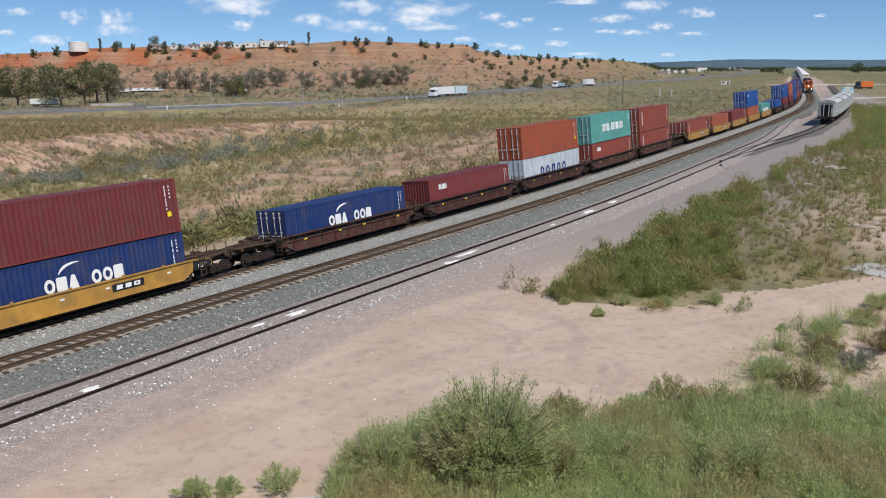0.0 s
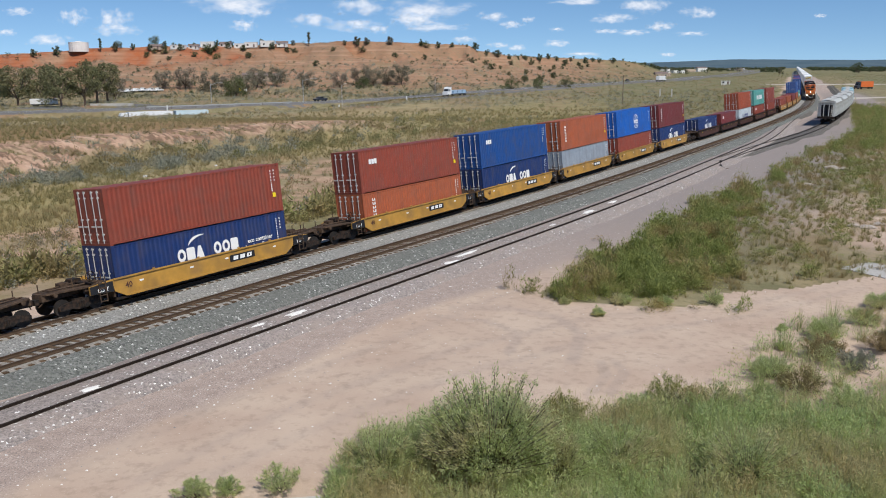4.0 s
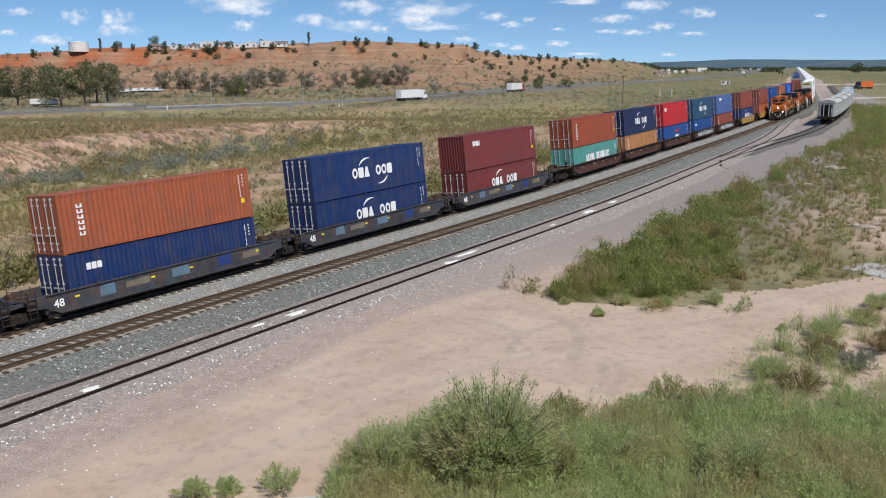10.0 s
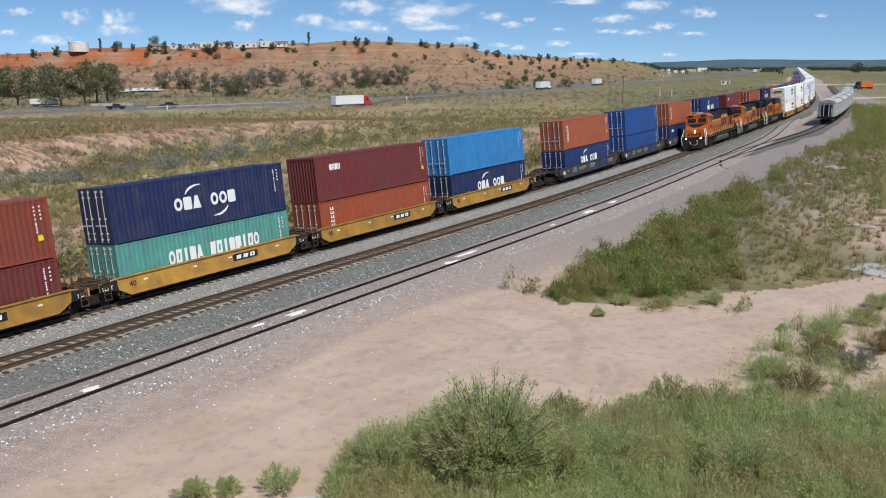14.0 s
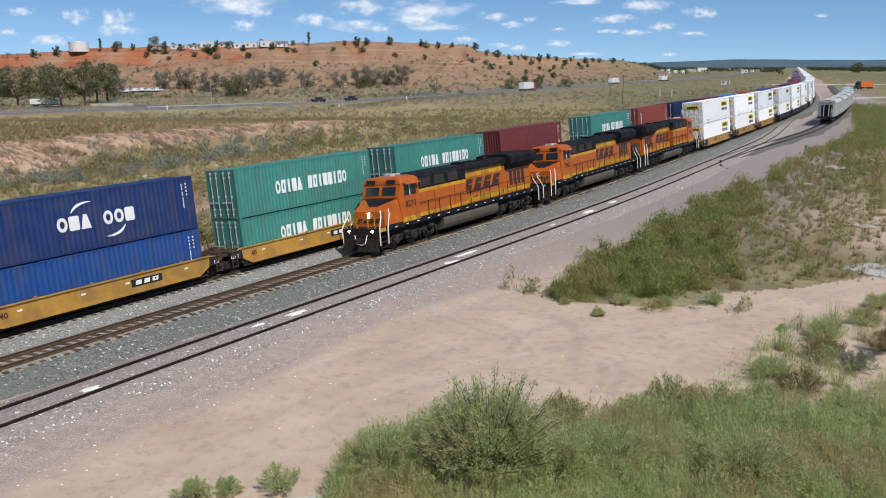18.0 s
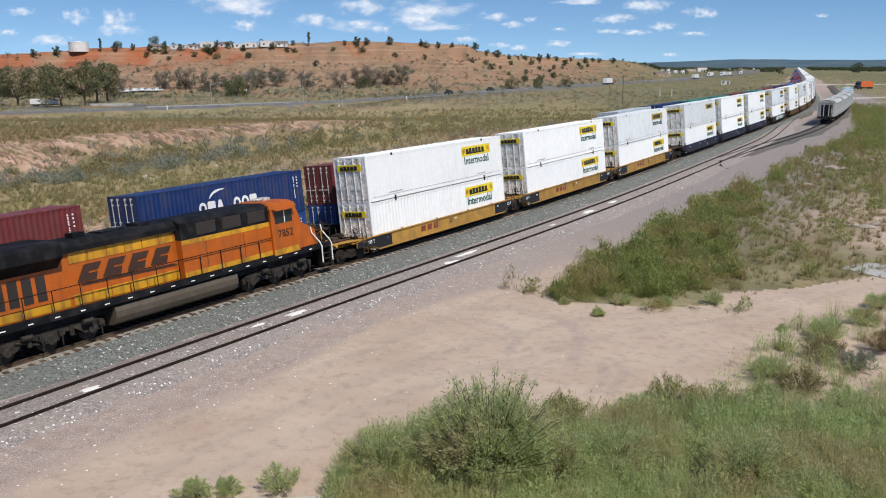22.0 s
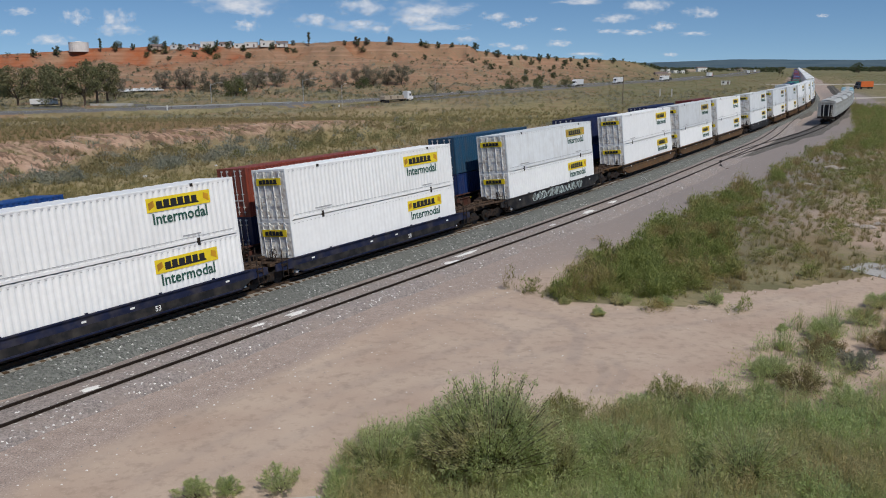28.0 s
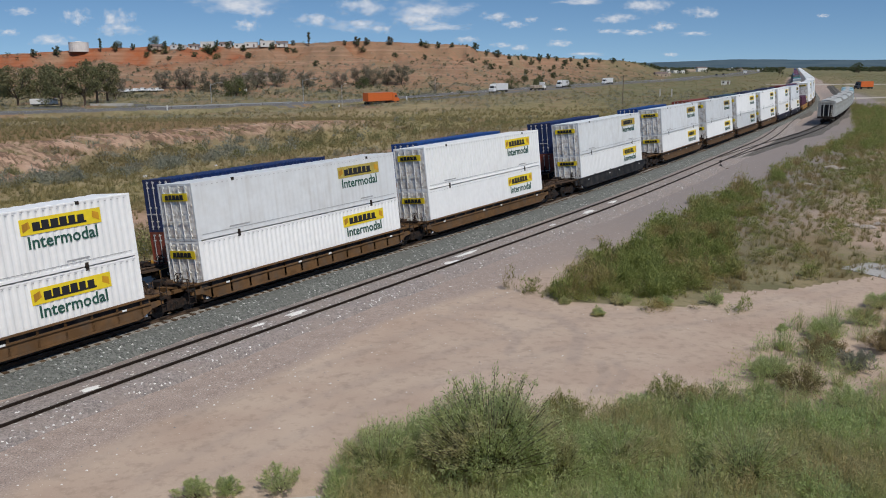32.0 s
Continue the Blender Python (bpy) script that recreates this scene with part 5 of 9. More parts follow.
    def platform(s, r):
        f = Form()
        b = r - 0.10
        f.box(*sorted((s * hl, s * b)), -0.42, 0.42, 0.86, 1.16)
        f.box(*sorted((s * hl, s * (hl + 0.10))), -1.29, 1.29, 0.42, 1.22)
        f.box(*sorted((s * hl, s * (hl + 0.70))), -1.29, 1.29, 1.10, 1.19)
        f.prism([(s * (hl + 0.6), -1.25), (s * (hl + 1.0), -1.25), (s * (b - 0.2), -0.62), (s * b, -0.35), (s * b, 0.35), (s * (b - 0.2), 0.62), (s * (hl + 1.0), 1.25), (s * (hl + 0.6), 1.25)], 1.16, 1.23, "z")
        for y in (-0.95, 0.95):
            f.box(*sorted((s * (hl + 0.65), s * (hl + 1.5))), y - 0.10, y + 0.10, 1.0, 1.16)
        f.rod((s * (b - 0.55), -0.75, 1.10), (s * (b - 0.55), 0.75, 1.10), 0.11, 8)
        return f.mesh("end_platform", deck)

    def ladder(s):
        f = Form()
        x = s * (hl + 0.78)
        for d in (-0.19, 0.19):
            f.rod((x + d, -1.45, 0.32), (x + d, -1.45, 1.62), 0.025, 5)
        for k in range(4):
            f.rod((x - 0.19, -1.45, 0.38 + k * 0.3), (x + 0.19, -1.45, 0.38 + k * 0.3), 0.022, 5)
        f.box(x - 0.24, x + 0.24, -1.46, -1.25, 1.02, 1.08)
        return f.mesh("ladder", M_RUSTY if style == "yellow" else M_STEEL)

    def rails_and_pipes(s, r):
        f = Form()
        a, b = hl + 0.55, r - 0.45
        f.box(*sorted((s * (a - 0.04), s * (b + 0.12))), -0.5, 0.5, 1.225, 1.25).box(*sorted((s * (a - 0.04), s * (a + 0.3))), -1.1, 1.1, 1.19, 1.25)
        for y in (-1.05, -0.55, 0.55, 1.05):
            f.rod((s * a, y, 1.18), (s * a, y, 1.86 if abs(y) > 1 else 1.55), 0.026, 5)
        for y, z in ((-0.28, 1.32), (0.22, 1.30)):
            f.rod((s * a, y * 2.4, z), (s * b, y, z), 0.045, 6)
        f.rod((s * a, -1.05, 1.5), (s * a, -0.55, 1.5), 0.02, 4).rod((s * a, 0.55, 1.5), (s * a, 1.05, 1.5), 0.02, 4)
        mid = (a + b) / 2
        f.rod((s * mid, -0.55, 1.2), (s * mid, -0.55, 1.74), 0.03, 5).rod((s * b, 0.4, 1.2), (s * b, 0.4, 1.62), 0.03, 5)
        f.box(*sorted((s * (mid - 0.25), s * (mid + 0.2))), 0.15, 0.62, 1.23, 1.46, 0.04)
        f.line([(s * (b + 0.1), -0.3, 1.2), (s * (b + 0.3), -0.35, 0.8), (s * (b + 0.42), -0.2, 0.62)], 0.03, 5)
        return f.mesh("end_gear", M_RUSTY)

    for s, r, own in ends:
        part("end_platform", once(("plat", style, well, r, s), lambda: platform(s, r)), None, c)
        part("ladder", once(("lad", style, well, s), lambda: ladder(s)), None, c)
        part("end_gear", once(("xr", well, r, s), lambda: rails_and_pipes(s, r)), None, c, "rusty end posts, rods and hoses")
        if own:
            make_truck(c, s * (r - 1.75))
            part("coupler", once("coup", lambda: Form().prism([(-0.75, -0.11), (0.25, -0.11), (0.34, -0.2), (0.55, -0.16), (0.55, 0.16), (0.34, 0.2), (0.25, 0.11), (-0.75, 0.11)], 0.74, 1.0, "z").mesh("coupler", M_STEEL)), None, c).matrix_basis = pose(s * (r - 0.42), 0, 0, 0, 0, 0 if s > 0 else 180)
        elif s < 0:
            make_truck(c, -r)

    def brakes():
        f = Form()
        x = -hl - 1.0
        f.rod((x, -0.82, 1.15), (x, -0.82, 1.80), 0.04, 6)
        for k in range(12):
            p, q = k * math.tau / 12, (k + 1) * math.tau / 12
            f.rod((x + 0.26 * math.cos(p), -0.88, 1.66 + 0.26 * math.sin(p)), (x + 0.26 * math.cos(q), -0.88, 1.66 + 0.26 * math.sin(q)), 0.022, 4)
        for k in range(3):
            p = k * math.tau / 6
            f.rod((x + 0.25 * math.cos(p), -0.88, 1.66 + 0.25 * math.sin(p)), (x - 0.25 * math.cos(p), -0.88, 1.66 - 0.25 * math.sin(p)), 0.018, 4)
        f.box(x - 0.25, x + 0.2, 0.25, 0.9, 1.2, 1.52, 0.05)
        f.rod((x - 0.1, -1.15, 1.34), (x - 0.1, 1.15, 1.34), 0.07, 6)
        return f.mesh("brake_gear", M_STEEL)

    if own_a or long_:
        part("brake_gear", once(("brk", well), brakes), None, c, "dark brake wheel and rods")
    if style == "yellow":
        def tips():
            f = Form()
            d = 1.9 if long_ else -0.15
            f.prism([(-tip_a, 0.99), (-hl - 0.1, 0.89), (-hl + min(0.5, d), 0.89 - 0.7 * max(0.0, min(0.5, d))), (-hl + d, 0.45 if long_ else 0.9), (-hl + d, 1.58), (-hl - 0.2, 1.58), (-tip_a, 1.49)], -0.004, 0.004)
            return lowered(f.mesh("black_end", M_BLACK))
        for s, t in ((-1, tip_a), (1, tip_b)):
            e = side_mark(c, "black_end", once(("tips", well, tip_a), tips), None, 0, 0, 2.81, "black painted end")
            if s > 0:
                e.matrix_basis = pose(0, -1.413, 0) @ Matrix.Diagonal((-1, 1, 1, 1))
            side_mark(c, "load_mark", once("n125", lambda: words("125 T", 0.2, M_WHITE)), None, s * (hl + 0.15 if long_ else hl + 0.75), 0.93, 2.835, "white load marking")
        side_mark(c, "number", once("n53", lambda: words("53", 0.30, M_BROWN)), None, 0.4, 0.86, 2.81, "brown number") if long_ else side_mark(c, "number", once("n40", lambda: words("40", 0.30, M_BROWN)), None, -hl + 0.75, 0.88, 2.81, "brown number")
        if long_:
            for k in range(3):
                side_mark(c, "brand_mark", once(("ttx", k), lambda: glyph(("slab", "slab", "frame")[k], 0.56, 0.36).mesh("brand_mark", M_REDBROWN)), None, -2.9 + k * 0.72, 0.86, 2.81, "red-brown block emblem")
        else:
            side_mark(c, "name_board", once("nb", lambda: Form().box(-0.95, 0.95, -0.004, 0.004, -0.19, 0.19).mesh("name_board", M_BLACK)), None, 2.2, 0.88, 2.81, "black board")
            for k in range(3):
                side_mark(c, "board_mark", once(("nbm", k), lambda: glyph(("slab", "slab", "frame")[k], 0.40, 0.22).mesh("board_mark", M_WHITE)), None, 1.68 + k * 0.52, 0.88, 2.83, "white block emblem")
    elif style == "navy":
        # shade on the in-slanting lower side, put in as a black panel
        side_mark(c, "lower_panel", once(("nlp", well), lambda: Form().prism([(-hl + 0.62, 0.37), (hl - 0.62, 0.37), (hl + 0.1, 0.68), (hl + 0.1, 0.80), (-hl - 0.1, 0.80), (-hl - 0.1, 0.68)], -0.004, 0.004).mesh("lower_panel", M_BLACKCAR)), None, 0, 0, 2.81, "lower half of the side blackened for its shade")
        side_mark(c, "number", once("n53w", lambda: words("53", 0.26, M_WHITE)), None, 2.4, 0.62, 2.83, "white number")
    elif style == "grey":
        side_mark(c, "number", once("n48", lambda: words("48", 0.40, M_WHITE)), None, -hl + 0.55, 0.82, 2.81, "white number")
        for k, (x, w, h, mat) in enumerate(((-4.2, 0.9, 0.55, M_PATCHBLUE), (-2.4, 1.5, 0.35, M_PATCHTAN), (0.3, 1.2, 0.5, M_PATCHBLUE), (3.4, 1.0, 0.6, M_DARKBLUE), (5.4, 1.3, 0.4, M_PATCHTAN))):
            side_mark(c, "paint_patch", once(("patch", k), lambda: Form().prism([(-w / 2, -h / 2), (w / 2, -h / 2), (w / 2 - 0.05, h / 2), (-w / 2 + 0.03, h / 2 - 0.04)], -0.003, 0.003).mesh("paint_patch", mat)), None, x, 0.92, 2.81, "faded repainted patch")
    elif style in ("graffiti", "brown_graffiti"):
        def tag_():
            f = Form()
            rng = random.Random(12)
            x = -4.0
            while x < 5.2:
                w = rng.uniform(0.4, 0.75)
                hgt = rng.uniform(0.5, 0.72)
                n = 9
                ph = rng.uniform(0, 6)
                pts = [(x + w * (0.5 + 0.5 * math.cos(ph + k * 0.62 + 0.4 * math.sin(k))), 0, hgt * (0.5 + 0.5 * math.sin(ph + k * 0.72))) for k in range(n)]
                f.line(pts, 0.026, 4)
                f.rod((x + w * 0.2, 0, hgt * 0.2), (x + w * 0.8, 0, hgt * 0.9), 0.022, 4)
                x += w * 0.95
            return f.mesh("graffiti", M_GRAFF)
        side_mark(c, "graffiti", once(("tag", well), tag_), None, -0.6, 0.50, 2.83, "pale sprayed shapes")
    for k, x in enumerate((-hl + 1.4, -1.6, 0.9, hl - 1.6)):
        side_mark(c, "small_plate", once(("sm", style in ("brown", "grey")), lambda: Form().box(0, 0.24, -0.004, 0.004, 0, 0.09).mesh("small_plate", M_SIGNYEL if style in ("brown", "grey") else M_WHITE)), None, x, 0.92, 2.95 if ribbed else 2.81, "small marking plate")
    PROTO[key] = c
    return c


# ---------------------------------------------------------------- diesel locomotives
M_MARK = shade("dark_brown_marking", (0.05, 0.022, 0.012), 0.55, vary=0.1)
M_GRILLE = shade("dark_grille", (0.03, 0.022, 0.018), 0.7, vary=0.3, grain=12)


def locomotive(number, air_tanks=False, lit=False, face=-1):
    """A six-axle road diesel, cab end towards -x; face is the side that carries doors, grilles and markings."""

    def skin(x0, x1, d0, d1, z0, z1):
        return Form().box(x0, x1, *sorted((face * d0, face * d1)), z0, z1)

    c = thing("locomotive", "orange, yellow and black diesel freight locomotive with dusty running gear", "locomotive", "coupled locomotives")
    f = Form().prism([(-10.75, 1.36), (10.75, 1.36), (10.75, 1.60), (-10.75, 1.60)], -1.50, 1.50)
    f.box(-9.6, 9.6, -1.1, 1.1, 1.0, 1.36)
    part("underframe", f, M_LOCOBLK, c, "black walkway and frame")
    for i in range(16):
        part("sill_stripe", skin(-9.2 + i * 1.2, -8.96 + i * 1.2, 1.50, 1.515, 1.46, 1.51), M_HANDRAIL, c, "pale reflective dash on the sill")
    # short hood and cab
    f = Form()
    v = [(-9.98, -1.30, 1.6), (-9.98, 1.30, 1.6), (-8.25, 1.49, 1.6), (-8.25, -1.49, 1.6), (-9.84, -1.24, 2.55), (-9.84, 1.24, 2.55), (-8.25, 1.49, 3.30), (-8.25, -1.49, 3.30), (-9.38, -1.22, 2.80), (-9.38, 1.22, 2.80)]
    f.add(v, [(0, 3, 2, 1), (0, 1, 5, 4), (4, 5, 9, 8), (8, 9, 6, 7), (0, 4, 8, 7, 3), (1, 2, 6, 9, 5), (2, 3, 7, 6)])
    nose = part("nose", f, M_LOCO, c)
    f = Form().add([(-9.36, -0.35, 2.835), (-9.36, 0.35, 2.835), (-8.4, 1.40, 3.26), (-8.4, -1.40, 3.26), (-9.36, -0.35, 2.78), (-9.36, 0.35, 2.78), (-8.4, 1.40, 3.2), (-8.4, -1.40, 3.2)], [(0, 1, 2, 3), (4, 7, 6, 5), (0, 4, 5, 1), (1, 5, 6, 2), (2, 6, 7, 3), (3, 7, 4, 0)])
    part("anti_glare_panel", f, M_LOCOBLK, nose, "black anti-glare panel")
    for k in range(4):
        em = part("nose_emblem", glyph("lean", 0.46, 0.26).mesh("nose_emblem", M_MARK), None, nose, "dark block of a trade mark")
        em.matrix_basis = pose(-9.95, 0.72 - k * 0.48, 1.98, 0, 0, -90) @ pose(0, 0, 0, -6)
    f = Form().prism([(-8.3, 1.6), (-6.3, 1.6), (-6.3, 4.12), (-8.22, 4.12), (-8.55, 3.25)], -1.50, 1.50)
    cab = part("cab", f, M_LOCO, c)
    f = Form()
    rings = [(-8.3, -6.25, 1.53, 4.10), (-8.24, -6.28, 1.44, 4.32), (-8.05, -6.34, 1.22, 4.46), (-7.8, -6.5, 0.85, 4.54)]
    v = [p for x0, x1, w, z in rings for p in ((x0, -w, z), (x1, -w, z), (x1, w, z), (x0, w, z))]
    f.add(v, [(3, 2, 1, 0), (12, 13, 14, 15)] + [(4 * a + b, 4 * a + (b + 1) % 4, 4 * a + 4 + (b + 1) % 4, 4 * a + 4 + b) for a in range(3) for b in range(4)])
    part("cab_roof", f, M_LOCO, cab, "rounded orange cab roof")
    f = Form().add([(-8.56, -1.36, 3.28), (-8.56, 1.36, 3.28), (-8.265, 1.36, 4.10), (-8.265, -1.36, 4.10), (-8.52, -1.36, 3.28), (-8.52, 1.36, 3.28), (-8.20, 1.36, 4.10), (-8.20, -1.36, 4.10)], [(0, 1, 2, 3), (4, 7, 6, 5), (0, 3, 7, 4), (1, 5, 6, 2), (3, 2, 6, 7), (0, 4, 5, 1)])
    part("windscreen_frame", f, M_LOCO, cab, "orange windscreen surround")
    for s in (-1, 1):
        w = Form()
        a, b = (s * 0.14, s * 1.22)
        w.add([(-8.548, a, 3.40), (-8.548, b, 3.40), (-8.345, b, 3.93), (-8.345, a, 3.93), (-8.50, a, 3.40), (-8.50, b, 3.40), (-8.30, b, 3.93), (-8.30, a, 3.93)], [(0, 1, 2, 3), (4, 7, 6, 5), (0, 4, 5, 1), (1, 5, 6, 2), (2, 6, 7, 3), (3, 7, 4, 0)])
        part("windscreen", w, M_GLASS, cab, "dark windscreen pane")
        y = s * 1.508
        y0, y1 = sorted((y, y - s * 0.02))
        for x0, x1 in ((-7.9, -7.35), (-7.28, -6.6)):
            part("side_window", Form().box(x0, x1, y0, y1, 3.3, 4.0), M_GLASS, cab, "dark side window")
        y0, y1 = sorted((s * 1.50, s * 1.82))
        part("sun_visor", Form().prism([(y0, 4.02 if s < 0 else 4.12), (y1, 4.12 if s < 0 else 4.02), (y1, 4.15 if s < 0 else 4.05), (y0, 4.05 if s < 0 else 4.15)], -7.95, -6.45, "x"), M_LOCO, cab, "orange window visor")
        part("window_post", Form().box(-7.35, -7.28, *sorted((y + s * 0.012, y)), 3.3, 4.0), M_HANDRAIL, cab)
    part("number_board", Form().box(-8.36, -8.18, -1.15, -0.5, 4.16, 4.38), M_BLACK, cab, "black number board")
    part("number_board", Form().box(-8.36, -8.18, 0.5, 1.15, 4.16, 4.38), M_BLACK, cab, "black number board")
    f = Form()
    for k, y in enumerate((-0.35, -0.1, 0.15)):
        f.rod((-6.7, y, 4.6), (-7.1 - 0.1 * k, y, 4.62), 0.06, 8)
    f.box(-7.6, -7.1, -0.3, 0.3, 4.53, 4.68)
    part("roof_gear", f, M_DUSTY, cab, "pale roof equipment")
    for z in (2.22, 2.42):
        part("headlight", Form().rod((-9.70, 0, z), (-9.95, 0, z), 0.085, 14), M_LAMP if lit else M_DUSTY, nose, "lit headlight" if lit else "unlit headlight")
    for s in (-1, 1):
        part("ditch_light", Form().rod((-10.74, s * 0.95, 1.45), (-10.86, s * 0.95, 1.45), 0.09, 14), M_LAMP if lit else M_DUSTY, c, "lit ditch light" if lit else "unlit ditch light")
    # equipment room behind the cab
    f = Form().box(-6.3, -0.4, -1.36, 1.36, 1.6, 3.52)
    body = part("equipment_room", f, M_LOCO, c)
    part("lower_panel", skin(-6.3, -0.4, 1.36, 1.372, 1.62, 1.92), M_LOCOYEL, body, "yellow lower band")
    part("upper_panel", skin(-6.25, -0.42, 1.36, 1.372, 3.26, 3.49), M_LOCOYEL, body, "narrow yellow upper band")
    for x in (-4.4, -1.9):
        part("door_seam", skin(x, x + 0.025, 1.36, 1.37, 1.65, 3.48), M_MARK, body)
    f = Form().prism([(-1.38, 3.50), (1.38, 3.50), (1.38, 4.28), (0.95, 4.5), (-0.95, 4.5), (-1.38, 4.28)], -6.28, -0.4, "x")
    brake = part("brake_grid_housing", f, M_LOCOBLK, c, "black dynamic brake housing")
    for x in (-5.4, -3.7, -2.0):
        part("grille", skin(x - 0.60, x + 0.60, 1.37, 1.40, 3.62, 4.22), M_GRILLE, brake)
        part("grille_frame", skin(x + 0.64, x + 0.70, 1.37, 1.42, 3.55, 4.26), M_STEEL, brake)
    # engine hood in yellow, orange and yellow bands, with doors
    f = Form().box(-0.4, 5.4, -0.95, 0.95, 1.6, 4.1)
    hood = part("engine_hood", f, M_LOCO, c)
    for k in range(6):
        x0 = -0.35 + k * 0.95
        part("hood_door", skin(x0, x0 + 0.90, 0.95, 0.978, 1.66, 2.12), M_LOCOYEL, hood, "yellow engine-room door")
        part("hood_door", skin(x0, x0 + 0.90, 0.95, 0.978, 3.5, 3.97), M_LOCOYEL, hood, "yellow engine-room door")
    for k in range(4):
        e = part("side_emblem", glyph("lean", 1.30, 0.74).mesh("side_emblem", M_MARK), None, hood, "dark slanted block of a trade mark")
        e.matrix_basis = pose(2.5 - face * (-1.9 + k * 1.28), face * 0.988, 2.98, 0, 0, 0 if face < 0 else 180)
    part("swoosh_stripe", Form().prism([(-0.3, 2.34), (4.9, 2.46), (4.7, 2.55), (1.5, 2.50), (-0.1, 2.46)], *sorted((face * 0.984, face * 0.95))), M_MARK, hood, "dark thin stripe")
    f = Form().prism([(-1.12, 4.0), (1.12, 4.0), (1.12, 4.22), (0.9, 4.48), (-0.9, 4.48), (-1.12, 4.22)], -0.45, 5.95, "x")
    f.box(0.6, 1.2, -0.45, 0.45, 4.45, 4.62).box(2.0, 3.2, -0.5, 0.5, 4.45, 4.55).box(3.9, 4.5, -0.3, 0.3, 4.45, 4.7)
    part("hood_roof", f, M_LOCOBLK, c, "black roof with exhaust stack")
    # radiator end with flared wings
    f = Form().box(5.4, 9.75, -0.95, 0.95, 1.6, 4.0)
    rad = part("radiator_cab", f, M_LOCO, c)
    for k in range(4):
        x = 6.5 + k * 0.62
        part("intake_grille", skin(x, x + 0.42, 0.94, 0.975, 2.2, 3.3), M_GRILLE, rad, "dark intake grille")
    part("lower_door", skin(5.5, 9.6, 0.95, 0.972, 1.66, 2.0), M_LOCOYEL, rad, "yellow lower band")
    f = Form().prism([(-0.95, 3.45), (0.95, 3.45), (1.52, 3.95), (1.52, 4.45), (1.2, 4.66), (-1.2, 4.66), (-1.52, 4.45), (-1.52, 3.95)], 5.85, 10.05, "x")
    part("radiator_housing", f, M_LOCOBLK, c, "black flared radiator housing")
    part("end_hood", Form().box(9.75, 10.0, -0.8, 0.8, 1.6, 3.44), M_LOCO, c, "orange end panel")
    part("end_box", Form().box(9.98, 10.2, 0.0, 0.6, 1.6, 2.9), M_TANK, c, "dusty end box")
    part("rear_headlight", Form().rod((10.0, 0, 3.6), (10.06, 0, 3.6), 0.1, 12), M_GLASS, c)
    for s in (-1, 1):
        part("toe_board", Form().box(-10.1, 10.1, *sorted((s * 1.45, s * 1.49)), 1.6, 1.70), M_LOCOBLK, c, "black walkway edge")
    # tank, steps, plough, couplers
    f = Form().prism([(-1.40, 0.72), (-1.28, 0.50), (-1.0, 0.36), (1.0, 0.36), (1.28, 0.50), (1.40, 0.72), (1.43, 1.0), (1.36, 1.22), (1.1, 1.32), (-1.1, 1.32), (-1.36, 1.22), (-1.43, 1.0)], -3.6, 3.7, "x")
    part("fuel_tank", f, M_TANK, c, "dust-covered fuel tank")
    if air_tanks:
        for x0, x1 in ((-2.2, 0.4), (0.7, 3.2)):
            part("air_tank", Form().rod((x0, -1.5, 1.1), (x1, -1.5, 1.1), 0.22, 12), M_TANK, c, "dusty air reservoir")
    for e_ in (-1, 1):
        for s in (-1, 1):
            st = Form()
            x = e_ * 10.4
            for k in range(4):
                st.box(x - 0.3, x + 0.3, *sorted((s * 1.12, s * (1.48 - 0.04 * k))), 0.35 + 0.32 * k, 0.39 + 0.32 * k)
            st.box(x - 0.33, x - 0.29, *sorted((s * 1.1, s * 1.5)), 0.3, 1.4).box(x + 0.29, x + 0.33, *sorted((s * 1.1, s * 1.5)), 0.3, 1.4)
            part("steps", st, M_STEEL, c, "dark steel boarding steps")
            for d in (-0.42, 0.42):
                gr = Form().line([(x + d, s * 1.5, 0.55), (x + d, s * 1.54, 1.5), (x + d - e_ * 0.12, s * 1.5, 1.8), (x + d - e_ * 0.5, s * 1.35, 2.35), (x + d - e_ * 0.52, s * 1.3, 2.7)], 0.04, 6)
                part("grab_rail", gr, M_HANDRAIL, c, "white grab rail")
        pl = Form().prism([(e_ * 10.75, 0.18), (e_ * 11.1, 0.18), (e_ * 10.88, 0.95), (e_ * 10.75, 0.95)], -1.35, 1.35)
        pl.box(*sorted((e_ * 10.75, e_ * 10.82)), -1.45, 1.45, 0.9, 1.62)
        part("pilot_plate", pl, M_STEEL, c, "dark snow plough and pilot")
        part("coupler", Form().box(*sorted((e_ * 10.8, e_ * 11.55)), -0.13, 0.13, 0.8, 1.05), M_STEEL, c)
        hose = Form().line([(e_ * 10.84, -0.5, 1.2), (e_ * 11.15, -0.55, 0.75), (e_ * 11.0, -0.2, 0.6), (e_ * 11.05, 0.3, 0.7), (e_ * 10.84, 0.5, 1.2)], 0.03, 5)
        part("air_hose", hose, M_HANDRAIL if e_ < 0 else M_STEEL, c, "pale air hose")
    for y in (-1.0, -0.45, 0.45, 1.0):
        part("front_post", Form().rod((-10.6, y, 1.6), (-10.6, y, 2.25), 0.032, 6), M_LOCOYEL, c, "yellow end-rail post")
    part("front_rail", Form().line([(-10.6, -1.0, 2.25), (-10.6, -0.45, 2.2)], 0.03, 6).line([(-10.6, -0.45, 2.2), (-10.6, 0.45, 1.95), (-10.6, 1.0, 2.25)], 0.03, 6), M_LOCOYEL, c, "yellow end rail")
    part("step_edge", Form().box(-10.78, -10.15, -1.515, -1.5, 1.38, 1.62), M_LOCOYEL, c, "yellow end of the walkway")
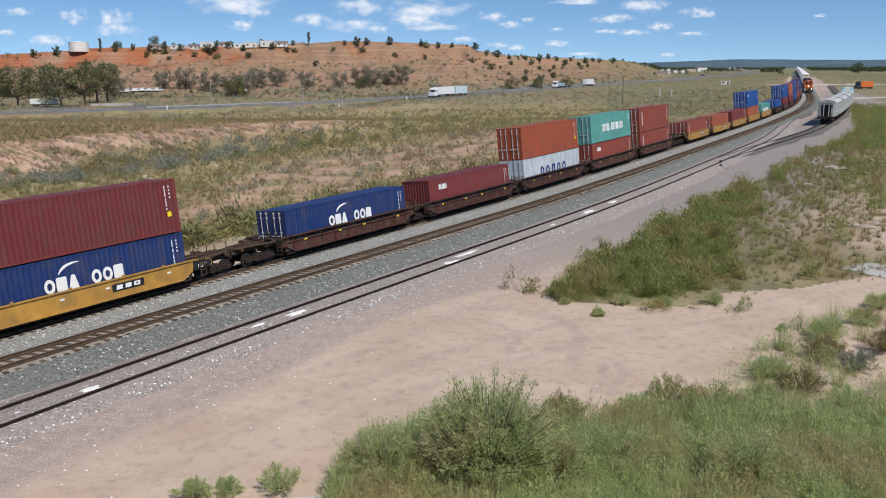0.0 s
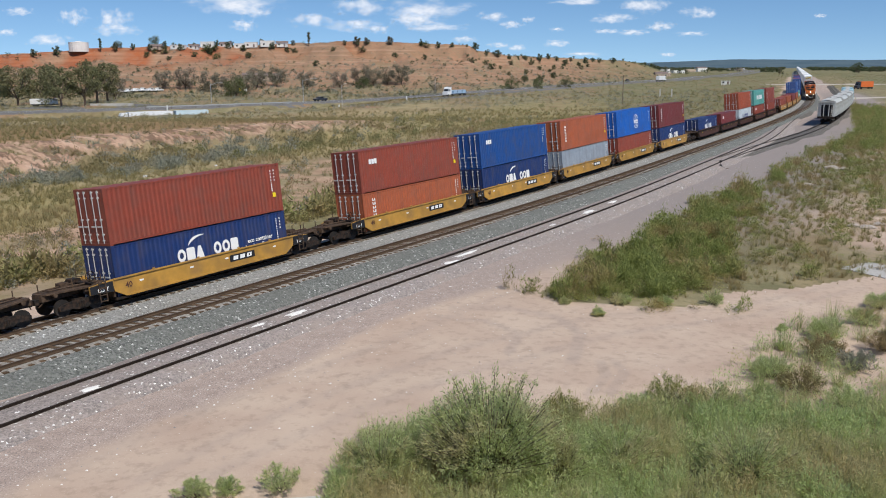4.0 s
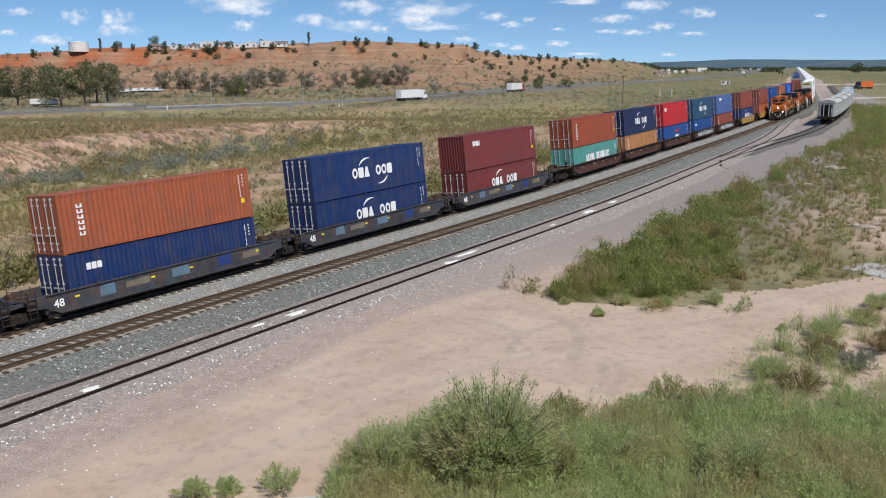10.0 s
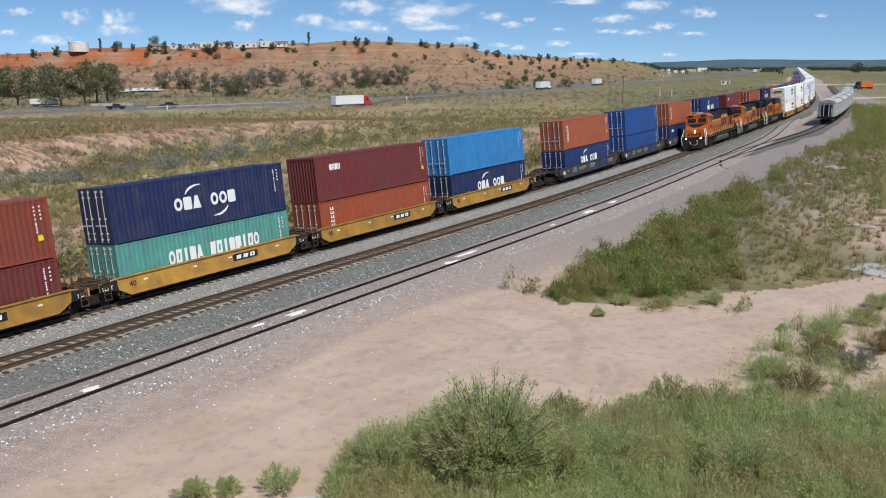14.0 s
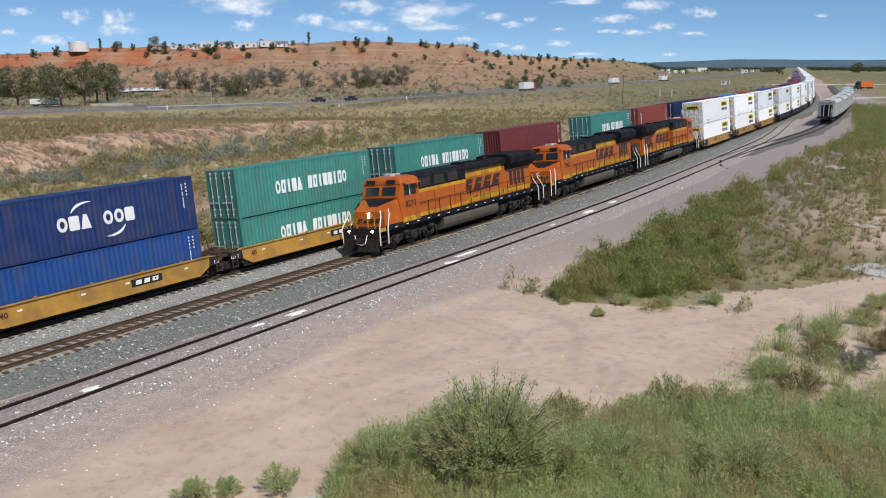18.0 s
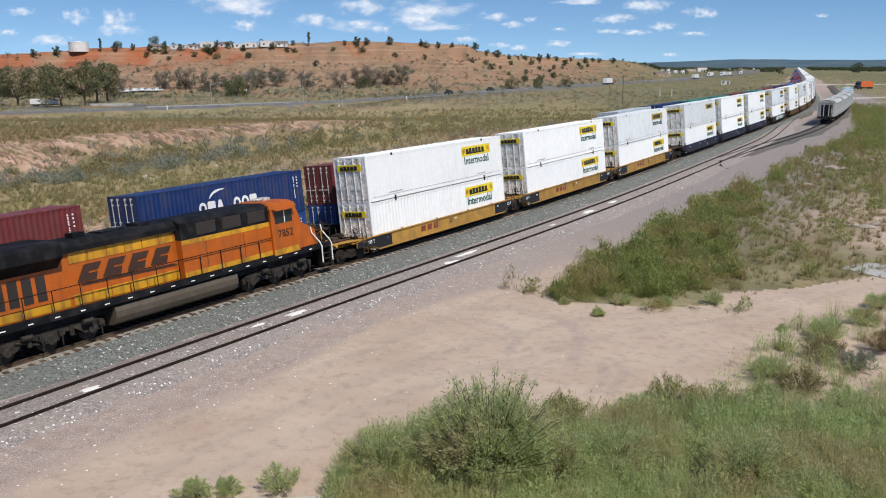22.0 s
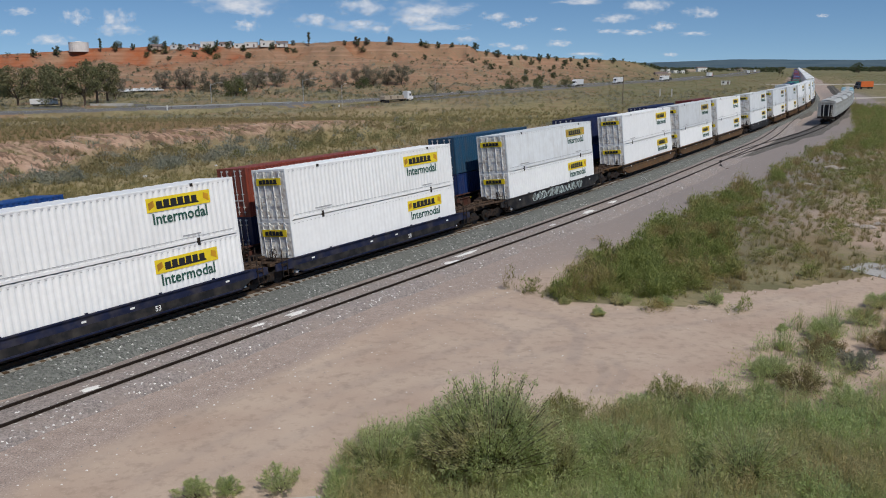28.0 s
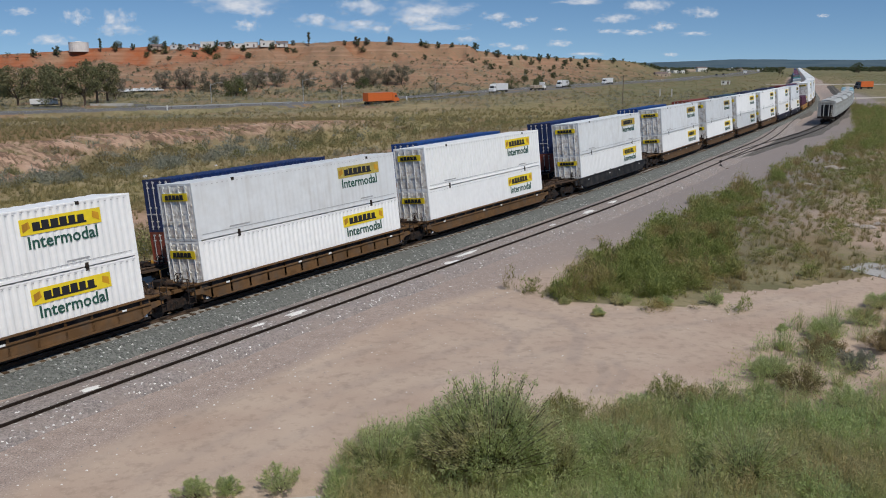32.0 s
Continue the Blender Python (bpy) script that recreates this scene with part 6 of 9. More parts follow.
    # handrails down the walkways
    for s in (-1, 1):
        y = s * 1.46
        hr = Form().line([(-6.25, y, 2.62), (9.5, y, 2.62)], 0.022, 5)
        for k in range(12):
            x = -5.3 + k * 1.32
            hr.rod((x, y, 1.6), (x, y, 2.62), 0.024, 5)
        part("handrail", hr, M_LOCOBLK, c, "dark walkway handrail")
    for tx in (-6.75, 6.75):
        t = part("truck", Form().box(-2.3, 2.3, -0.7, 0.7, 0.55, 0.95).box(-0.5, 0.5, -0.95, 0.95, 0.9, 1.1), M_GEAR, c, "six-wheel bogie")
        t.location = (tx, 0, 0)
        for ax in (-1.95, 0, 1.95):
            w = part("wheelset", once("lws", lambda: (lambda q: (wheelset(q, 0, 0.53), q)[1])(Form()).mesh("wheelset", M_WHEEL)), None, t)
            w.location = (ax, 0, 0)
        for s in (-1, 1):
            def loco_side():
                q = Form().prism([(-2.6, 0.5), (-2.3, 0.42), (-1.6, 0.42), (-1.2, 0.72), (-0.7, 0.72), (-0.35, 0.42), (0.35, 0.42), (0.7, 0.72), (1.2, 0.72), (1.6, 0.42), (2.3, 0.42), (2.6, 0.5), (2.6, 0.75), (2.2, 0.98), (-2.2, 0.98), (-2.6, 0.75)], -0.08, 0.08)
                for a in (-1.95, 0, 1.95):
                    q.disc(a, -0.16, 0.0, 0.53, 0.2, 12)
                for a in (-1.0, 0.95):
                    q.rod((a, -0.14, 0.5), (a, -0.14, 0.95), 0.10, 8)
                q.rod((-1.6, -0.14, 0.82), (-0.6, -0.14, 0.5), 0.05, 6)
                for a in (-2.35, -0.45, 0.45, 2.35):
                    q.box(a - 0.12, a + 0.12, -0.22, -0.05, 0.62, 0.86).rod((a, -0.2, 0.2), (a, -0.2, 0.7), 0.03, 5)
                for a in (-1.4, 1.4):
                    q.rod((a, -0.3, 0.95), (a + 0.5, -0.3, 0.95), 0.11, 8)
                return q.mesh("side_frame", M_GEAR)
            q = part("side_frame", once("lsf", loco_side), None, t)
            q.matrix_basis = pose(0, s * 1.05, 0, 0, 0, 0 if s < 0 else 180)
    for s in (-1, 1):
        nm = part("cab_number", words(number, 0.42, M_MARK, "cab_number"), None, cab, "dark cab number")
        nm.matrix_basis = pose(-7.3, s * 1.512, 2.72, 0, 0, 0 if s < 0 else 180)
    part("cab_band", skin(-8.2, -6.32, 1.50, 1.512, 1.62, 1.92), M_LOCOYEL, cab, "yellow lower band")
    return c

# ---------------------------------------------------------------- the trains
RUNS = []
_used = set()


def take(proto):
    """The first thing of a kind itself, and copies of it after that."""
    if proto not in _used:
        _used.add(proto)
        return proto
    return copy_thing(proto, Matrix())


def run(ob, train, s, length, up=0.0):
    RUNS.append((ob, train, s, length, up))


def where1(s, t):
    d = t - 6.0
    return s + 22.381 * d - 0.0095 * d * d


def where2(s, t):
    d = t - 23.0
    return s - (18.201 * d + 0.0235 * d * d)


# departing train on the far track: middle of the load at six seconds, style of the car, upper load, lower load
FIRST = [
    (461, "yellow", "", "brick"), (446, "yellow", "", "royal"), (430, "brown", "brick", "grey"), (415, "brown", "navy", "navy"), (400, "brown", "royal", "brick"),
    (380, "brown", "maroon", "brick"), (364.5, "brown", "royal:small", "royal"), (349, "brown", "orange", "maroon"), (334, "brown", "royal:small", "maroon"), (318.5, "brown", "", "royal"),
    (298.7, "yellow", "", "teal:china"), (283.4, "yellow", "royal:small", "orange"), (268.4, "yellow", "", "maroon"), (253.4, "yellow", "", "orange"), (238, "yellow", "", "brick:upright"),
    (216.6, "brown", "brick:upright", "brick:upright"), (201, "brown", "teal:china", "brick:plate"), (185.1, "brown", "rust", "silver:cosco"), (170, "brown", "", "maroon:plate"), (154.7, "brown", "", "deep:arcs"),
    (134.8, "yellow", "maroon:upright", "deep:arcs"), (118.9, "yellow", "blue:disc", "brick"), (103.5, "yellow", "orange:upright", "slate"), (88.0, "yellow", "royal:small", "deep:arcs"), (72.4, "yellow", "brick:small", "orange:upright"),
    (52.7, "yellow", "brick", "deep:arcseco"),
    (33.0, "brown_graffiti", "seaco:seaco", "brick:upright"), (17.7, "brown_graffiti", "teal_blue:arcs", "royal:small"), (2.5, "brown", "red:cai", "royal:wide"), (-12.9, "brown", "navy:arcs", "tan:upright"), (-27.9, "brown", "rust:upright", "teal:china"),
    (-48.6, "grey", "maroon:plate", "maroon:arcs"), (-66.5, "grey", "deep:arcs", "deep:arcs"), (-84.0, "grey", "orange:upright", "deep:small"), (-101.6, "grey", "royal", "royal"), (-119.2, "grey", "orange:upright", "deep:arcs"),
    (-140.0, "yellow", "sky", "navy:arcs"), (-155.2, "yellow", "maroon:plate", "rust:upright"), (-170.3, "yellow", "navy:arcs", "teal:china"), (-185.6, "yellow", "brick:upright", "maroon:upright"), (-200.8, "yellow", "green:china", "sky:small"),
    (-220.6, "yellow", "maroon", "maroon:small"), (-235.6, "yellow", "green:china", "maroon:upright"), (-250.7, "yellow", "green:china", "green:china"), (-265.9, "yellow", "deep:arcs", "royal"), (-281.0, "yellow", "silver:cosco", "silver:cosco"),
    (-300.2, "brown", "cream", "navy"), (-315.5, "brown", "silver:cosco", "navy"), (-330.9, "brown", "maroon:upright", "royal"), (-345.9, "brown", "deep:arcs", "royal"), (-361.2, "brown", "maroon", "navy:arcs"),
    (-380.7, "brown", "maroon", "maroon:upright"), (-402.5, "brown", "navy:arcs", "royal"), (-425.5, "brown", "navy", "royal"), (-448.4, "brown", "teal_blue", "deep:arcs"), (-470.4, "brown", "brick:upright", "navy:arcs"),
    (-494.1, "yellow", "royal", "brick"), (-518.9, "yellow", "deep", "brick"), (-541.0, "yellow", "royal", "brick"), (-563.4, "yellow", "deep:floor", "brick"), (-586, "yellow", "navy", "royal"), (-608, "yellow", "orange", "maroon"),
]


def unpack(load, H):
    paint, _, mark = load.partition(":")
    return container(paint, H, mark, paint not in ("maroon",) or mark in ("upright", "arcs"))


for i, (s, style, upper, lower) in enumerate(FIRST):
    ahead = FIRST[i - 1][0] - s if i else 15.4
    behind = s - FIRST[i + 1][0] if i + 1 < len(FIRST) else 15.4
    well = 14.6 if style == "grey" else 12.3
    car = take(well_car(style, well, round(behind * 2) / 4, round(ahead * 2) / 4, behind > 18.4, ahead > 18.4))
    run(car, 1, s, 12.2)
    # five cars near the rear carry standard boxes, lower than the rest
    low = -365 < s < -295
    base = 2.28 if low else 2.59
    run(take(unpack(lower, base)), 1, s, 12.2, 0.36)
    if upper:
        run(take(unpack(upper, 2.59 if low else 2.90)), 1, s, 12.2, 0.37 + base)

# arriving train on the middle track: middle of the load at twenty-three seconds
SECOND = [(7.1, "yellow", "white", "white"), (26.9, "yellow", "white", "white"), (46.8, "yellow", "dull", "white"),
          (70.3, "navy", "dull", "white"), (90.1, "navy", "white", "white"), (110.0, "navy", "white", "white"),
          (133.8, "graffiti", "dull", "white"), (158.0, "tan", "white", "white"), (177.7, "tan", "dull", "white"), (197.2, "tan", "white", "white"),
          (221.2, "black", "dull", "white"), (244.7, "tan", "dull", "white"), (265.0, "tan", "dull", "white"), (284.5, "tan", "white", "dull"), (305.0, "tan", "white", "white"),
          (325, "navy", "white", "white"), (345, "navy", "dull", "white"), (366, "yellow", "", "plum")]
s = 386.0
for i in range(42):
    SECOND.append((s, ("tan", "navy", "yellow")[(i // 3) % 3], ("white", "dull", "white", "white", "dull")[i % 5], ("white", "white", "dull")[i % 3]))
    s += 19.8 if (i + 1) % 3 else 23.6
for i, (s, style, upper, lower) in enumerate(SECOND):
    ahead = SECOND[i + 1][0] - s if i + 1 < len(SECOND) else 19.8
    behind = s - SECOND[i - 1][0] if i else 23.0
    far = i > 19
    run(take(well_car(style, 16.3, round(behind * 2) / 4, round(ahead * 2) / 4, behind > 21.0, ahead > 21.0)), 2, s, 16.2)
    if lower == "plum":
        run(take(container("plum", 2.9, "", True)), 2, s, 16.2, 0.36)
        continue
    run(take(domestic(lower, i % 4 == 1, True, far)), 2, s, 16.2, 0.36)
    run(take(domestic(upper, i == 0 or (i % 3 != 1 and upper == "dull"), i != 3, far)), 2, s, 16.2, 3.26)


# three locomotives lead it; the last one faces back
for number, at, back, tanks in (("8270", -62.0, False, False), ("7345", -39.0, False, False), ("7852", -15.8, True, True)):
    RUNS.append((locomotive(number, tanks, number == "8270", 1 if back else -1), 3 if back else 2, at, 15.0, 0.0))

# ---------------------------------------------------------------- leaves and plants
def leaf_dome(n, seed, w=0.05, l=0.22, up=0.6, flat=1.0, stalk=False):
    """n small leaf blades filling a dome about one metre across and high."""
    rng = np.random.default_rng(seed)
    a = rng.uniform(0, math.tau, n)
    h = rng.uniform(0.02, 1.0, n) ** 0.8
    lump = 0.75 + 0.25 * np.sin(a * 3 + seed) * np.sin(h * 7 + seed)
    r = 0.5 * np.sqrt(np.maximum(0.02, 1 - (h * 0.92) ** 2)) * np.sqrt(rng.uniform(0.15, 1, n)) * lump
    c = np.stack([r * np.cos(a), r * np.sin(a), h * flat * lump], -1)
    d = np.stack([np.cos(a) * (1 - up), np.sin(a) * (1 - up), np.full(n, up * 0.7)], -1) + rng.normal(0, 0.35, (n, 3))
    d /= np.linalg.norm(d, axis=1)[:, None]
    s = np.cross(d, rng.normal(size=(n, 3)) * 0.6 + np.array([0, 0, 1.0]))
    s /= np.linalg.norm(s, axis=1)[:, None]
    ll = l * rng.uniform(0.5, 1.3, n)[:, None]
    ww = w * rng.uniform(0.6, 1.3, n)[:, None]
    v = np.stack([c - s * ww / 2, c + s * ww / 2, c + d * ll], 1).reshape(-1, 3)
    v[:, 2] = np.maximum(v[:, 2], 0.0)
    return v, np.arange(n * 3).reshape(-1, 3)


def blades(n, seed, w=0.03, spread=0.35):
    """A tuft of upright grass blades, one metre high."""
    rng = np.random.default_rng(seed)
    a = rng.uniform(0, math.tau, n)
    b = np.stack([np.cos(a) * rng.uniform(0, 0.25, n), np.sin(a) * rng.uniform(0, 0.25, n), np.zeros(n)], -1)
    lean = rng.uniform(0.05, spread, n)
    t = b + np.stack([np.cos(a) * lean, np.sin(a) * lean, rng.uniform(0.5, 1.0, n)], -1)
    s = np.stack([-np.sin(a), np.cos(a), np.zeros(n)], -1) * w
    v = np.stack([b - s, b + s, t], 1).reshape(-1, 3)
    return v, np.arange(n * 3).reshape(-1, 3)


def plant_out(name, label, category, pieces, xy, sizes, material, tall=None, sink=0.03, smooth=False):
    xy = np.asarray(xy, float)
    z = land(xy[:, 0], xy[:, 1]) - sink
    rng = np.random.default_rng(len(xy))
    v, f = scatter(pieces, np.column_stack([xy, z]), rng.uniform(0, math.tau, len(xy)), sizes, tall)
    return tagged(new(name, cloud_mesh(name, v, f, material, smooth)), label, category, kind="stuff")


_rng = np.random.default_rng(41)


def sown(n, x0, x1, y0, y1):
    return np.column_stack([_rng.uniform(x0, x1, n), _rng.uniform(y0, y1, n)])


# weeds beyond the dirt track: a dense green belt along the yard, thinner and tan with bare patches inside
p = sown(60000, 3, 125, 45, 250)
edge = inside(WEEDS_FAR, p[:, 0], p[:, 1])
patchy = rough(p[:, 0], p[:, 1], 15, 21.0, 4)
side, _ = track_side(p[:, 0], p[:, 1])
ragged = inside(BELT, p[:, 0], p[:, 1]) + 2.6 * rough(p[:, 0], p[:, 1], 5, 61.0, 3)
belt = np.maximum(ease(-1.2, 2.4, ragged), 0.9 * ease(-1.0, 1.5, inside(THICKET, p[:, 0], p[:, 1])))
keep = (edge > 0.1) & (side < -7.5) & (_rng.uniform(size=len(p)) < np.maximum(0.7 * belt, 0.25 + 0.75 * ease(-0.30, 0.05, patchy)))
keep &= _rng.uniform(size=len(p)) < np.interp(p[:, 1], [45, 90, 250], [1.0, 0.9, 0.45])
p, belt = p[keep], belt[keep]
more = np.concatenate([sown(30000, 3, 36, 43, 92), sown(9000, 30, 112, 86, 240)])
ragged = inside(BELT, more[:, 0], more[:, 1]) + 2.6 * rough(more[:, 0], more[:, 1], 5, 61.0, 3)
more = more[(np.maximum(ragged * _rng.uniform(0.1, 1.0, len(more)) - 0.35, inside(THICKET, more[:, 0], more[:, 1])) > -0.2) & (_rng.uniform(size=len(more)) < np.interp(more[:, 1], [43, 70, 168], [0.8, 0.7, 0.6]))]
p = np.concatenate([p, more])
belt = np.concatenate([belt, np.ones(len(more))])
kinds = [leaf_dome(96, k, 0.035, 0.19, 0.82) for k in range(5)]
big = _rng.uniform(0.5, 1.15, len(p)) * (1 + 0.35 * belt) * np.interp(p[:, 1], [45, 120, 250], [0.9, 1.15, 1.5])
heap = rough(p[:, 0], p[:, 1], 3.4, 27.0, 2)
tall = _rng.uniform(0.45, 0.9, len(p)) * np.clip(0.85 + 1.1 * heap, 0.3, 1.7) * (0.65 + 0.5 * belt)
thick = _rng.uniform(size=len(p)) < 0.45 + 0.55 * ease(-0.35, 0.05, heap)
p, belt, big, tall, heap = p[thick], belt[thick], big[thick], tall[thick], heap[thick]
lush = _rng.uniform(size=len(p)) < 0.34 + (0.46 + 0.2 * ease(-0.3, 0.2, heap)) * belt * ease(4.5, 9.5, p[:, 0] - 0.3 * (p[:, 1] - 46)) + 0.25 * ease(28, 46, p[:, 0]) * (1 - belt)
plant_out("weed_thicket", "dense green weeds along the edge of the yard", "weeds", kinds, p[lush], big[lush], L_WEED, tall[lush])
q = np.concatenate([sown(900, 3, 78, 43, 168), sown(2200, 5, 120, 46, 230)])
inb = np.maximum(inside(BELT, q[:, 0], q[:, 1]), inside(THICKET, q[:, 0], q[:, 1]))
keep = (inside(WEEDS_FAR, q[:, 0], q[:, 1]) > 0.3) & ((inb > -0.3) | (_rng.uniform(size=len(q)) < 0.45))
q = q[keep]
mound = [leaf_dome(460, 120 + k, 0.022, 0.12, 0.7, 0.75) for k in range(4)]
cut = _rng.uniform(size=len(q)) < 0.55
plant_out("weed_mounds", "rounded green weed mounds beside the yard", "weeds", mound, q[cut], _rng.uniform(1.3, 2.6, cut.sum()), L_WEED, _rng.uniform(0.55, 0.8, cut.sum()))
plant_out("brown_weed_mounds", "rounded weed mounds gone yellow-brown", "weeds", mound, q[~cut], _rng.uniform(1.2, 2.3, (~cut).sum()), L_YELLOWING, _rng.uniform(0.5, 0.75, (~cut).sum()))
plant_out("dry_weeds", "yellowing weeds on bare tan soil", "weeds", kinds, p[~lush], big[~lush], L_YELLOWING, tall[~lush])
q = sown(2600, 2, 60, 43, 110)
e = inside(WEEDS_FAR, q[:, 0], q[:, 1])
q = q[(e > -0.8) & (e < 4)]
h = sown(9000, 8, 75, 46, 150)
h = h[(inside(WEEDS_FAR, h[:, 0], h[:, 1]) > 0.3) & (inside(BELT, h[:, 0], h[:, 1]) < 0.5)]
plant_out("grass_haze", "thin pale green grass over tan soil", "grass", [blades(40, 20 + k, 0.012, 0.6) for k in range(3)], h, _rng.uniform(0.4, 0.85, len(h)), L_YELLOWING)
plant_out("dry_tufts", "pale dry grass tufts at the edge of the weeds", "grass", [blades(26, k, 0.016) for k in range(3)], q, _rng.uniform(0.2, 0.45, len(q)), L_DRY)

# weeds on the near bank
p = np.concatenate([sown(9000, -5, 40, 21, 62), sown(1700, -4, 26, 22, 30.5)])
edge = inside(WEEDS_NEAR, p[:, 0], p[:, 1])
patchy = rough(p[:, 0], p[:, 1], 8, 23.0, 3)
keep = (edge > 0.1) & (_rng.uniform(size=len(p)) < ease(-0.5, 0.15, patchy + 0.65 * ease(36, 27, p[:, 1]))) & (_rng.uniform(size=len(p)) < np.interp(p[:, 1], [29, 32], [1.0, 0.4]))
p = p[keep]
kinds = [leaf_dome(120, 30 + k, 0.026, 0.14, 0.7) for k in range(5)]
plant_out("bank_weeds", "dense green weeds and grasses on the near bank", "weeds", kinds, p, _rng.uniform(0.6, 1.3, len(p)), L_BANK, _rng.uniform(0.7, 1.15, len(p)))
q = p[_rng.uniform(size=len(p)) < 0.35]
plant_out("bank_grass", "tall thin grass stalks among the weeds", "grass", [blades(34, 50 + k, 0.009, 0.5) for k in range(3)], q, _rng.uniform(0.7, 1.5, len(q)), L_HAY)


# pale stones and litter specks on the gravel and the dirt
p = np.concatenate([sown(9000, -16, 26, 24, 62), sown(16000, -16, 60, 30, 110)])
side, _ = track_side(p[:, 0], p[:, 1])
keep = (side < -7.2) & (side > -24) & (_rng.uniform(size=len(p)) < 0.12 + 0.88 * ease(-13, -7.5, side)) & (inside(WEEDS_NEAR, p[:, 0], p[:, 1]) < 0.5) & (inside(BELT, p[:, 0], p[:, 1]) < 0)
p = p[keep]
pebble = (np.array([(0.5, 0, 0.1), (-0.4, 0.35, 0.08), (-0.3, -0.4, 0.1), (0.05, 0.02, 0.42), (0.3, 0.35, 0.0), (0.25, -0.4, 0.0)]), np.array([(0, 4, 3), (4, 1, 3), (1, 2, 3), (2, 5, 3), (5, 0, 3)]))
for k, (nm, lab, mat) in enumerate((("pale_stones", "scattered pale stones on the gravel", M_PEBBLE), ("grey_stones", "scattered grey stones on the dirt", M_PEBBLEDARK))):
    w = (np.arange(len(p)) % 3 > 0) == (k == 0)
    plant_out(nm, lab, "stones", [pebble], p[w], 0.035 + 0.075 * _rng.uniform(0, 1, w.sum()) ** 4, mat, sink=0.005)


def shrub(name, x, y, wide, high, seed, n, material, label, group=""):
    """A single bush: woody stems from one root and leaf sprays along them."""
    rng = np.random.default_rng(seed)
    b = tagged(new(name), label, "bush", group)
    b.location = (x, y, float(land(x, y)) - 0.05)
    st = Form()
    tips = []
    for k in range(max(6, n // 90)):
        a = rng.uniform(0, math.tau)
        rr = wide * math.sqrt(rng.uniform(0.02, 1)) * 0.5
        hh = high * (1 - 0.5 * (2 * rr / wide) ** 2.6) * rng.uniform(0.62, 1.02)
        if k % 9 == 0:
            hh *= 1.16
        mid = (0.45 * rr * math.cos(a), 0.45 * rr * math.sin(a), hh * 0.5)
        top = (rr * math.cos(a), rr * math.sin(a), hh)
        st.rod((0.05 * math.cos(a), 0.05 * math.sin(a), 0), mid, 0.018 * high / 2, 4).rod(mid, top, 0.008 * high / 2, 3)
        tips.append((mid, top))
    part("woody_base", st, M_BARK, b)
    t = rng.integers(0, len(tips), n)
    u = (rng.uniform(0, 1, n) ** 0.5 * 1.06)[:, None]
    m0 = np.array([tips[i][0] for i in t])
    m1 = np.array([tips[i][1] for i in t])
    c = m0 * 0.6 + (m1 - m0 * 0.6) * u + rng.normal(0, 0.045 * wide / 2 + 0.05, (n, 3)) * (1.35 - 0.85 * u)
    d = (m1 - m0) / np.linalg.norm(m1 - m0, axis=1)[:, None] * 0.8 + rng.normal(0, 0.5, (n, 3))
    d /= np.linalg.norm(d, axis=1)[:, None]
    s = np.cross(d, rng.normal(size=(n, 3)) * 0.6 + np.array([0, 0, 1.0]))
    s /= np.linalg.norm(s, axis=1)[:, None]
    ll = 0.095 * rng.uniform(0.6, 1.5, n)[:, None] * (0.6 + 0.2 * high)
    ww = 0.016 * rng.uniform(0.7, 1.3, n)[:, None] * (0.6 + 0.2 * high)
    v = np.stack([c - s * ww, c + d * ll * 0.5, c + s * ww, c + d * ll], 1).reshape(-1, 3)
    v[:, 2] = np.maximum(v[:, 2], 0.02)
    f = np.arange(n * 4).reshape(-1, 4)[:, [0, 2, 3, 1]]
    f = np.concatenate([np.arange(n * 4).reshape(-1, 4)[:, [0, 2, 3]], np.arange(n * 4).reshape(-1, 4)[:, [0, 1, 3]]])
    part("foliage", cloud_mesh("foliage", v, f, material), None, b)
    return b


shrub("bush", 1.45, 25.4, 4.8, 3.05, 3, 28000, L_BUSH, "tall feathery grey-green bush on the near bank", "near bushes")
shrub("bush", 3.5, 25.0, 2.6, 1.8, 5, 9000, L_BUSH, "feathery grey-green bush beside a taller one", "near bushes")
shrub("bush", -2.0, 25.2, 2.6, 1.7, 4, 9000, L_BUSH, "low spreading green bush on the near bank", "near bushes")
shrub("bush", 5.6, 26.0, 3.0, 1.5, 6, 8000, L_BUSH, "low spreading green bush on the near bank", "near bushes")
shrub("bush", 9.4, 25.0, 3.4, 1.7, 9, 9000, L_BUSH, "broad dense green bush on the near bank", "near bushes")
shrub("bush", 8.6, 31.2, 2.0, 1.1, 7, 4000, L_WEED, "rounded green bush at the edge of the dirt track", "near bushes")
shrub("bush", 4.4, 29.6, 1.8, 1.1, 8, 4000, L_WEED, "rounded green bush at the edge of the dirt track", "near bushes")
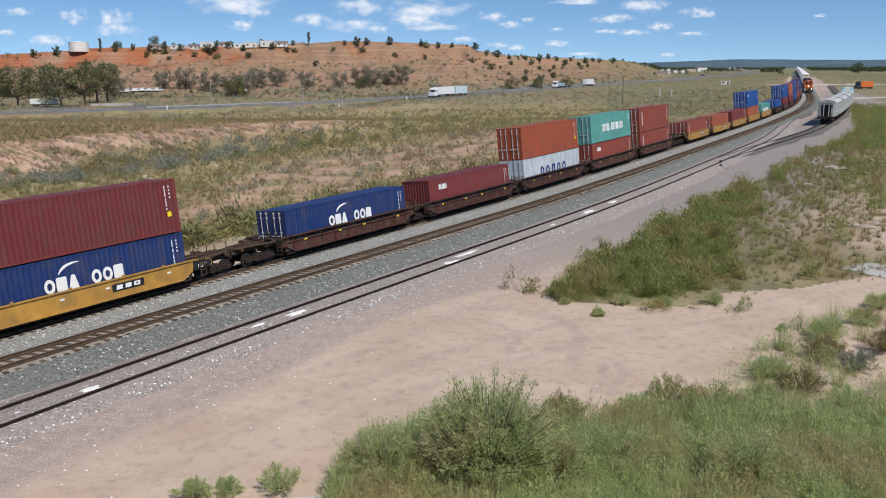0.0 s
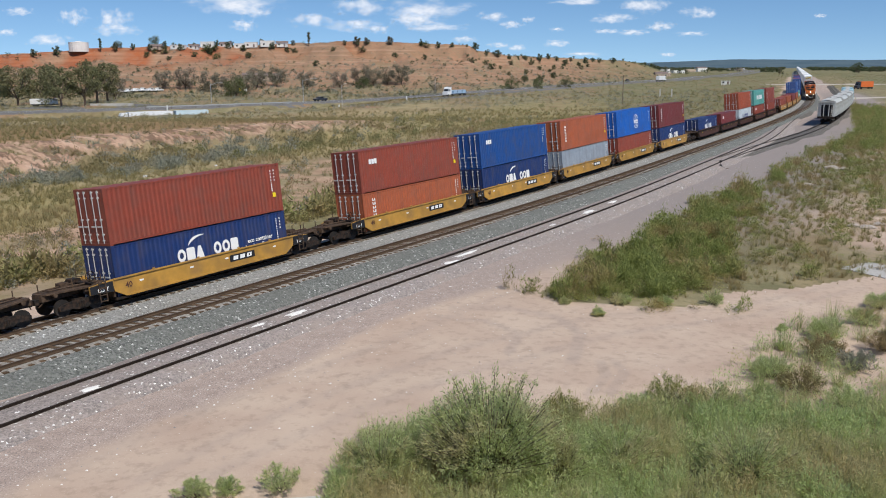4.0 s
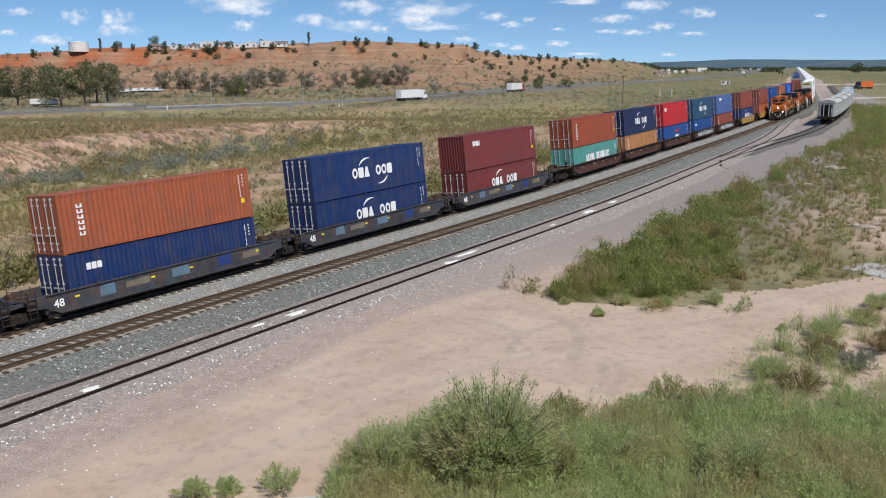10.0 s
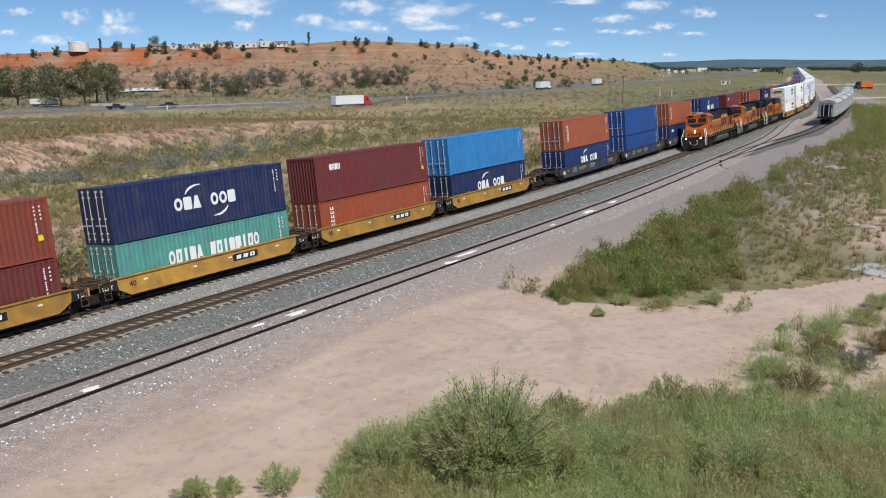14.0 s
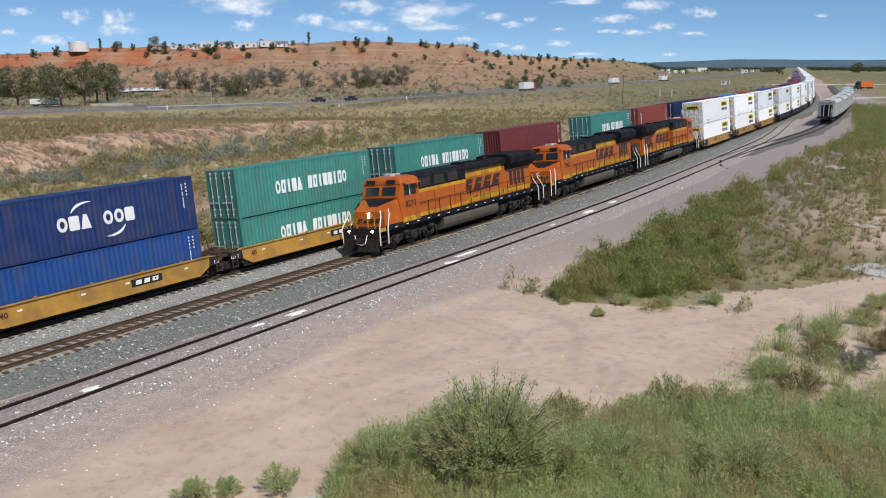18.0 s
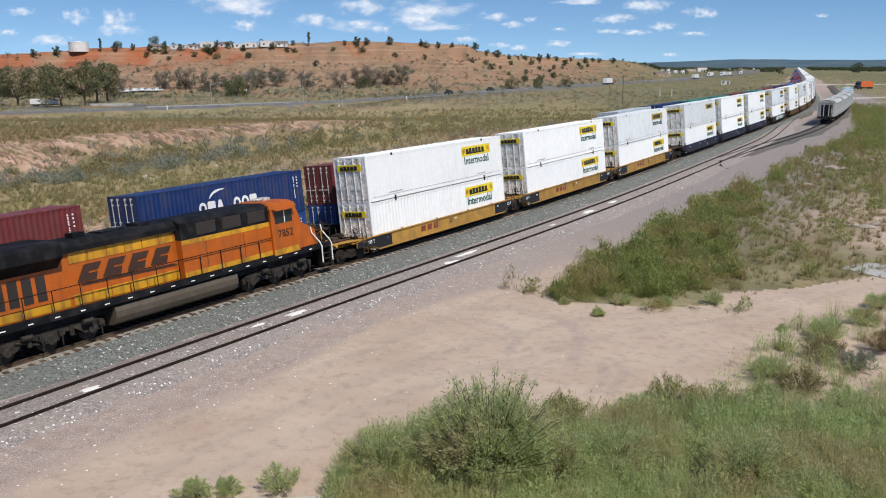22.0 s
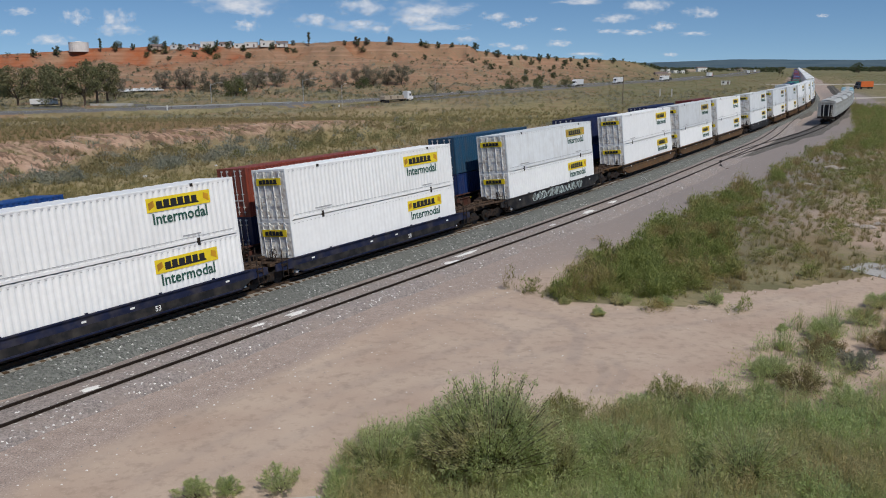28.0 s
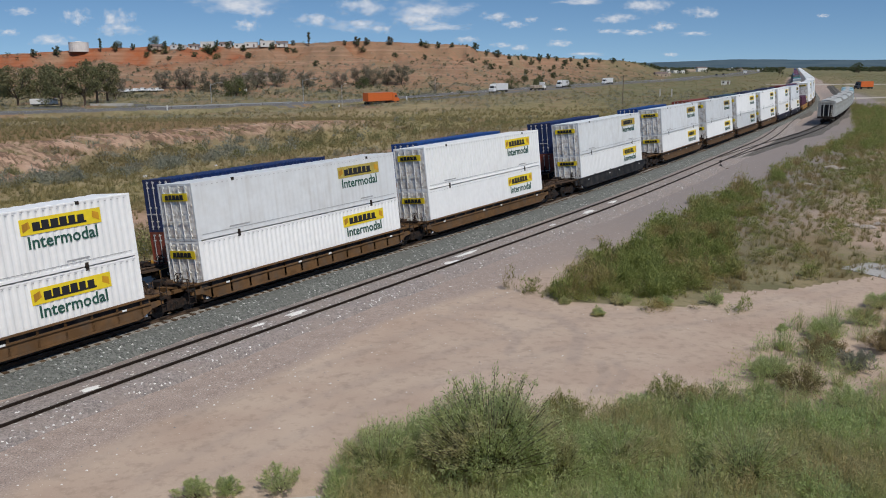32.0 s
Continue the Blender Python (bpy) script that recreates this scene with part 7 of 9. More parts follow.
for k, (x, y, w, mat, tone) in enumerate(((9.9, 30.3, 2.3, L_BANK, "yellow-green"), (13.3, 33.8, 1.9, L_BUSH, "green"), (17.6, 38.6, 2.1, L_BUSH, "green"), (20.5, 41.0, 1.7, L_BANK, "green"), (13.9, 32.2, 1.9, L_DRY, "rusty brown"), (16.4, 36.0, 2.1, L_YELLOWING, "yellowing"),
                                      (17.2, 34.6, 1.7, L_SAGE, "grey-green"), (7.0, 29.8, 1.8, L_BUSH, "green"), (19.6, 37.0, 2.0, L_YELLOWING, "yellowing"), (12.0, 31.0, 1.6, L_BANK, "green"), (22.5, 43.5, 1.6, L_BUSH, "green"), (21.5, 39.0, 1.8, L_DRY, "straw-coloured"), (15.0, 30.5, 1.8, L_BUSH, "green"))):
    shrub("bush", x, y, w, w * 0.55, 160 + k, 5200, mat, "rounded %s bush on the sandy near bank" % tone, "near bushes")
for k, (x, y, w) in enumerate(((-7.5, 24.0, 1.2), (-6.5, 24.3, 0.9), (-4.9, 24.5, 1.5), (11.7, 44.3, 0.9), (9.4, 44.6, 1.1), (14.2, 44.4, 1.3), (7.8, 42.6, 0.8), (16.2, 40.1, 0.5), (15.2, 37.3, 0.7), (13.4, 34.4, 1.2), (17.5, 38.6, 1.4), (6.4, 44.5, 0.7))):
    shrub("weed_clump", x, y, w, w * 0.58, 60 + k, 2600, L_BUSH, "small green weed clump on bare dirt", "weed clumps")

# scrub on the land beyond the line, on the plain and on the mesa
def strewn(n, y0, y1, slack=0.03):
    """Places within sight, sown more thinly with distance."""
    y = y0 * (y1 / y0) ** _rng.uniform(0, 1, n)
    return np.column_stack([_rng.uniform(-0.53 - slack, 0.53 + slack, n) * y, y])


p = strewn(84000, 47, 420)
side, _ = track_side(p[:, 0], p[:, 1])
keep = (side > 12.2 + 1.2 * rough(p[:, 0], p[:, 1], 7, 55.0, 2)) & (np.abs(p[:, 1] - np.interp(p[:, 0], ROAD_X, ROAD_Y) + 13) > 25)
p, side = p[keep], side[keep]
patchy = rough(p[:, 0], p[:, 1], 24, 31.0, 4)
fine = rough(p[:, 0], p[:, 1], 8, 56.0, 3)
z_bare, z_sage, z_straw, z_olive, z_brown, z_top = zones(p[:, 0], p[:, 1], side)
clump = ease(-0.30, 0.25, rough(p[:, 0], p[:, 1] * 0.6, np.where(p[:, 1] < 150, 4.2, 7.0), 58.0, 2))
hedge = ease(12.3, 13.2, side + 0.8 * fine) * ease(17, 15, side + 1.5 * fine) * ease(150, 110, p[:, 1]) * ease(-1.0, -0.3, patchy + 0.6 * fine)
dens = (0.30 + 0.45 * ease(-0.3, 0.4, patchy)) * (0.55 + 0.45 * ease(-0.4, 0.3, fine))
dens = dens * (1 - 0.30 * z_bare) * (1 - 0.85 * z_straw) * (1 - 0.72 * z_olive) * (1 - 0.86 * z_brown) * (1 - 0.65 * z_top) + 0.42 * z_sage * (1 - z_bare) * (1 - 0.6 * z_olive)
dens = dens * (1 - 0.75 * z_bare * ease(-0.15, 0.3, rills(p[:, 0], p[:, 1])))
dens = np.maximum(dens * (0.30 + 1.0 * clump), 0.75 * hedge)
keep = _rng.uniform(size=len(p)) < dens
p, patchy, fine, hedge, clump = p[keep], patchy[keep], fine[keep], hedge[keep], clump[keep]
z_sage, z_straw, z_olive, z_brown, z_top = (v[keep] for v in (z_sage, z_straw, z_olive, z_brown, z_top))
small = (0.35 + 1.0 * _rng.uniform(0, 1, len(p)) ** 1.7) * np.interp(p[:, 1], [60, 200, 420], [0.8, 1.25, 2.0]) * (1 + 0.75 * z_sage + 1.6 * hedge + 0.6 * z_brown) * (1 - 0.35 * z_bare[keep])
pick = _rng.uniform(0, 1, len(p)) + 0.22 * patchy
kind_of = np.where(pick > 0.55, 0, np.where(pick > 0.30, 1, 2))
kind_of = np.where(z_sage > _rng.uniform(0.1, 1, len(p)), np.where(patchy + 0.5 * fine > 0.12, 1, 0), kind_of)
kind_of = np.where(z_olive > _rng.uniform(0.2, 1, len(p)), 1, kind_of)
kind_of = np.where(np.maximum(z_straw, z_top) > _rng.uniform(0.2, 1.2, len(p)), 2, kind_of)
kind_of = np.where(z_brown > _rng.uniform(0.1, 1.1, len(p)), 3, kind_of)
kind_of = np.where(hedge > _rng.uniform(0.1, 1, len(p)), np.where(_rng.uniform(size=len(p)) < 0.75, 4, 1), kind_of)
kinds = [leaf_dome(60, 80 + k, 0.06, 0.16, 0.62, 0.62) for k in range(6)]
for k, nm, lab, mat in ((0, "sagebrush", "rounded grey-green sagebrush on dry ground", L_SAGE), (1, "rabbitbrush", "olive green desert brush on dry ground", L_OLIVE), (2, "dry_scrub", "straw-coloured dry grass and scrub", L_DRY), (3, "rusty_brush", "reddish-brown dry brush on bare soil", L_RUSTBRUSH), (4, "green_brush", "olive-green bushes along the dirt service road", L_HEDGE)):
    w = kind_of == k
    plant_out(nm, lab, "scrub", kinds, p[w], small[w], mat, _rng.uniform(0.75, 1.15, w.sum()) * (0.7 + 0.55 * clump[w]) * np.interp(p[w, 1], [70, 420], [1.0, 0.8]))
# pale dry grass between the shrubs
q = strewn(44000, 47, 260)
side, _ = track_side(q[:, 0], q[:, 1])
zs = zones(q[:, 0], q[:, 1], side)
keep = (side > 12.5) & (np.abs(q[:, 1] - np.interp(q[:, 0], ROAD_X, ROAD_Y) + 13) > 24) & (_rng.uniform(size=len(q)) < 0.22 + 0.35 * zs[2] + 0.65 * zs[3] + 0.3 * zs[5] - 0.22 * zs[0] - 0.19 * zs[4])
q, green = q[keep], (zs[3] > _rng.uniform(0.15, 1.3, len(q)))[keep]
tufts = [blades(20, 220 + k, 0.026, 0.7) for k in range(4)]
for nm, lab, w, mat in (("dry_bunchgrass", "thin straw-coloured bunchgrass between shrubs", ~green, L_DRY), ("olive_bunchgrass", "yellow-green bunchgrass carpeting the flat", green, L_OLIVEGRASS)):
    plant_out(nm, lab, "grass", tufts, q[w], _rng.uniform(0.35, 0.75, w.sum()) * np.interp(q[w, 1], [60, 260], [1, 1.5]), mat)
kinds = [leaf_dome(16, 180 + k, 0.16, 0.24, 0.5, 0.5) for k in range(4)]
p = sown(9000, 60, 520, 190, 1200)
side, _ = track_side(p[:, 0], p[:, 1])
p = p[(np.abs(side) > 11) & ((side > 0) | (side < -40) | (p[:, 1] > 430)) & (np.abs(p[:, 1] - np.interp(p[:, 0], ROAD_X, ROAD_Y)) > 14)]
plant_out("plain_scrub", "low scrub on the green plain", "scrub", kinds, p, _rng.uniform(0.6, 2.2, len(p)), L_OLIVE, np.full(len(p), 0.8))
p = np.column_stack([_rng.uniform(0.22, 0.56, 2600), _rng.uniform(1250, 2500, 2600)])
p[:, 0] *= p[:, 1]
side, _ = track_side(p[:, 0], p[:, 1])
keep = (np.abs(side) > 25) & (np.abs(p[:, 0] - np.interp(p[:, 1], ROAD_Y, ROAD_X)) > 25) & (rough(p[:, 0], p[:, 1], 260, 41.0, 3) > np.interp(p[:, 1], [1250, 1900], [0.35, -0.3]))
p = p[keep]
plant_out("far_woods", "dark line of trees far out on the plain", "woods", [leaf_dome(40, 70 + k, 0.25, 0.35, 0.4, 0.8) for k in range(3)], p, _rng.uniform(3, 7, len(p)), L_JUNIPER)
p = strewn(46000, 380, 1020)
t, top, d, b = mesa(p[:, 0], p[:, 1])
keep = (t > -0.12) & (t < 0.99) & (b < 1150) & (_rng.uniform(size=len(p)) < np.interp(t, [-0.12, 0.1, 0.6, 1.0], [0.5, 0.7, 0.5, 0.3]))
p = p[keep]
dark = _rng.uniform(size=len(p)) < 0.28
size = 0.7 + 2.8 * _rng.uniform(0, 1, len(p)) ** 5
kinds = [leaf_dome(40, 90 + k, 0.13, 0.22, 0.5, 0.75) for k in range(5)]
plant_out("hillside_scrub", "dark scrub dotted over the red hillside", "scrub", kinds, p[dark], size[dark], L_JUNIPER)
plant_out("hillside_brush", "dusty grey-green brush on the red hillside", "scrub", kinds, p[~dark], size[~dark] * 0.9, L_SAGE, np.full((~dark).sum(), 0.8))


# ---------------------------------------------------------------- trees
def tree(name, label, high, wide, seed, n, material, group, trunk=0.3, bare=0.0, narrow=False):
    """A tapered trunk with limbs and a ragged crown of leaf clumps."""
    rng = np.random.default_rng(seed)
    o = tagged(new(name), label, "tree", group)
    f = Form()
    r0 = 0.022 * high + 0.05
    f.rod((0, 0, -0.3), (0, 0, high * trunk), r0, 7)
    lumps = []
    m = 5 if narrow else 11
    for k in range(m):
        a = k * 2.4 + rng.uniform(-0.4, 0.4)
        hh = high * (trunk + (0.92 - trunk) * (k + 0.6) / m)
        rr = wide * 0.5 * rng.uniform(0.25, 0.85) * math.sqrt(max(0.1, 1 - ((hh / high - 0.5) / 0.62) ** 2))
        if narrow:
            rr = wide * 0.1
        e = (rr * math.cos(a), rr * math.sin(a), hh)
        f.rod((0, 0, high * trunk * rng.uniform(0.7, 0.95)), e, r0 * 0.35, 5)
        lumps.append((*e, wide * rng.uniform(0.12, 0.24) * (1.5 if narrow else 1.0)))
    part("trunk", f, M_BARK, o)
    n = int(n * 2.6)
    L = np.array(lumps)
    i = rng.integers(0, len(L), n)
    c = rng.normal(size=(n, 3))
    c /= np.linalg.norm(c, axis=1)[:, None]
    c = L[i, :3] + c * L[i, 3:4] * rng.uniform(0.35, 1.1, n)[:, None] * np.array([1, 1, 0.8])
    c[:, 2] = np.maximum(c[:, 2], high * trunk * 0.35)
    d = rng.normal(size=(n, 3))
    d /= np.linalg.norm(d, axis=1)[:, None]
    s = np.cross(d, rng.normal(size=(n, 3)) + np.array([0, 0, 0.8]))
    s /= np.linalg.norm(s, axis=1)[:, None]
    q = 0.045 * high ** 0.5 * rng.uniform(0.8, 2.0, n)[:, None]
    v = np.stack([c - s * q, c + s * q, c + d * q * 1.5], 1).reshape(-1, 3)
    part("crown", cloud_mesh("crown", v, np.arange(n * 3).reshape(-1, 3), material), None, o)
    return o


def put_trees(proto, spots, seed, shrink=1.0):
    rng = random.Random(seed)
    for k, (x, y, s) in enumerate(spots):
        s *= shrink * rng.uniform(0.75, 1.15) if shrink < 1 else 1.0
        o = proto if k == 0 else copy_thing(proto, Matrix())
        o.rotation_euler = (0, 0, rng.uniform(0, 6.28))
        o.scale = (s * rng.uniform(0.9, 1.1), s * rng.uniform(0.9, 1.1), s)
        o.location = (x, y, float(land(x, y)) - 0.1)


cot_a = tree("cottonwood", "broad dusty green cottonwood with a ragged crown", 9.5, 9.5, 1, 1100, L_COTTON, "roadside trees", 0.22)
cot_b = tree("cottonwood", "tall dusty green cottonwood with an open crown", 11.0, 8.5, 2, 1000, L_COTTON, "roadside trees", 0.26)
cot_c = tree("elm", "sparse grey-olive tree at the foot of the mesa", 7.0, 8.0, 3, 1000, L_GREYTREE, "hillfoot trees", 0.18)
put_trees(cot_a, [(-147, 307, 1.34), (-151, 334, 1.5), (-129, 300, 1.40), (-185, 378, 1.39), (-157, 312, 1.25)], 1)
put_trees(cot_b, [(-123, 305, 1.28), (-131, 347, 1.35), (-128, 329, 1.45), (-139, 318, 1.3)], 2)
put_trees(cot_c, [(-131, 417, 1.20), (-108, 414, 1.32), (-96, 402, 1.25), (-90, 405, 1.34), (-83, 446, 1.35), (-67, 441, 1.13), (-51, 441, 1.11), (-42, 460, 1.43), (-36, 463, 1.21), (-29, 469, 1.20), (-21.5, 466, 1.49), (-90, 433, 1.29), (-3.5, 432, 0.60), (-121, 419, 1.43), (-136, 369, 1.29)], 3)
green_elm = tree("elm", "dense dark green bushy tree beside the highway", 7.5, 13.0, 21, 1300, L_DEEPGREEN, "hillfoot trees", 0.08)
put_trees(green_elm, [(-91, 392, 1.1), (-158, 603, 0.75), (-150, 597, 0.6), (-40, 452, 0.7), (36, 470, 0.8), (52, 486, 0.7), (70, 505, 0.75), (-192, 600, 0.85), (-214, 592, 0.6), (-12, 640, 0.6)], 12)
far_elm = tree("elm", "dark round tree far out on the plain", 8.0, 9.0, 5, 900, L_JUNIPER, "plain trees", 0.15)
put_trees(far_elm, [(522, 1125, 1.7), (531, 1138, 1.4), (391, 1033, 0.9), (350, 1180, 0.8), (590, 1230, 0.9), (640, 1280, 1.0), (680, 1290, 1.0), (540, 1050, 0.6), (300, 1130, 0.8), (260, 1090, 0.7), (330, 1320, 0.9), (420, 1350, 0.9), (470, 1420, 1.0), (240, 960, 0.7), (285, 1040, 0.7)], 4)
jun_a = tree("juniper", "dark green juniper on the mesa rim", 4.2, 4.4, 11, 700, L_JUNIPER, "rim junipers", 0.1)
jun_b = tree("juniper", "dark bushy juniper on the red slope", 3.2, 4.0, 12, 600, L_JUNIPER, "slope junipers", 0.06)
put_trees(jun_a, [(-172, 590, 1.2), (-156, 602, 1.3), (-146, 611, 1.1), (-137, 618, 1.3), (-128, 618, 1.0), (-117, 617, 1.2), (-107, 617, 1.1), (-182, 588, 1.4), (-203, 589, 1.15), (-192, 589, 1.27), (-184, 595, 1.20), (-178, 595, 1.29), (-166, 602, 1.30), (-153, 610, 1.09), (-146, 620, 1.07), (-125, 624, 1.38), (-105, 633, 1.16), (-67, 616, 1.15), (-59, 619, 1.44), (-52, 619, 1.24), (-36, 619, 1.38), (-15, 639, 1.24), (-3, 641, 1.30), (7, 639, 1.12), (-214, 587, 1.30), (-248, 577, 1.39), (-254, 557, 1.26), (32, 654, 1.34), (41, 670, 1.31), (51, 683, 1.09), (70, 750, 1.35), (83, 764, 1.28), (99, 774, 1.18), (116, 808, 1.07), (133, 831, 1.39), (150, 854, 1.24), (165, 862, 1.33), (24, 648, 1.39), (60, 715, 1.33), (91, 770, 1.41), (108, 790, 1.21), (125, 820, 1.36), (142, 842, 1.23)], 5, 0.92)
put_trees(jun_b, [(-193, 585, 1.24), (-177, 580, 1.37), (-162, 586, 1.30), (-153, 605, 1.39), (-188, 587, 1.40), (31, 633, 1.17), (42, 648, 1.15), (51, 665, 1.49), (71, 710, 1.25), (75, 691, 1.24), (34, 616, 1.55), (44, 589, 1.34), (-55, 615, 1.49), (-73, 602, 1.34), (-102, 618, 1.41), (-32, 607, 1.21), (-12, 605, 1.40), (91, 728, 1.50), (129, 791, 1.36), (110, 799, 1.45), (-125, 578, 1.42), (-77, 546, 1.17), (20, 610, 1.45), (60, 640, 1.39), (85, 705, 1.27), (100, 745, 1.16), (66, 600, 1.50), (118, 760, 1.34), (52, 560, 1.44), (80, 640, 1.50)], 6, 0.85)
jun_c = tree("juniper", "small dark juniper along the mesa rim", 3.0, 3.4, 19, 350, L_JUNIPER, "rim junipers", 0.08)
rim_rng = random.Random(8)
rim_spots = []
for k in range(52):
    col = 812 + k * 6.3 + rim_rng.uniform(-3, 3)
    dd = np.linspace(480, 1060, 600)
    yy = dd / math.hypot(1, (col - 784) / 1548.0)
    tt = mesa(yy * (col - 784) / 1548.0, yy)[0]
    at = float(np.interp(0.99, tt, yy)) - rim_rng.choice((0, 4, 10, 22))
    rim_spots.append((round(at * (col - 784) / 1548.0, 1), round(at, 1), rim_rng.uniform(0.6, 1.25)))
put_trees(jun_c, rim_spots, 9, 0.75)
cyp = tree("cypress", "tall narrow dark cypress on the mesa rim", 8.5, 2.2, 15, 700, L_JUNIPER, "rim cypresses", 0.1, narrow=True)
put_trees(cyp, [(-95, 640, 1.25), (-222, 583, 1.1), (-15, 637, 0.75)], 7)


# ---------------------------------------------------------------- clouds
def cloud_material():
    m = bpy.data.materials.new("cumulus")
    m.use_nodes = True
    n, l = m.node_tree.nodes, m.node_tree.links
    for x in list(n):
        if x.type == "BSDF_PRINCIPLED":
            n.remove(x)
    co = n.new("ShaderNodeTexCoord")
    oi = n.new("ShaderNodeObjectInfo")
    mp = n.new("ShaderNodeMapping")
    mp.inputs["Scale"].default_value = (1.7, 1.0, 0.9)
    l.new(co.outputs["Object"], mp.inputs["Vector"])
    t = n.new("ShaderNodeTexNoise")
    t.noise_dimensions = "4D"
    t.inputs["Scale"].default_value = 2.1
    t.inputs["Detail"].default_value = 7
    t.inputs["Roughness"].default_value = 0.54
    w = n.new("ShaderNodeMath")
    w.operation = "MULTIPLY"
    w.inputs[1].default_value = 90
    l.new(oi.outputs["Random"], w.inputs[0])
    l.new(w.outputs[0], t.inputs["W"])
    l.new(mp.outputs[0], t.inputs["Vector"])
    ln = n.new("ShaderNodeVectorMath")
    ln.operation = "LENGTH"
    l.new(co.outputs["Object"], ln.inputs[0])
    a = n.new("ShaderNodeMath")
    a.operation = "MULTIPLY_ADD"
    l.new(ln.outputs["Value"], a.inputs[0])
    a.inputs[1].default_value = -0.62
    a.inputs[2].default_value = 0.60
    s = n.new("ShaderNodeMath")
    s.operation = "ADD"
    l.new(a.outputs[0], s.inputs[0])
    half = n.new("ShaderNodeMath")
    half.operation = "MULTIPLY"
    half.inputs[1].default_value = 0.58
    l.new(t.outputs["Fac"], half.inputs[0])
    l.new(half.outputs[0], s.inputs[1])
    r = n.new("ShaderNodeMapRange")
    r.interpolation_type = "SMOOTHSTEP"
    r.inputs["From Min"].default_value = 0.40
    r.inputs["From Max"].default_value = 0.72
    r.inputs["To Max"].default_value = 0.95
    l.new(s.outputs[0], r.inputs["Value"])
    # the clouds' sunlit white is put in as a glow of their own
    d = n.new("ShaderNodeEmission")
    d.inputs["Color"].default_value = (0.90, 0.93, 1.0, 1)
    d.inputs["Strength"].default_value = CLOUD_LIGHT
    tr = n.new("ShaderNodeBsdfTransparent")
    x = n.new("ShaderNodeMixShader")
    l.new(r.outputs[0], x.inputs[0])
    l.new(tr.outputs[0], x.inputs[1])
    l.new(d.outputs[0], x.inputs[2])
    l.new(x.outputs[0], n["Material Output"].inputs["Surface"])
    return m


CLOUD_LIGHT = 1.02
HIGH_CLOUDS = [(-2076, 282, 70, 17), (-1814, 254, 75, 31), (-1612, 245, 86, 33), (-1005, 315, 230, 42), (-918, 272, 75, 21), (-395, 294, 125, 36), (-633, 228, 106, 28), (-62, 280, 195, 42), (-126, 234, 106, 24), (244, 246, 70, 18), (425, 232, 33, 11), (673, 317, 125, 14), (842, 236, 98, 21), (993, 297, 106, 33), (1250, 261, 81, 21), (1857, 245, 31, 8)]
LOW_CLOUDS = [(-1608, 191, 103, 25), (-1936, 143, 98, 25), (-2156, 180, 50, 14), (-977, 208, 61, 25), (-439, 206, 117, 25), (-319, 189, 70, 18), (-49, 201, 134, 21), (333, 208, 53, 15), (565, 185, 33, 8), (567, 118, 61, 15), (942, 168, 75, 13), (803, 174, 61, 10), (1075, 197, 67, 18), (1222, 161, 75, 10), (1115, 61, 39, 8), (273, 110, 47, 10), (363, 97, 47, 13), (105, 138, 56, 13), (694, 65, 84, 8)]
DRIFT = []


def make_clouds():
    """Small flat-based cumulus far off: puffed sheets, thin at the rim."""
    u, w = np.meshgrid(np.linspace(-1.35, 1.35, 28), np.linspace(-1.3, 1.3, 18))
    bulge = -0.5 * np.sqrt(np.maximum(0, 1 - (u / 1.36) ** 2)) * np.sqrt(np.maximum(0, 1 - (w / 1.31) ** 2))
    v = np.stack([u, bulge, w], -1).reshape(-1, 3)
    n, m = u.shape
    i = np.arange(n - 1)[:, None] * m + np.arange(m - 1)[None]
    f = np.stack([i, i + 1, i + m + 1, i + m], -1).reshape(-1, 4)
    me = cloud_mesh("cloud", v, f, cloud_material(), True)
    for x, z, a, b in HIGH_CLOUDS + LOW_CLOUDS:
        c = tagged(new("cloud", me), "small white flat-based fair-weather cloud in a blue sky", "cloud", "fair-weather clouds")
        c.location = (x, 4450, z)
        c.scale = (a * 1.85, a * 0.4, b * 2.1)
        c.visible_shadow = False
        DRIFT.append((c, x, z))


make_clouds()

# ---------------------------------------------------------------- highway, posts, buildings
_cum = np.concatenate([[0], np.cumsum(np.hypot(np.diff(ROAD_X), np.diff(ROAD_Y)))])
RU = np.linspace(0, _cum[-1], 900)
_sm = np.ones(31) / 31
RX = np.convolve(np.pad(np.interp(RU, _cum, ROAD_X), 15, mode="edge"), _sm, "valid")
RY = np.convolve(np.pad(np.interp(RU, _cum, ROAD_Y), 15, mode="edge"), _sm, "valid")
RA = np.arctan2(np.gradient(RY), np.gradient(RX))
_rz = np.maximum(land(RX, RY), np.maximum(land(RX - 5 * np.sin(RA), RY + 5 * np.cos(RA)), land(RX + 5 * np.sin(RA), RY - 5 * np.cos(RA))))
RZ = np.convolve(np.pad(_rz, 10, mode="edge"), np.ones(21) / 21, "valid") + 0.25
NX, NY = RX + 17.5 * np.sin(RA), RY - 17.5 * np.cos(RA)
_nz = np.maximum(land(NX, NY), np.maximum(land(NX - 4 * np.sin(RA), NY + 4 * np.cos(RA)), land(NX + 4 * np.sin(RA), NY - 4 * np.cos(RA))))
NZ = np.convolve(np.pad(_nz, 10, mode="edge"), np.ones(21) / 21, "valid") + 0.2


def on_road(u, lane):
    x, y, z, a = (np.interp(u, RU, v) for v in (RX, RY, RZ, RA))
    return float(x - lane * np.sin(a)), float(y + lane * np.cos(a)), float(z), float(a)


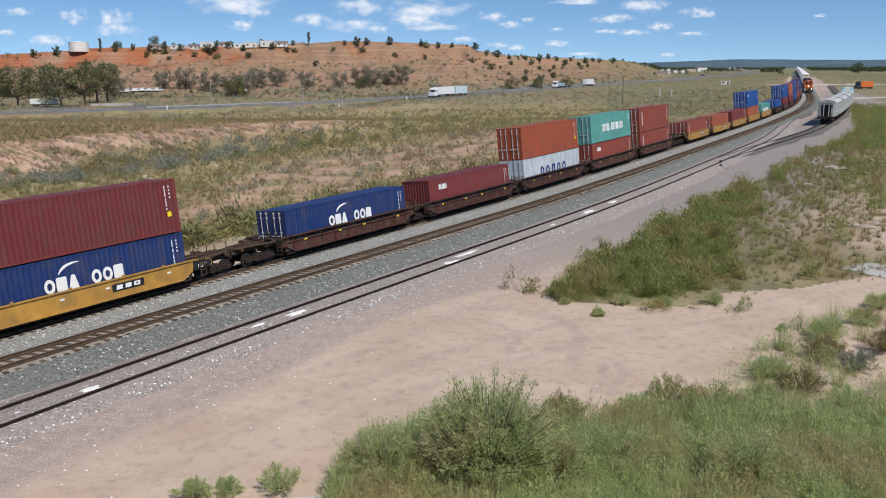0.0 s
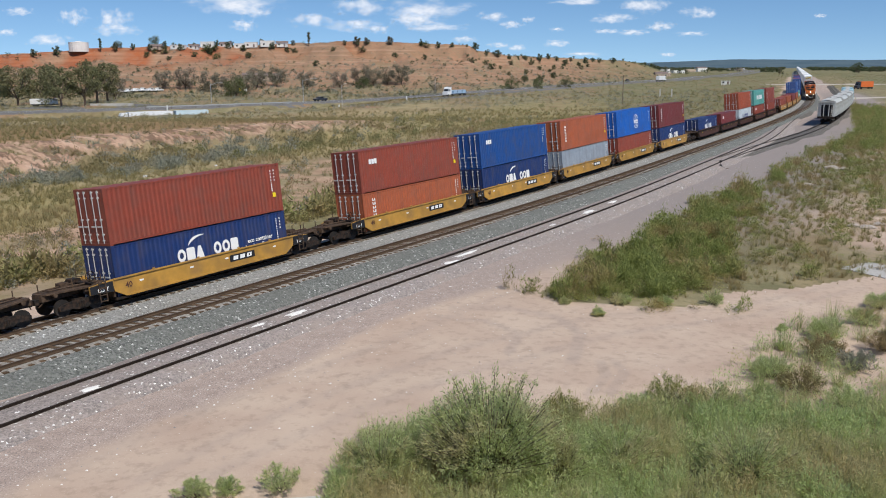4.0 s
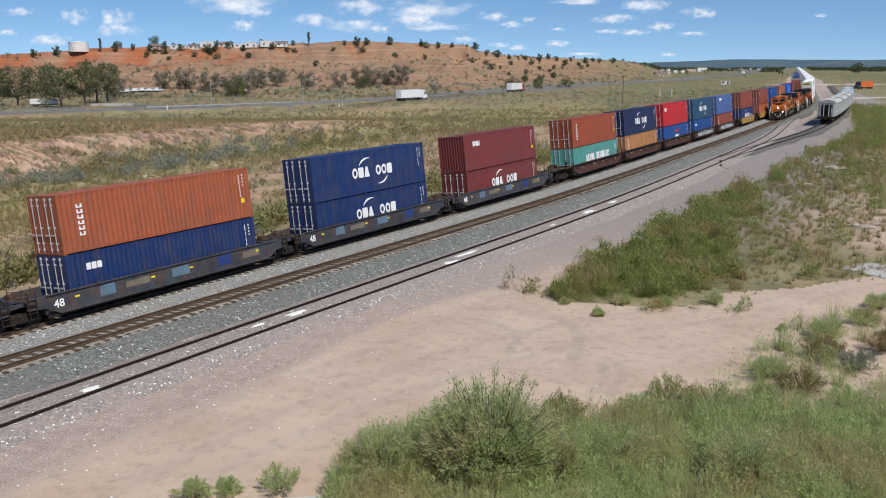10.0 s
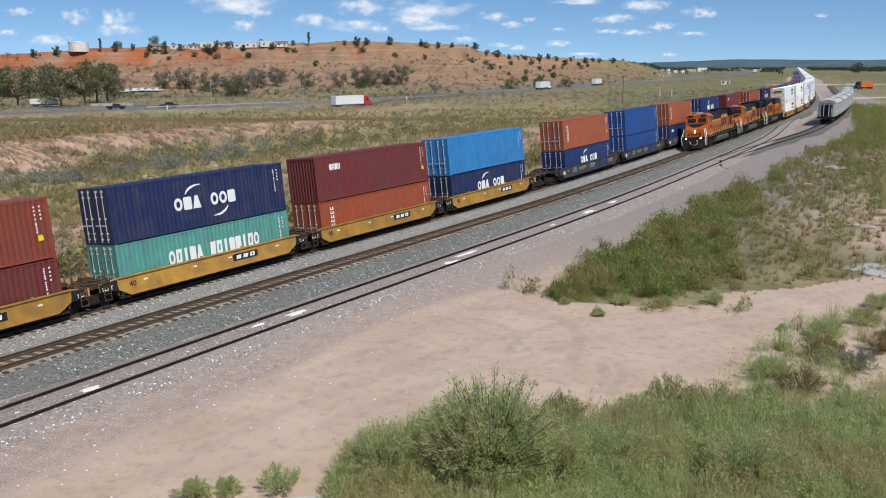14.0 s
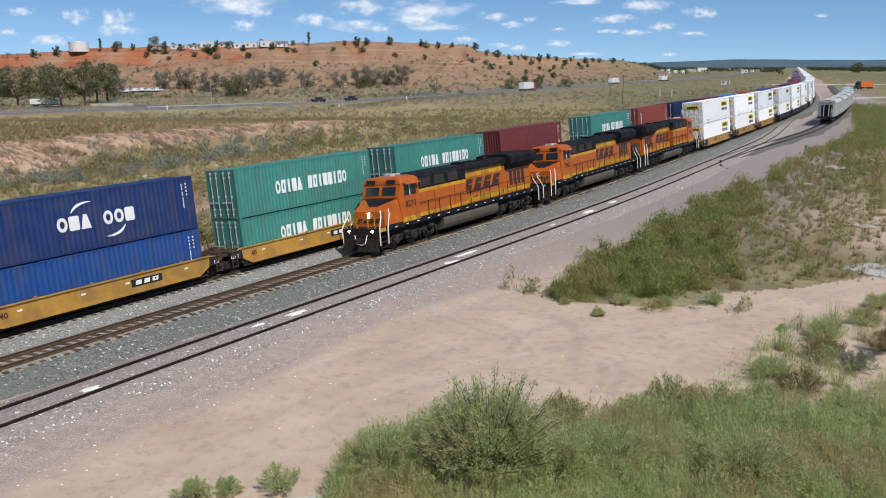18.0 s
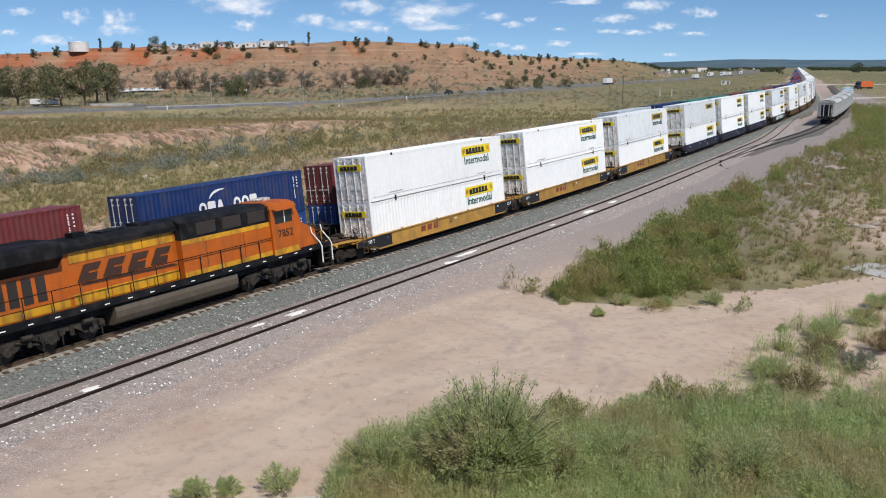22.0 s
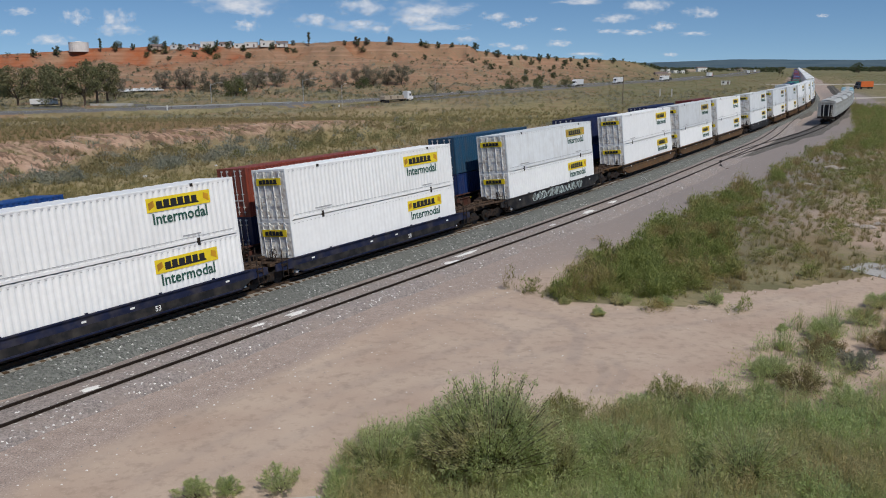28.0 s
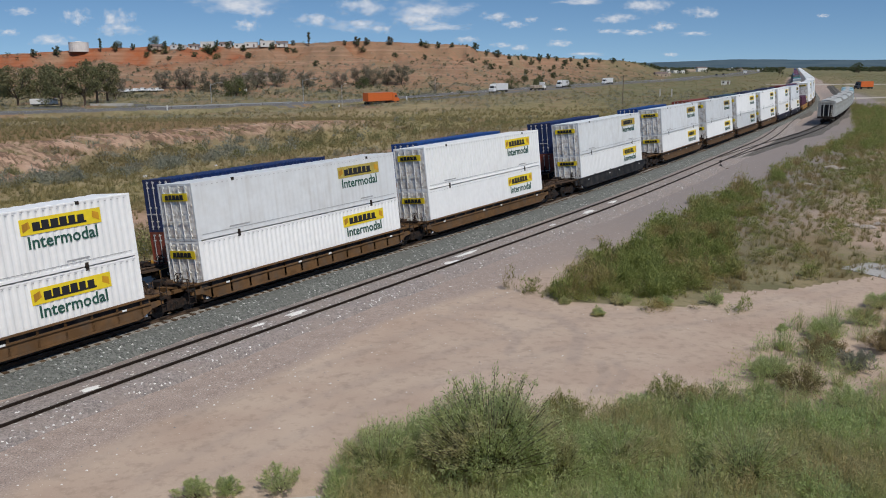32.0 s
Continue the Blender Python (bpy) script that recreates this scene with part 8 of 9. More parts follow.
def on_near_road(u, lane):
    x, y, z, a = (np.interp(u, RU, v) for v in (NX, NY, NZ, RA))
    return float(x - lane * np.sin(a)), float(y + lane * np.cos(a)), float(z), float(a)


near = ribbon("near_carriageway", (NX, NY, NZ, RA), [(-6.0, -0.9), (-4.2, -0.02), (0, 0.05), (4.2, -0.02), (6.0, -0.9)], M_ASPHALT)
tagged(new("road_near_carriageway", near), "grey asphalt carriageway in a shallow cutting", "road", kind="structure")
road = ribbon("highway", (RX, RY, RZ, RA), [(-9.0, -1.2), (-6.2, -0.02), (0, 0.06), (6.2, -0.02), (9.0, -1.2)], M_ASPHALT)
tagged(new("road_highway", road), "grey asphalt two-way highway beyond the scrub", "road", kind="structure")
near_left = RX < -84
front = ribbon("frontage_road", tuple(v[near_left] for v in (RX, RY, RZ, RA)), [(12.0, -1.4), (14.0, -0.35), (38.0, -0.2), (41.0, -1.6)], M_ASPHALT, wob=0.6, seed=9)
tagged(new("road_frontage", front), "worn grey asphalt frontage road and car park", "road", kind="structure")
lines = thing("road_lines", "faded white edge lines of the highway", "road marking", kind="structure")
for o in (-5.2, 5.2):
    part("edge_line", ribbon("edge_line", (RX, RY, RZ, RA), [(o - 0.12, 0.05), (o + 0.12, 0.05)], M_WHITE), None, lines)


M_DIRTROAD = shade("pale_dirt_road", (0.46, 0.41, 0.35), 0.9, vary=0.15, grain=2, stain=0.3)
for nm, xs, ys, wide in (("road_yard_far", (182, 420), (498, 512), 9.0), ("road_yard_near", (133, 260), (296, 318), 4.0)):
    u = np.linspace(0, 1, 60)
    px_, py_ = xs[0] + (xs[1] - xs[0]) * u, ys[0] + (ys[1] - ys[0]) * u + 3 * np.sin(5 * u)
    lane = ribbon(nm, (px_, py_, land(px_, py_) + 0.12, np.arctan2(np.gradient(py_), np.gradient(px_))), [(-wide - 1, -0.5), (-wide, 0.0), (wide, 0.0), (wide + 1, -0.5)], M_DIRTROAD, wob=0.5, seed=4)
    tagged(new(nm, lane), "pale dirt road crossing the green plain", "road", kind="structure")


def guard_rail(u0, u1, off):
    g = thing("guard_rail", "galvanised roadside guard rail on short posts", "guard rail", "guard rails")
    us = np.arange(u0, u1, 4.0)
    pts = [on_road(u, off) for u in us]
    f = Form()
    for a, b in zip(pts, pts[1:]):
        f.add([(a[0], a[1], a[2] + 0.45), (b[0], b[1], b[2] + 0.45), (b[0], b[1], b[2] + 0.78), (a[0], a[1], a[2] + 0.78)], [(0, 1, 2, 3)])
        f.add([(a[0], a[1] + .05, a[2] + 0.45), (b[0], b[1] + .05, b[2] + 0.45), (b[0], b[1] + .05, b[2] + 0.78), (a[0], a[1] + .05, a[2] + 0.78)], [(0, 3, 2, 1)])
    part("beam", f, M_POLE, g)
    pm = Form().box(-0.08, 0.08, -0.06, 0.1, -1.2, 0.8).mesh("post", M_WOODPOLE)
    for x, y, z, a in pts[::2]:
        part("post", pm, None, g).location = (x, y + 0.1, z)
    return g


guard_rail(262, 318, -6.6)


def lamp_post(x, y, high, arm, turn):
    o = thing("street_lamp", "grey steel street lamp with a single arm", "street lamp", "street lamps")
    o.location = (x, y, float(land(x, y)) - 0.1)
    o.rotation_euler = (0, 0, turn)
    part("pole", Form().rod((0, 0, 0), (0, 0, high), 0.11, 8), M_POLE, o)
    part("arm", Form().line([(0, 0, high - 0.4), (arm * 0.5, 0, high + 0.3), (arm, 0, high + 0.45)], 0.06, 6), M_POLE, o)
    part("lamp_head", Form().prism([(arm - 0.1, high + 0.35), (arm + 0.7, high + 0.45), (arm + 0.7, high + 0.58), (arm - 0.1, high + 0.55)], -0.16, 0.16), M_DUSTY, o)


lamp_post(-80.5, 309, 7.4, 3.4, 0.3)
lamp_post(-50, 319, 8.4, 4.4, 0.2)
lamp_post(-36, 318, 8.4, 1.2, 0.4)
lamp_post(-3.5, 428, 7.2, 0.9, 0.2)


def utility_pole(x, y, high):
    o = thing("utility_pole", "weathered wooden utility pole with a crossarm", "utility pole", "utility poles")
    o.location = (x, y, float(land(x, y)) - 0.2)
    part("pole", Form().rod((0, 0, 0), (0, 0, high), 0.13, 7), M_WOODPOLE, o)
    part("crossarm", Form().box(-1.1, 1.1, -0.06, 0.06, high - 0.7, high - 0.55), M_WOODPOLE, o)


utility_pole(62, 305, 9.6)
for x, y, h in ((85.8, 350, 3.1), (88.6, 343, 3.1)):
    o = solid("marker_post", Form().box(-0.22, 0.22, -0.15, 0.15, -0.2, h), M_DUSTY, "pale concrete marker post in the scrub", "post", "marker posts")
    o.location = (x, y, float(land(x, y)))
for x, y in ((-115.6, 244), (-86.6, 278.5), (-58, 296), (-37, 317), (-13.6, 339)):
    o = solid("delineator_post", Form().prism([(-0.16, 0), (0.16, 0), (0.16, 1.5), (0, 1.65), (-0.16, 1.5)], -0.05, 0.05), M_WHITE, "white roadside delineator post", "post", "delineator posts")
    o.location = (x, y, float(land(x, y)) - 0.05)


def fence(xs, ys):
    f_ = thing("wire_fence", "low wire fence on thin posts along the highway", "fence", "fences")
    pm = Form().rod((0, 0, -0.2), (0, 0, 1.2), 0.05, 5).mesh("post", M_WOODPOLE)
    pts = []
    n = int(np.hypot(xs[1] - xs[0], ys[1] - ys[0]) / 4)
    for k in range(n):
        x, y = xs[0] + (xs[1] - xs[0]) * k / n, ys[0] + (ys[1] - ys[0]) * k / n
        z = float(land(x, y))
        part("post", pm, None, f_).location = (x, y, z)
        pts.append((x, y, z))
    for h in (0.5, 1.0):
        part("wire", Form().line([(x, y, z + h) for x, y, z in pts], 0.012, 3), M_POLE, f_)


fence((-132, -75), (240, 282))


def building(name, x, y, w, d, h, wall, label, turn=0.0, pitched=True, doors=2):
    o = thing(name, label, "house", "houses on the mesa" if y > 560 else "roadside buildings")
    o.location = (x, y, float(land(x, y)) - (0.9 if y > 560 else 0.3))
    o.rotation_euler = (0, 0, turn)
    part("wall", Form().box(-w / 2, w / 2, -d / 2, d / 2, 0, h), wall, o)
    if pitched:
        part("roof", Form().prism([(-d / 2 - 0.4, h), (d / 2 + 0.4, h), (0, h + d * 0.22)], -w / 2 - 0.4, w / 2 + 0.4, "x"), M_ROOF, o)
    else:
        part("roof", Form().box(-w / 2 - 0.15, w / 2 + 0.15, -d / 2 - 0.15, d / 2 + 0.15, h, h + 0.3), wall, o)
    n = max(2, int(w / 3.2))
    for k in range(n):
        cx = -w / 2 + (k + 0.5) * w / n
        if k == n // 2:
            part("door", Form().box(cx - 0.5, cx + 0.5, -d / 2 - 0.04, -d / 2, 0.3, 2.35), M_ROOF, o)
        else:
            part("window", Form().box(cx - 0.6, cx + 0.6, -d / 2 - 0.04, -d / 2, 1.2, 2.3), M_WINDOW, o)
    return o


for x, y, w, h, t, pit, wl in ((-189, 592, 11, 3.2, 0.1, True, M_WALLTAN), (-175, 596, 13, 3.6, 0.0, False, M_WALLWHITE), (-166.5, 602, 9, 3.2, 0.1, True, M_WALLWHITE), (-159, 609, 12, 5.0, 0.1, False, M_WALLWHITE), (-149, 618, 10, 3.8, -0.1, True, M_WALLWHITE), (-140, 624, 11, 4.0, 0.0, False, M_WALLWHITE), (-133, 626, 12, 4.6, 0.05, False, M_WALLWHITE), (-121, 624, 13, 5.2, 0.0, False, M_WALLWHITE), (-111, 623, 10, 3.8, 0.1, True, M_WALLWHITE)):
    building("house", x, y, w * 0.72, 6, h * 0.75, wl, "small white house on the rim of the mesa", t, pit)
building("roadside_shed", -101, 480, 12, 6, 3.0, M_WALLTAN, "low tan shed at the foot of the mesa")
building("roadside_shed", -91, 474, 10, 6, 2.8, M_WALLTAN, "low tan shed at the foot of the mesa")
for k, (x, y, w, h) in enumerate(((215, 878, 12, 3.5), (319, 1208, 16, 4.5), (389, 1404, 18, 5.5), (436, 1506, 24, 7), (226, 905, 10, 3.5), (280, 1120, 14, 4.5), (511, 1531, 16, 6))):
    building("farm_building", x, y, w, 8, h, M_WALLWHITE if k % 2 else M_WALLTAN, "small pale building far out on the plain", 0.2 * k, k % 3 == 0)
building("white_shed", 176, 553, 5.4, 3, 2.4, M_WALLWHITE, "small white equipment shed on the green plain", -0.3, False)


def tank(x, y, r, h):
    o = thing("water_tank", "round white water tank on the mesa rim", "water tank")
    o.location = (x, y, float(land(x, y)) - 0.5)
    part("shell", Form().rod((0, 0, 0), (0, 0, h), r, 28), M_WALLWHITE, o)
    f = Form()
    n = 28
    v = [(r * 1.01 * math.cos(k * math.tau / n), r * 1.01 * math.sin(k * math.tau / n), h) for k in range(n)] + [(0, 0, h + r * 0.14)]
    f.add(v, [(k, (k + 1) % n, n) for k in range(n)])
    part("cap", f, M_WALLWHITE, o)
    part("ladder", Form().rod((-r * 0.3, -r * 0.97, 0), (-r * 0.3, -r * 0.97, h), 0.12, 4), M_POLE, o)


tank(-235.6, 582, 6.1, 5.9)


def sign_post(x, y, face, label):
    o = thing("road_sign", label, "sign", "road signs")
    o.location = (x, y, float(land(x, y)) - 0.1)
    part("post", Form().rod((0, 0, 0), (0, 0, 2.2), 0.06, 6), M_POLE, o)
    part("sign_face", Form().box(-0.5, 0.5, -0.03, 0.03, 2.0, 3.2, 0.05), face, o)


sign_post(-90.6, 398, M_SIGNYEL, "yellow road sign beside the bushes")
sign_post(-88.1, 398, M_WHITE, "white road sign beside the bushes")

dig = thing("loader", "small yellow wheel loader parked beside the highway", "loader")
dig.matrix_basis = pose(-38.5, 312.9, float(land(-38.5, 312.9)) - 0.05, 0, 0, 25) @ Matrix.Scale(0.65, 4)
part("body", Form().prism([(-2.2, 0.7), (1.2, 0.7), (1.4, 1.3), (0.2, 1.5), (-0.3, 2.0), (-2.2, 1.9)], -0.8, 0.8), M_YELLOW, dig)
part("cab", Form().box(-0.9, 0.3, -0.7, 0.7, 1.7, 2.9, 0.2), M_WINDOW, dig, "dark glazed cab")
part("arm", Form().line([(0.8, 0, 1.6), (2.2, 0, 1.2), (2.8, 0, 0.6)], 0.14, 6), M_YELLOW, dig)
part("bucket", Form().prism([(2.6, 0.2), (3.6, 0.15), (3.2, 0.9), (2.7, 1.0)], -1.1, 1.1), M_WALLTAN, dig)
for x_ in (-1.5, 0.9):
    for y_ in (-0.85, 0.85):
        part("wheel", Form().rod((x_, y_ - 0.15, 0.6), (x_, y_ + 0.15, 0.6), 0.6, 14), M_BLACKCAR, dig)

tr = thing("parked_trailer", "long white box trailer parked beneath the trees", "trailer")
tr.matrix_basis = pose(-136, 302.5, float(land(-136, 302.5)), 0, 0, 8)
part("box", Form().box(-4.2, 4.2, -1.2, 1.2, 0.9, 2.7), M_WALLWHITE, tr)
part("door", Form().box(2.2, 3.6, -1.22, -1.2, 1.0, 2.5), M_WHITE, tr)
for x_ in (-2.8, -1.9):
    part("wheel", Form().rod((x_, -1.15, 0.48), (x_, -0.9, 0.48), 0.48, 12), M_BLACKCAR, tr)
part("chassis", Form().box(-4.0, 4.6, -0.9, 0.9, 0.65, 0.9), M_STEEL, tr)
low_wall = solid("low_wall", Form().box(-7, 7, -0.2, 0.2, -0.4, 0.9, 0.04), M_CONC, "low pale concrete wall beside the highway", "wall")
low_wall.matrix_basis = pose(-113, 303, float(land(-113, 303)), 0, 0, 12)

_r = np.random.default_rng(77)
u_ = _r.uniform(120, 420, 2600)
off_ = -_r.uniform(9.5, 19, 2600)
rx_, ry_, ra_ = (np.interp(u_, RU, v) for v in (RX, RY, RA))
verge = np.column_stack([rx_ - off_ * np.sin(ra_), ry_ + off_ * np.cos(ra_)])
plant_out("verge_grass", "pale straw-coloured grass along the highway verge", "grass", [leaf_dome(24, 140 + k, 0.1, 0.3, 0.8, 0.8) for k in range(3)], verge, _r.uniform(0.7, 1.5, len(verge)), L_DRY, np.full(len(verge), 0.6))
for x_, y_, s_ in ((-32.3, 94.5, 0.35), (-20.9, 123.7, 0.35), (9.1, 29.8, 0.16), (10.5, 48.5, 0.12), (5.2, 36.4, 0.05), (-27.0, 104.0, 0.25)):
    lit = solid("litter", Form().prism([(-0.6, 0), (0.5, 0), (0.65, 0.35), (0.1, 0.7), (-0.5, 0.45)], -0.4, 0.35), M_WHITE, "crumpled white litter lying on the ground", "litter", "scraps of litter")
    lit.matrix_basis = Matrix.Translation((x_, y_, float(land(x_, y_)) + 0.02)) @ Matrix.Scale(s_, 4)


# ---------------------------------------------------------------- yard: hoppers, switch stand, spilled grain
def hopper(paint, label):
    """A three-bay covered hopper car, its end towards -x."""
    c = thing("hopper_car", label, "rail car", "parked hopper cars")
    f = Form().prism([(-1.5, 1.35), (1.5, 1.35), (1.55, 1.9), (1.55, 3.9), (1.1, 4.35), (-1.1, 4.35), (-1.55, 3.9), (-1.55, 1.9)], -6.9, 6.9, "x")
    part("body", f, paint, c)
    rib = Form().box(-0.05, 0.05, -1.62, -1.55, 1.5, 3.9).mesh("rib", paint)
    for k in range(14):
        part("rib", rib, None, c).location = (-6.6 + k * 1.015, 0, 0)
    bay = Form().add([(-1.5, -1.0, 1.4), (1.5, -1.0, 1.4), (1.5, 1.0, 1.4), (-1.5, 1.0, 1.4), (-0.4, -0.5, 0.5), (0.4, -0.5, 0.5), (0.4, 0.5, 0.5), (-0.4, 0.5, 0.5)], [(0, 1, 2, 3), (4, 7, 6, 5), (0, 4, 5, 1), (1, 5, 6, 2), (2, 6, 7, 3), (3, 7, 4, 0)]).mesh("hopper_bay", M_STEEL)
    for x in (-3.6, 0, 3.6):
        part("hopper_bay", bay, None, c).location = (x, 0, 0)
    part("running_board", Form().box(-7.6, 7.6, -0.5, 0.5, 4.42, 4.47), M_DUSTY, c)
    for e in (-1, 1):
        part("end_sill", Form().box(*sorted((e * 6.9, e * 8.2)), -1.45, 1.45, 1.0, 1.35), M_STEEL, c)
        # black end plate: shade and dirt of the recess put into its colour
        slope = Form().add([(e * 6.93, -1.0, 3.5), (e * 6.93, 1.0, 3.5), (e * 7.25, 1.0, 1.36), (e * 7.25, -1.0, 1.36), (e * 6.9, -1.0, 1.36), (e * 6.9, 1.0, 1.36)], [(0, 1, 2, 3), (0, 3, 4), (1, 5, 2)])
        part("slope_sheet", slope, M_BLACKCAR, c, "end slope blackened for shade and dirt")
        for s in (-1, 1):
            part("end_post", Form().box(*sorted((e * 7.9, e * 8.05)), s * 1.42 - 0.08, s * 1.42 + 0.08, 1.3, 4.2), paint, c)
            lad = Form()
            for k in range(8):
                lad.rod((e * 8.08, s * 1.42 - s * 0.5, 1.45 + k * 0.35), (e * 8.08, s * 1.42, 1.45 + k * 0.35), 0.025, 4)
            lad.rod((e * 8.08, s * 0.92, 1.3), (e * 8.08, s * 0.92, 4.3), 0.025, 4)
            part("ladder", lad, M_DUSTY, c)
        part("end_frame", Form().box(*sorted((e * 7.95, e * 8.05)), -1.5, 1.5, 4.0, 4.3), paint, c)
        part("roof_overhang", Form().box(*sorted((e * 6.9, e * 7.95)), -1.45, 1.45, 4.1, 4.25), paint, c)
        for s in (-0.45, 0.45):
            part("end_post", Form().box(*sorted((e * 7.85, e * 7.95)), s - 0.07, s + 0.07, 1.3, 4.1), paint, c)
        part("brake_platform", Form().box(*sorted((e * 7.6, e * 8.1)), -0.7, 0.7, 1.36, 1.42), M_STEEL, c)
        part("coupler", Form().box(*sorted((e * 8.0, e * 8.75)), -0.12, 0.12, 0.75, 1.0), M_STEEL, c)
        make_truck(c, e * 5.9)
    return c


hop_grey = hopper(M_HOPPER, "light grey covered hopper car parked on the spur")
hop_blue = hopper(M_HOPPERBLUE, "pale blue-white covered hopper car parked on the spur")
_len = np.concatenate([[0], np.cumsum(np.hypot(np.diff(spur_line[0]), np.diff(spur_line[1])))])


def on_spur(d):
    return [float(np.interp(d, _len, v)) for v in spur_line]


HOP_AT = 78.0
for k in range(6):
    o = (hop_grey if k == 0 else copy_thing(hop_grey, Matrix())) if k < 4 else (hop_blue if k == 4 else copy_thing(hop_blue, Matrix()))
    x, y, z, a = on_spur(HOP_AT + k * 17.6)
    o.matrix_basis = Matrix.Translation((x, y, z)) @ pose(0, 0, 0, 0, 0, math.degrees(a))

sw = thing("switch_stand", "dark iron switch stand beside the turnout", "switch stand")
sw.scale = (0.75, 0.75, 0.72)
sw.location = (31.8, 99.9, float(land(31.8, 99.9)) - 0.05)
part("tie_beam", Form().box(-2.6, 1.2, -0.13, 0.13, 0, 0.12), M_TIE, sw)
part("stand", Form().prism([(-0.25, 0.1), (0.25, 0.1), (0.08, 0.75), (-0.08, 0.75)], -0.18, 0.18), M_BLACKCAR, sw)
part("target", Form().rod((0, 0, 0.7), (0, 0, 1.35), 0.03, 6).box(-0.2, 0.2, -0.02, 0.02, 1.1, 1.4), M_BLACKCAR, sw)
part("lever", Form().rod((0, -0.1, 0.5), (0.55, -0.2, 0.3), 0.03, 5), M_BLACKCAR, sw)


def spill(s, off, l, w, seed):
    """A thin uneven patch of pale spilled grain between the rails."""
    rng = random.Random(seed)
    x, y, z, a = (float(v) for v in on_line(s, SIDING))
    n = 16
    f = Form()
    rim = []
    for k in range(n):
        t = k * math.tau / n
        q = rng.uniform(0.6, 1.1)
        rim.append((l * q * math.cos(t), off + w * q * math.sin(t), 0.0))
    mid = [(p[0] * 0.5, off + (p[1] - off) * 0.5, 0.035) for p in rim]
    f.add(rim + mid + [(0, off, 0.045)], [(k, (k + 1) % n, n + (k + 1) % n, n + k) for k in range(n)] + [(n + k, n + (k + 1) % n, 2 * n) for k in range(n)])
    o = solid("spilled_grain", f, M_SPILL, "pale spilled grain lying between the siding rails", "spilled grain", "spilled grain patches")
    o.matrix_basis = Matrix.Translation((x, y, z - 0.2 - 0.112)) @ pose(0, 0, 0, 0, 0, math.degrees(a))


M_SPILL = shade("spilled_grain", (0.78, 0.76, 0.72), 0.9, vary=0.12, grain=9, stain=2)
for k, (s, off, l, w) in enumerate(((-5.5, -0.2, 0.45, 0.25), (6.5, 0.1, 0.9, 0.3), (19.8, -0.3, 0.8, 0.32), (22.5, 0.25, 1.9, 0.22), (34.0, 0.0, 0.5, 0.2), (40.5, 0.0, 1.2, 0.35), (46.0, 0.2, 1.0, 0.25), (4.0, 0.25, 0.7, 0.15))):
    spill(s, off, l, w, k)

pad = solid("paved_pad", Form().box(-3, 3, -1.6, 1.6, -0.3, 0.02), M_CONC, "grey paved pad beside the dirt track", "pad")
pad.matrix_basis = pose(27.6, 52.4, float(land(27.6, 52.4)), 0, 0, 30)
slab = solid("concrete_slab", Form().box(-0.9, 0.6, -0.4, 0.35, -0.3, 0.12, 0.05), M_CONC, "edge of a pale concrete slab in the weeds", "slab")
slab.matrix_basis = pose(-4.2, 23.6, float(land(-4.2, 23.6)), 0, 0, 8)


def boulder(x, y, size, seed):
    bm = bmesh.new()
    bmesh.ops.create_icosphere(bm, subdivisions=2, radius=1.0)
    for v in bm.verts:
        v.co *= 1 + 0.28 * noise.noise(v.co * 1.7 + Vector((seed, 0, 0)))
        v.co.x *= size
        v.co.y *= size * 0.7
        v.co.z *= size * 0.38
    me = bpy.data.meshes.new("rubble_heap")
    bm.to_mesh(me)
    bm.free()
    me.materials.append(M_RUBBLE)
    o = tagged(new("rubble_heap", me), "pale rubble heap among the weeds", "rubble", "rubble heaps")
    o.location = (x, y, float(land(x, y)) + size * 0.12)


for k, (x, y, s_) in enumerate(((18.9, 65.6, 0.7), (32.0, 64.8, 0.6), (44.1, 99.1, 0.9), (36.2, 86.1, 0.7), (33.5, 66, 0.5), (17.9, 66.0, 0.45), (31.2, 65.5, 0.45), (45.3, 98.5, 0.6))):
    boulder(x, y, s_, k + 1)


# ---------------------------------------------------------------- road vehicles
M_TYRE = shade("tyre", (0.02, 0.02, 0.02), 0.8)
VPAINT = {k: shade("vehicle_" + k, v, 0.35, vary=0.06) for k, v in {"white": (0.78, 0.78, 0.78), "red": (0.45, 0.03, 0.03), "dark": (0.03, 0.035, 0.045), "blue": (0.30, 0.42, 0.55), "paleblue": (0.55, 0.66, 0.70), "orange": (0.62, 0.14, 0.03), "tan": (0.4, 0.33, 0.25)}.items()}
ROAD_RUNS = []


def wheels(o, xs, half, r):
    me = once(("vw", half, r), lambda: Form().disc(0, -half, -half + 0.25, r, r, 12).mesh("wheel", M_TYRE))
    mf = once(("vf", half, r), lambda: Form().disc(0, half - 0.25, half, r, r, 12).mesh("wheel", M_TYRE))
    for x in xs:
        part("wheel", me, None, o).location = (x, 0, 0)
        part("wheel", mf, None, o).location = (x, 0, 0)


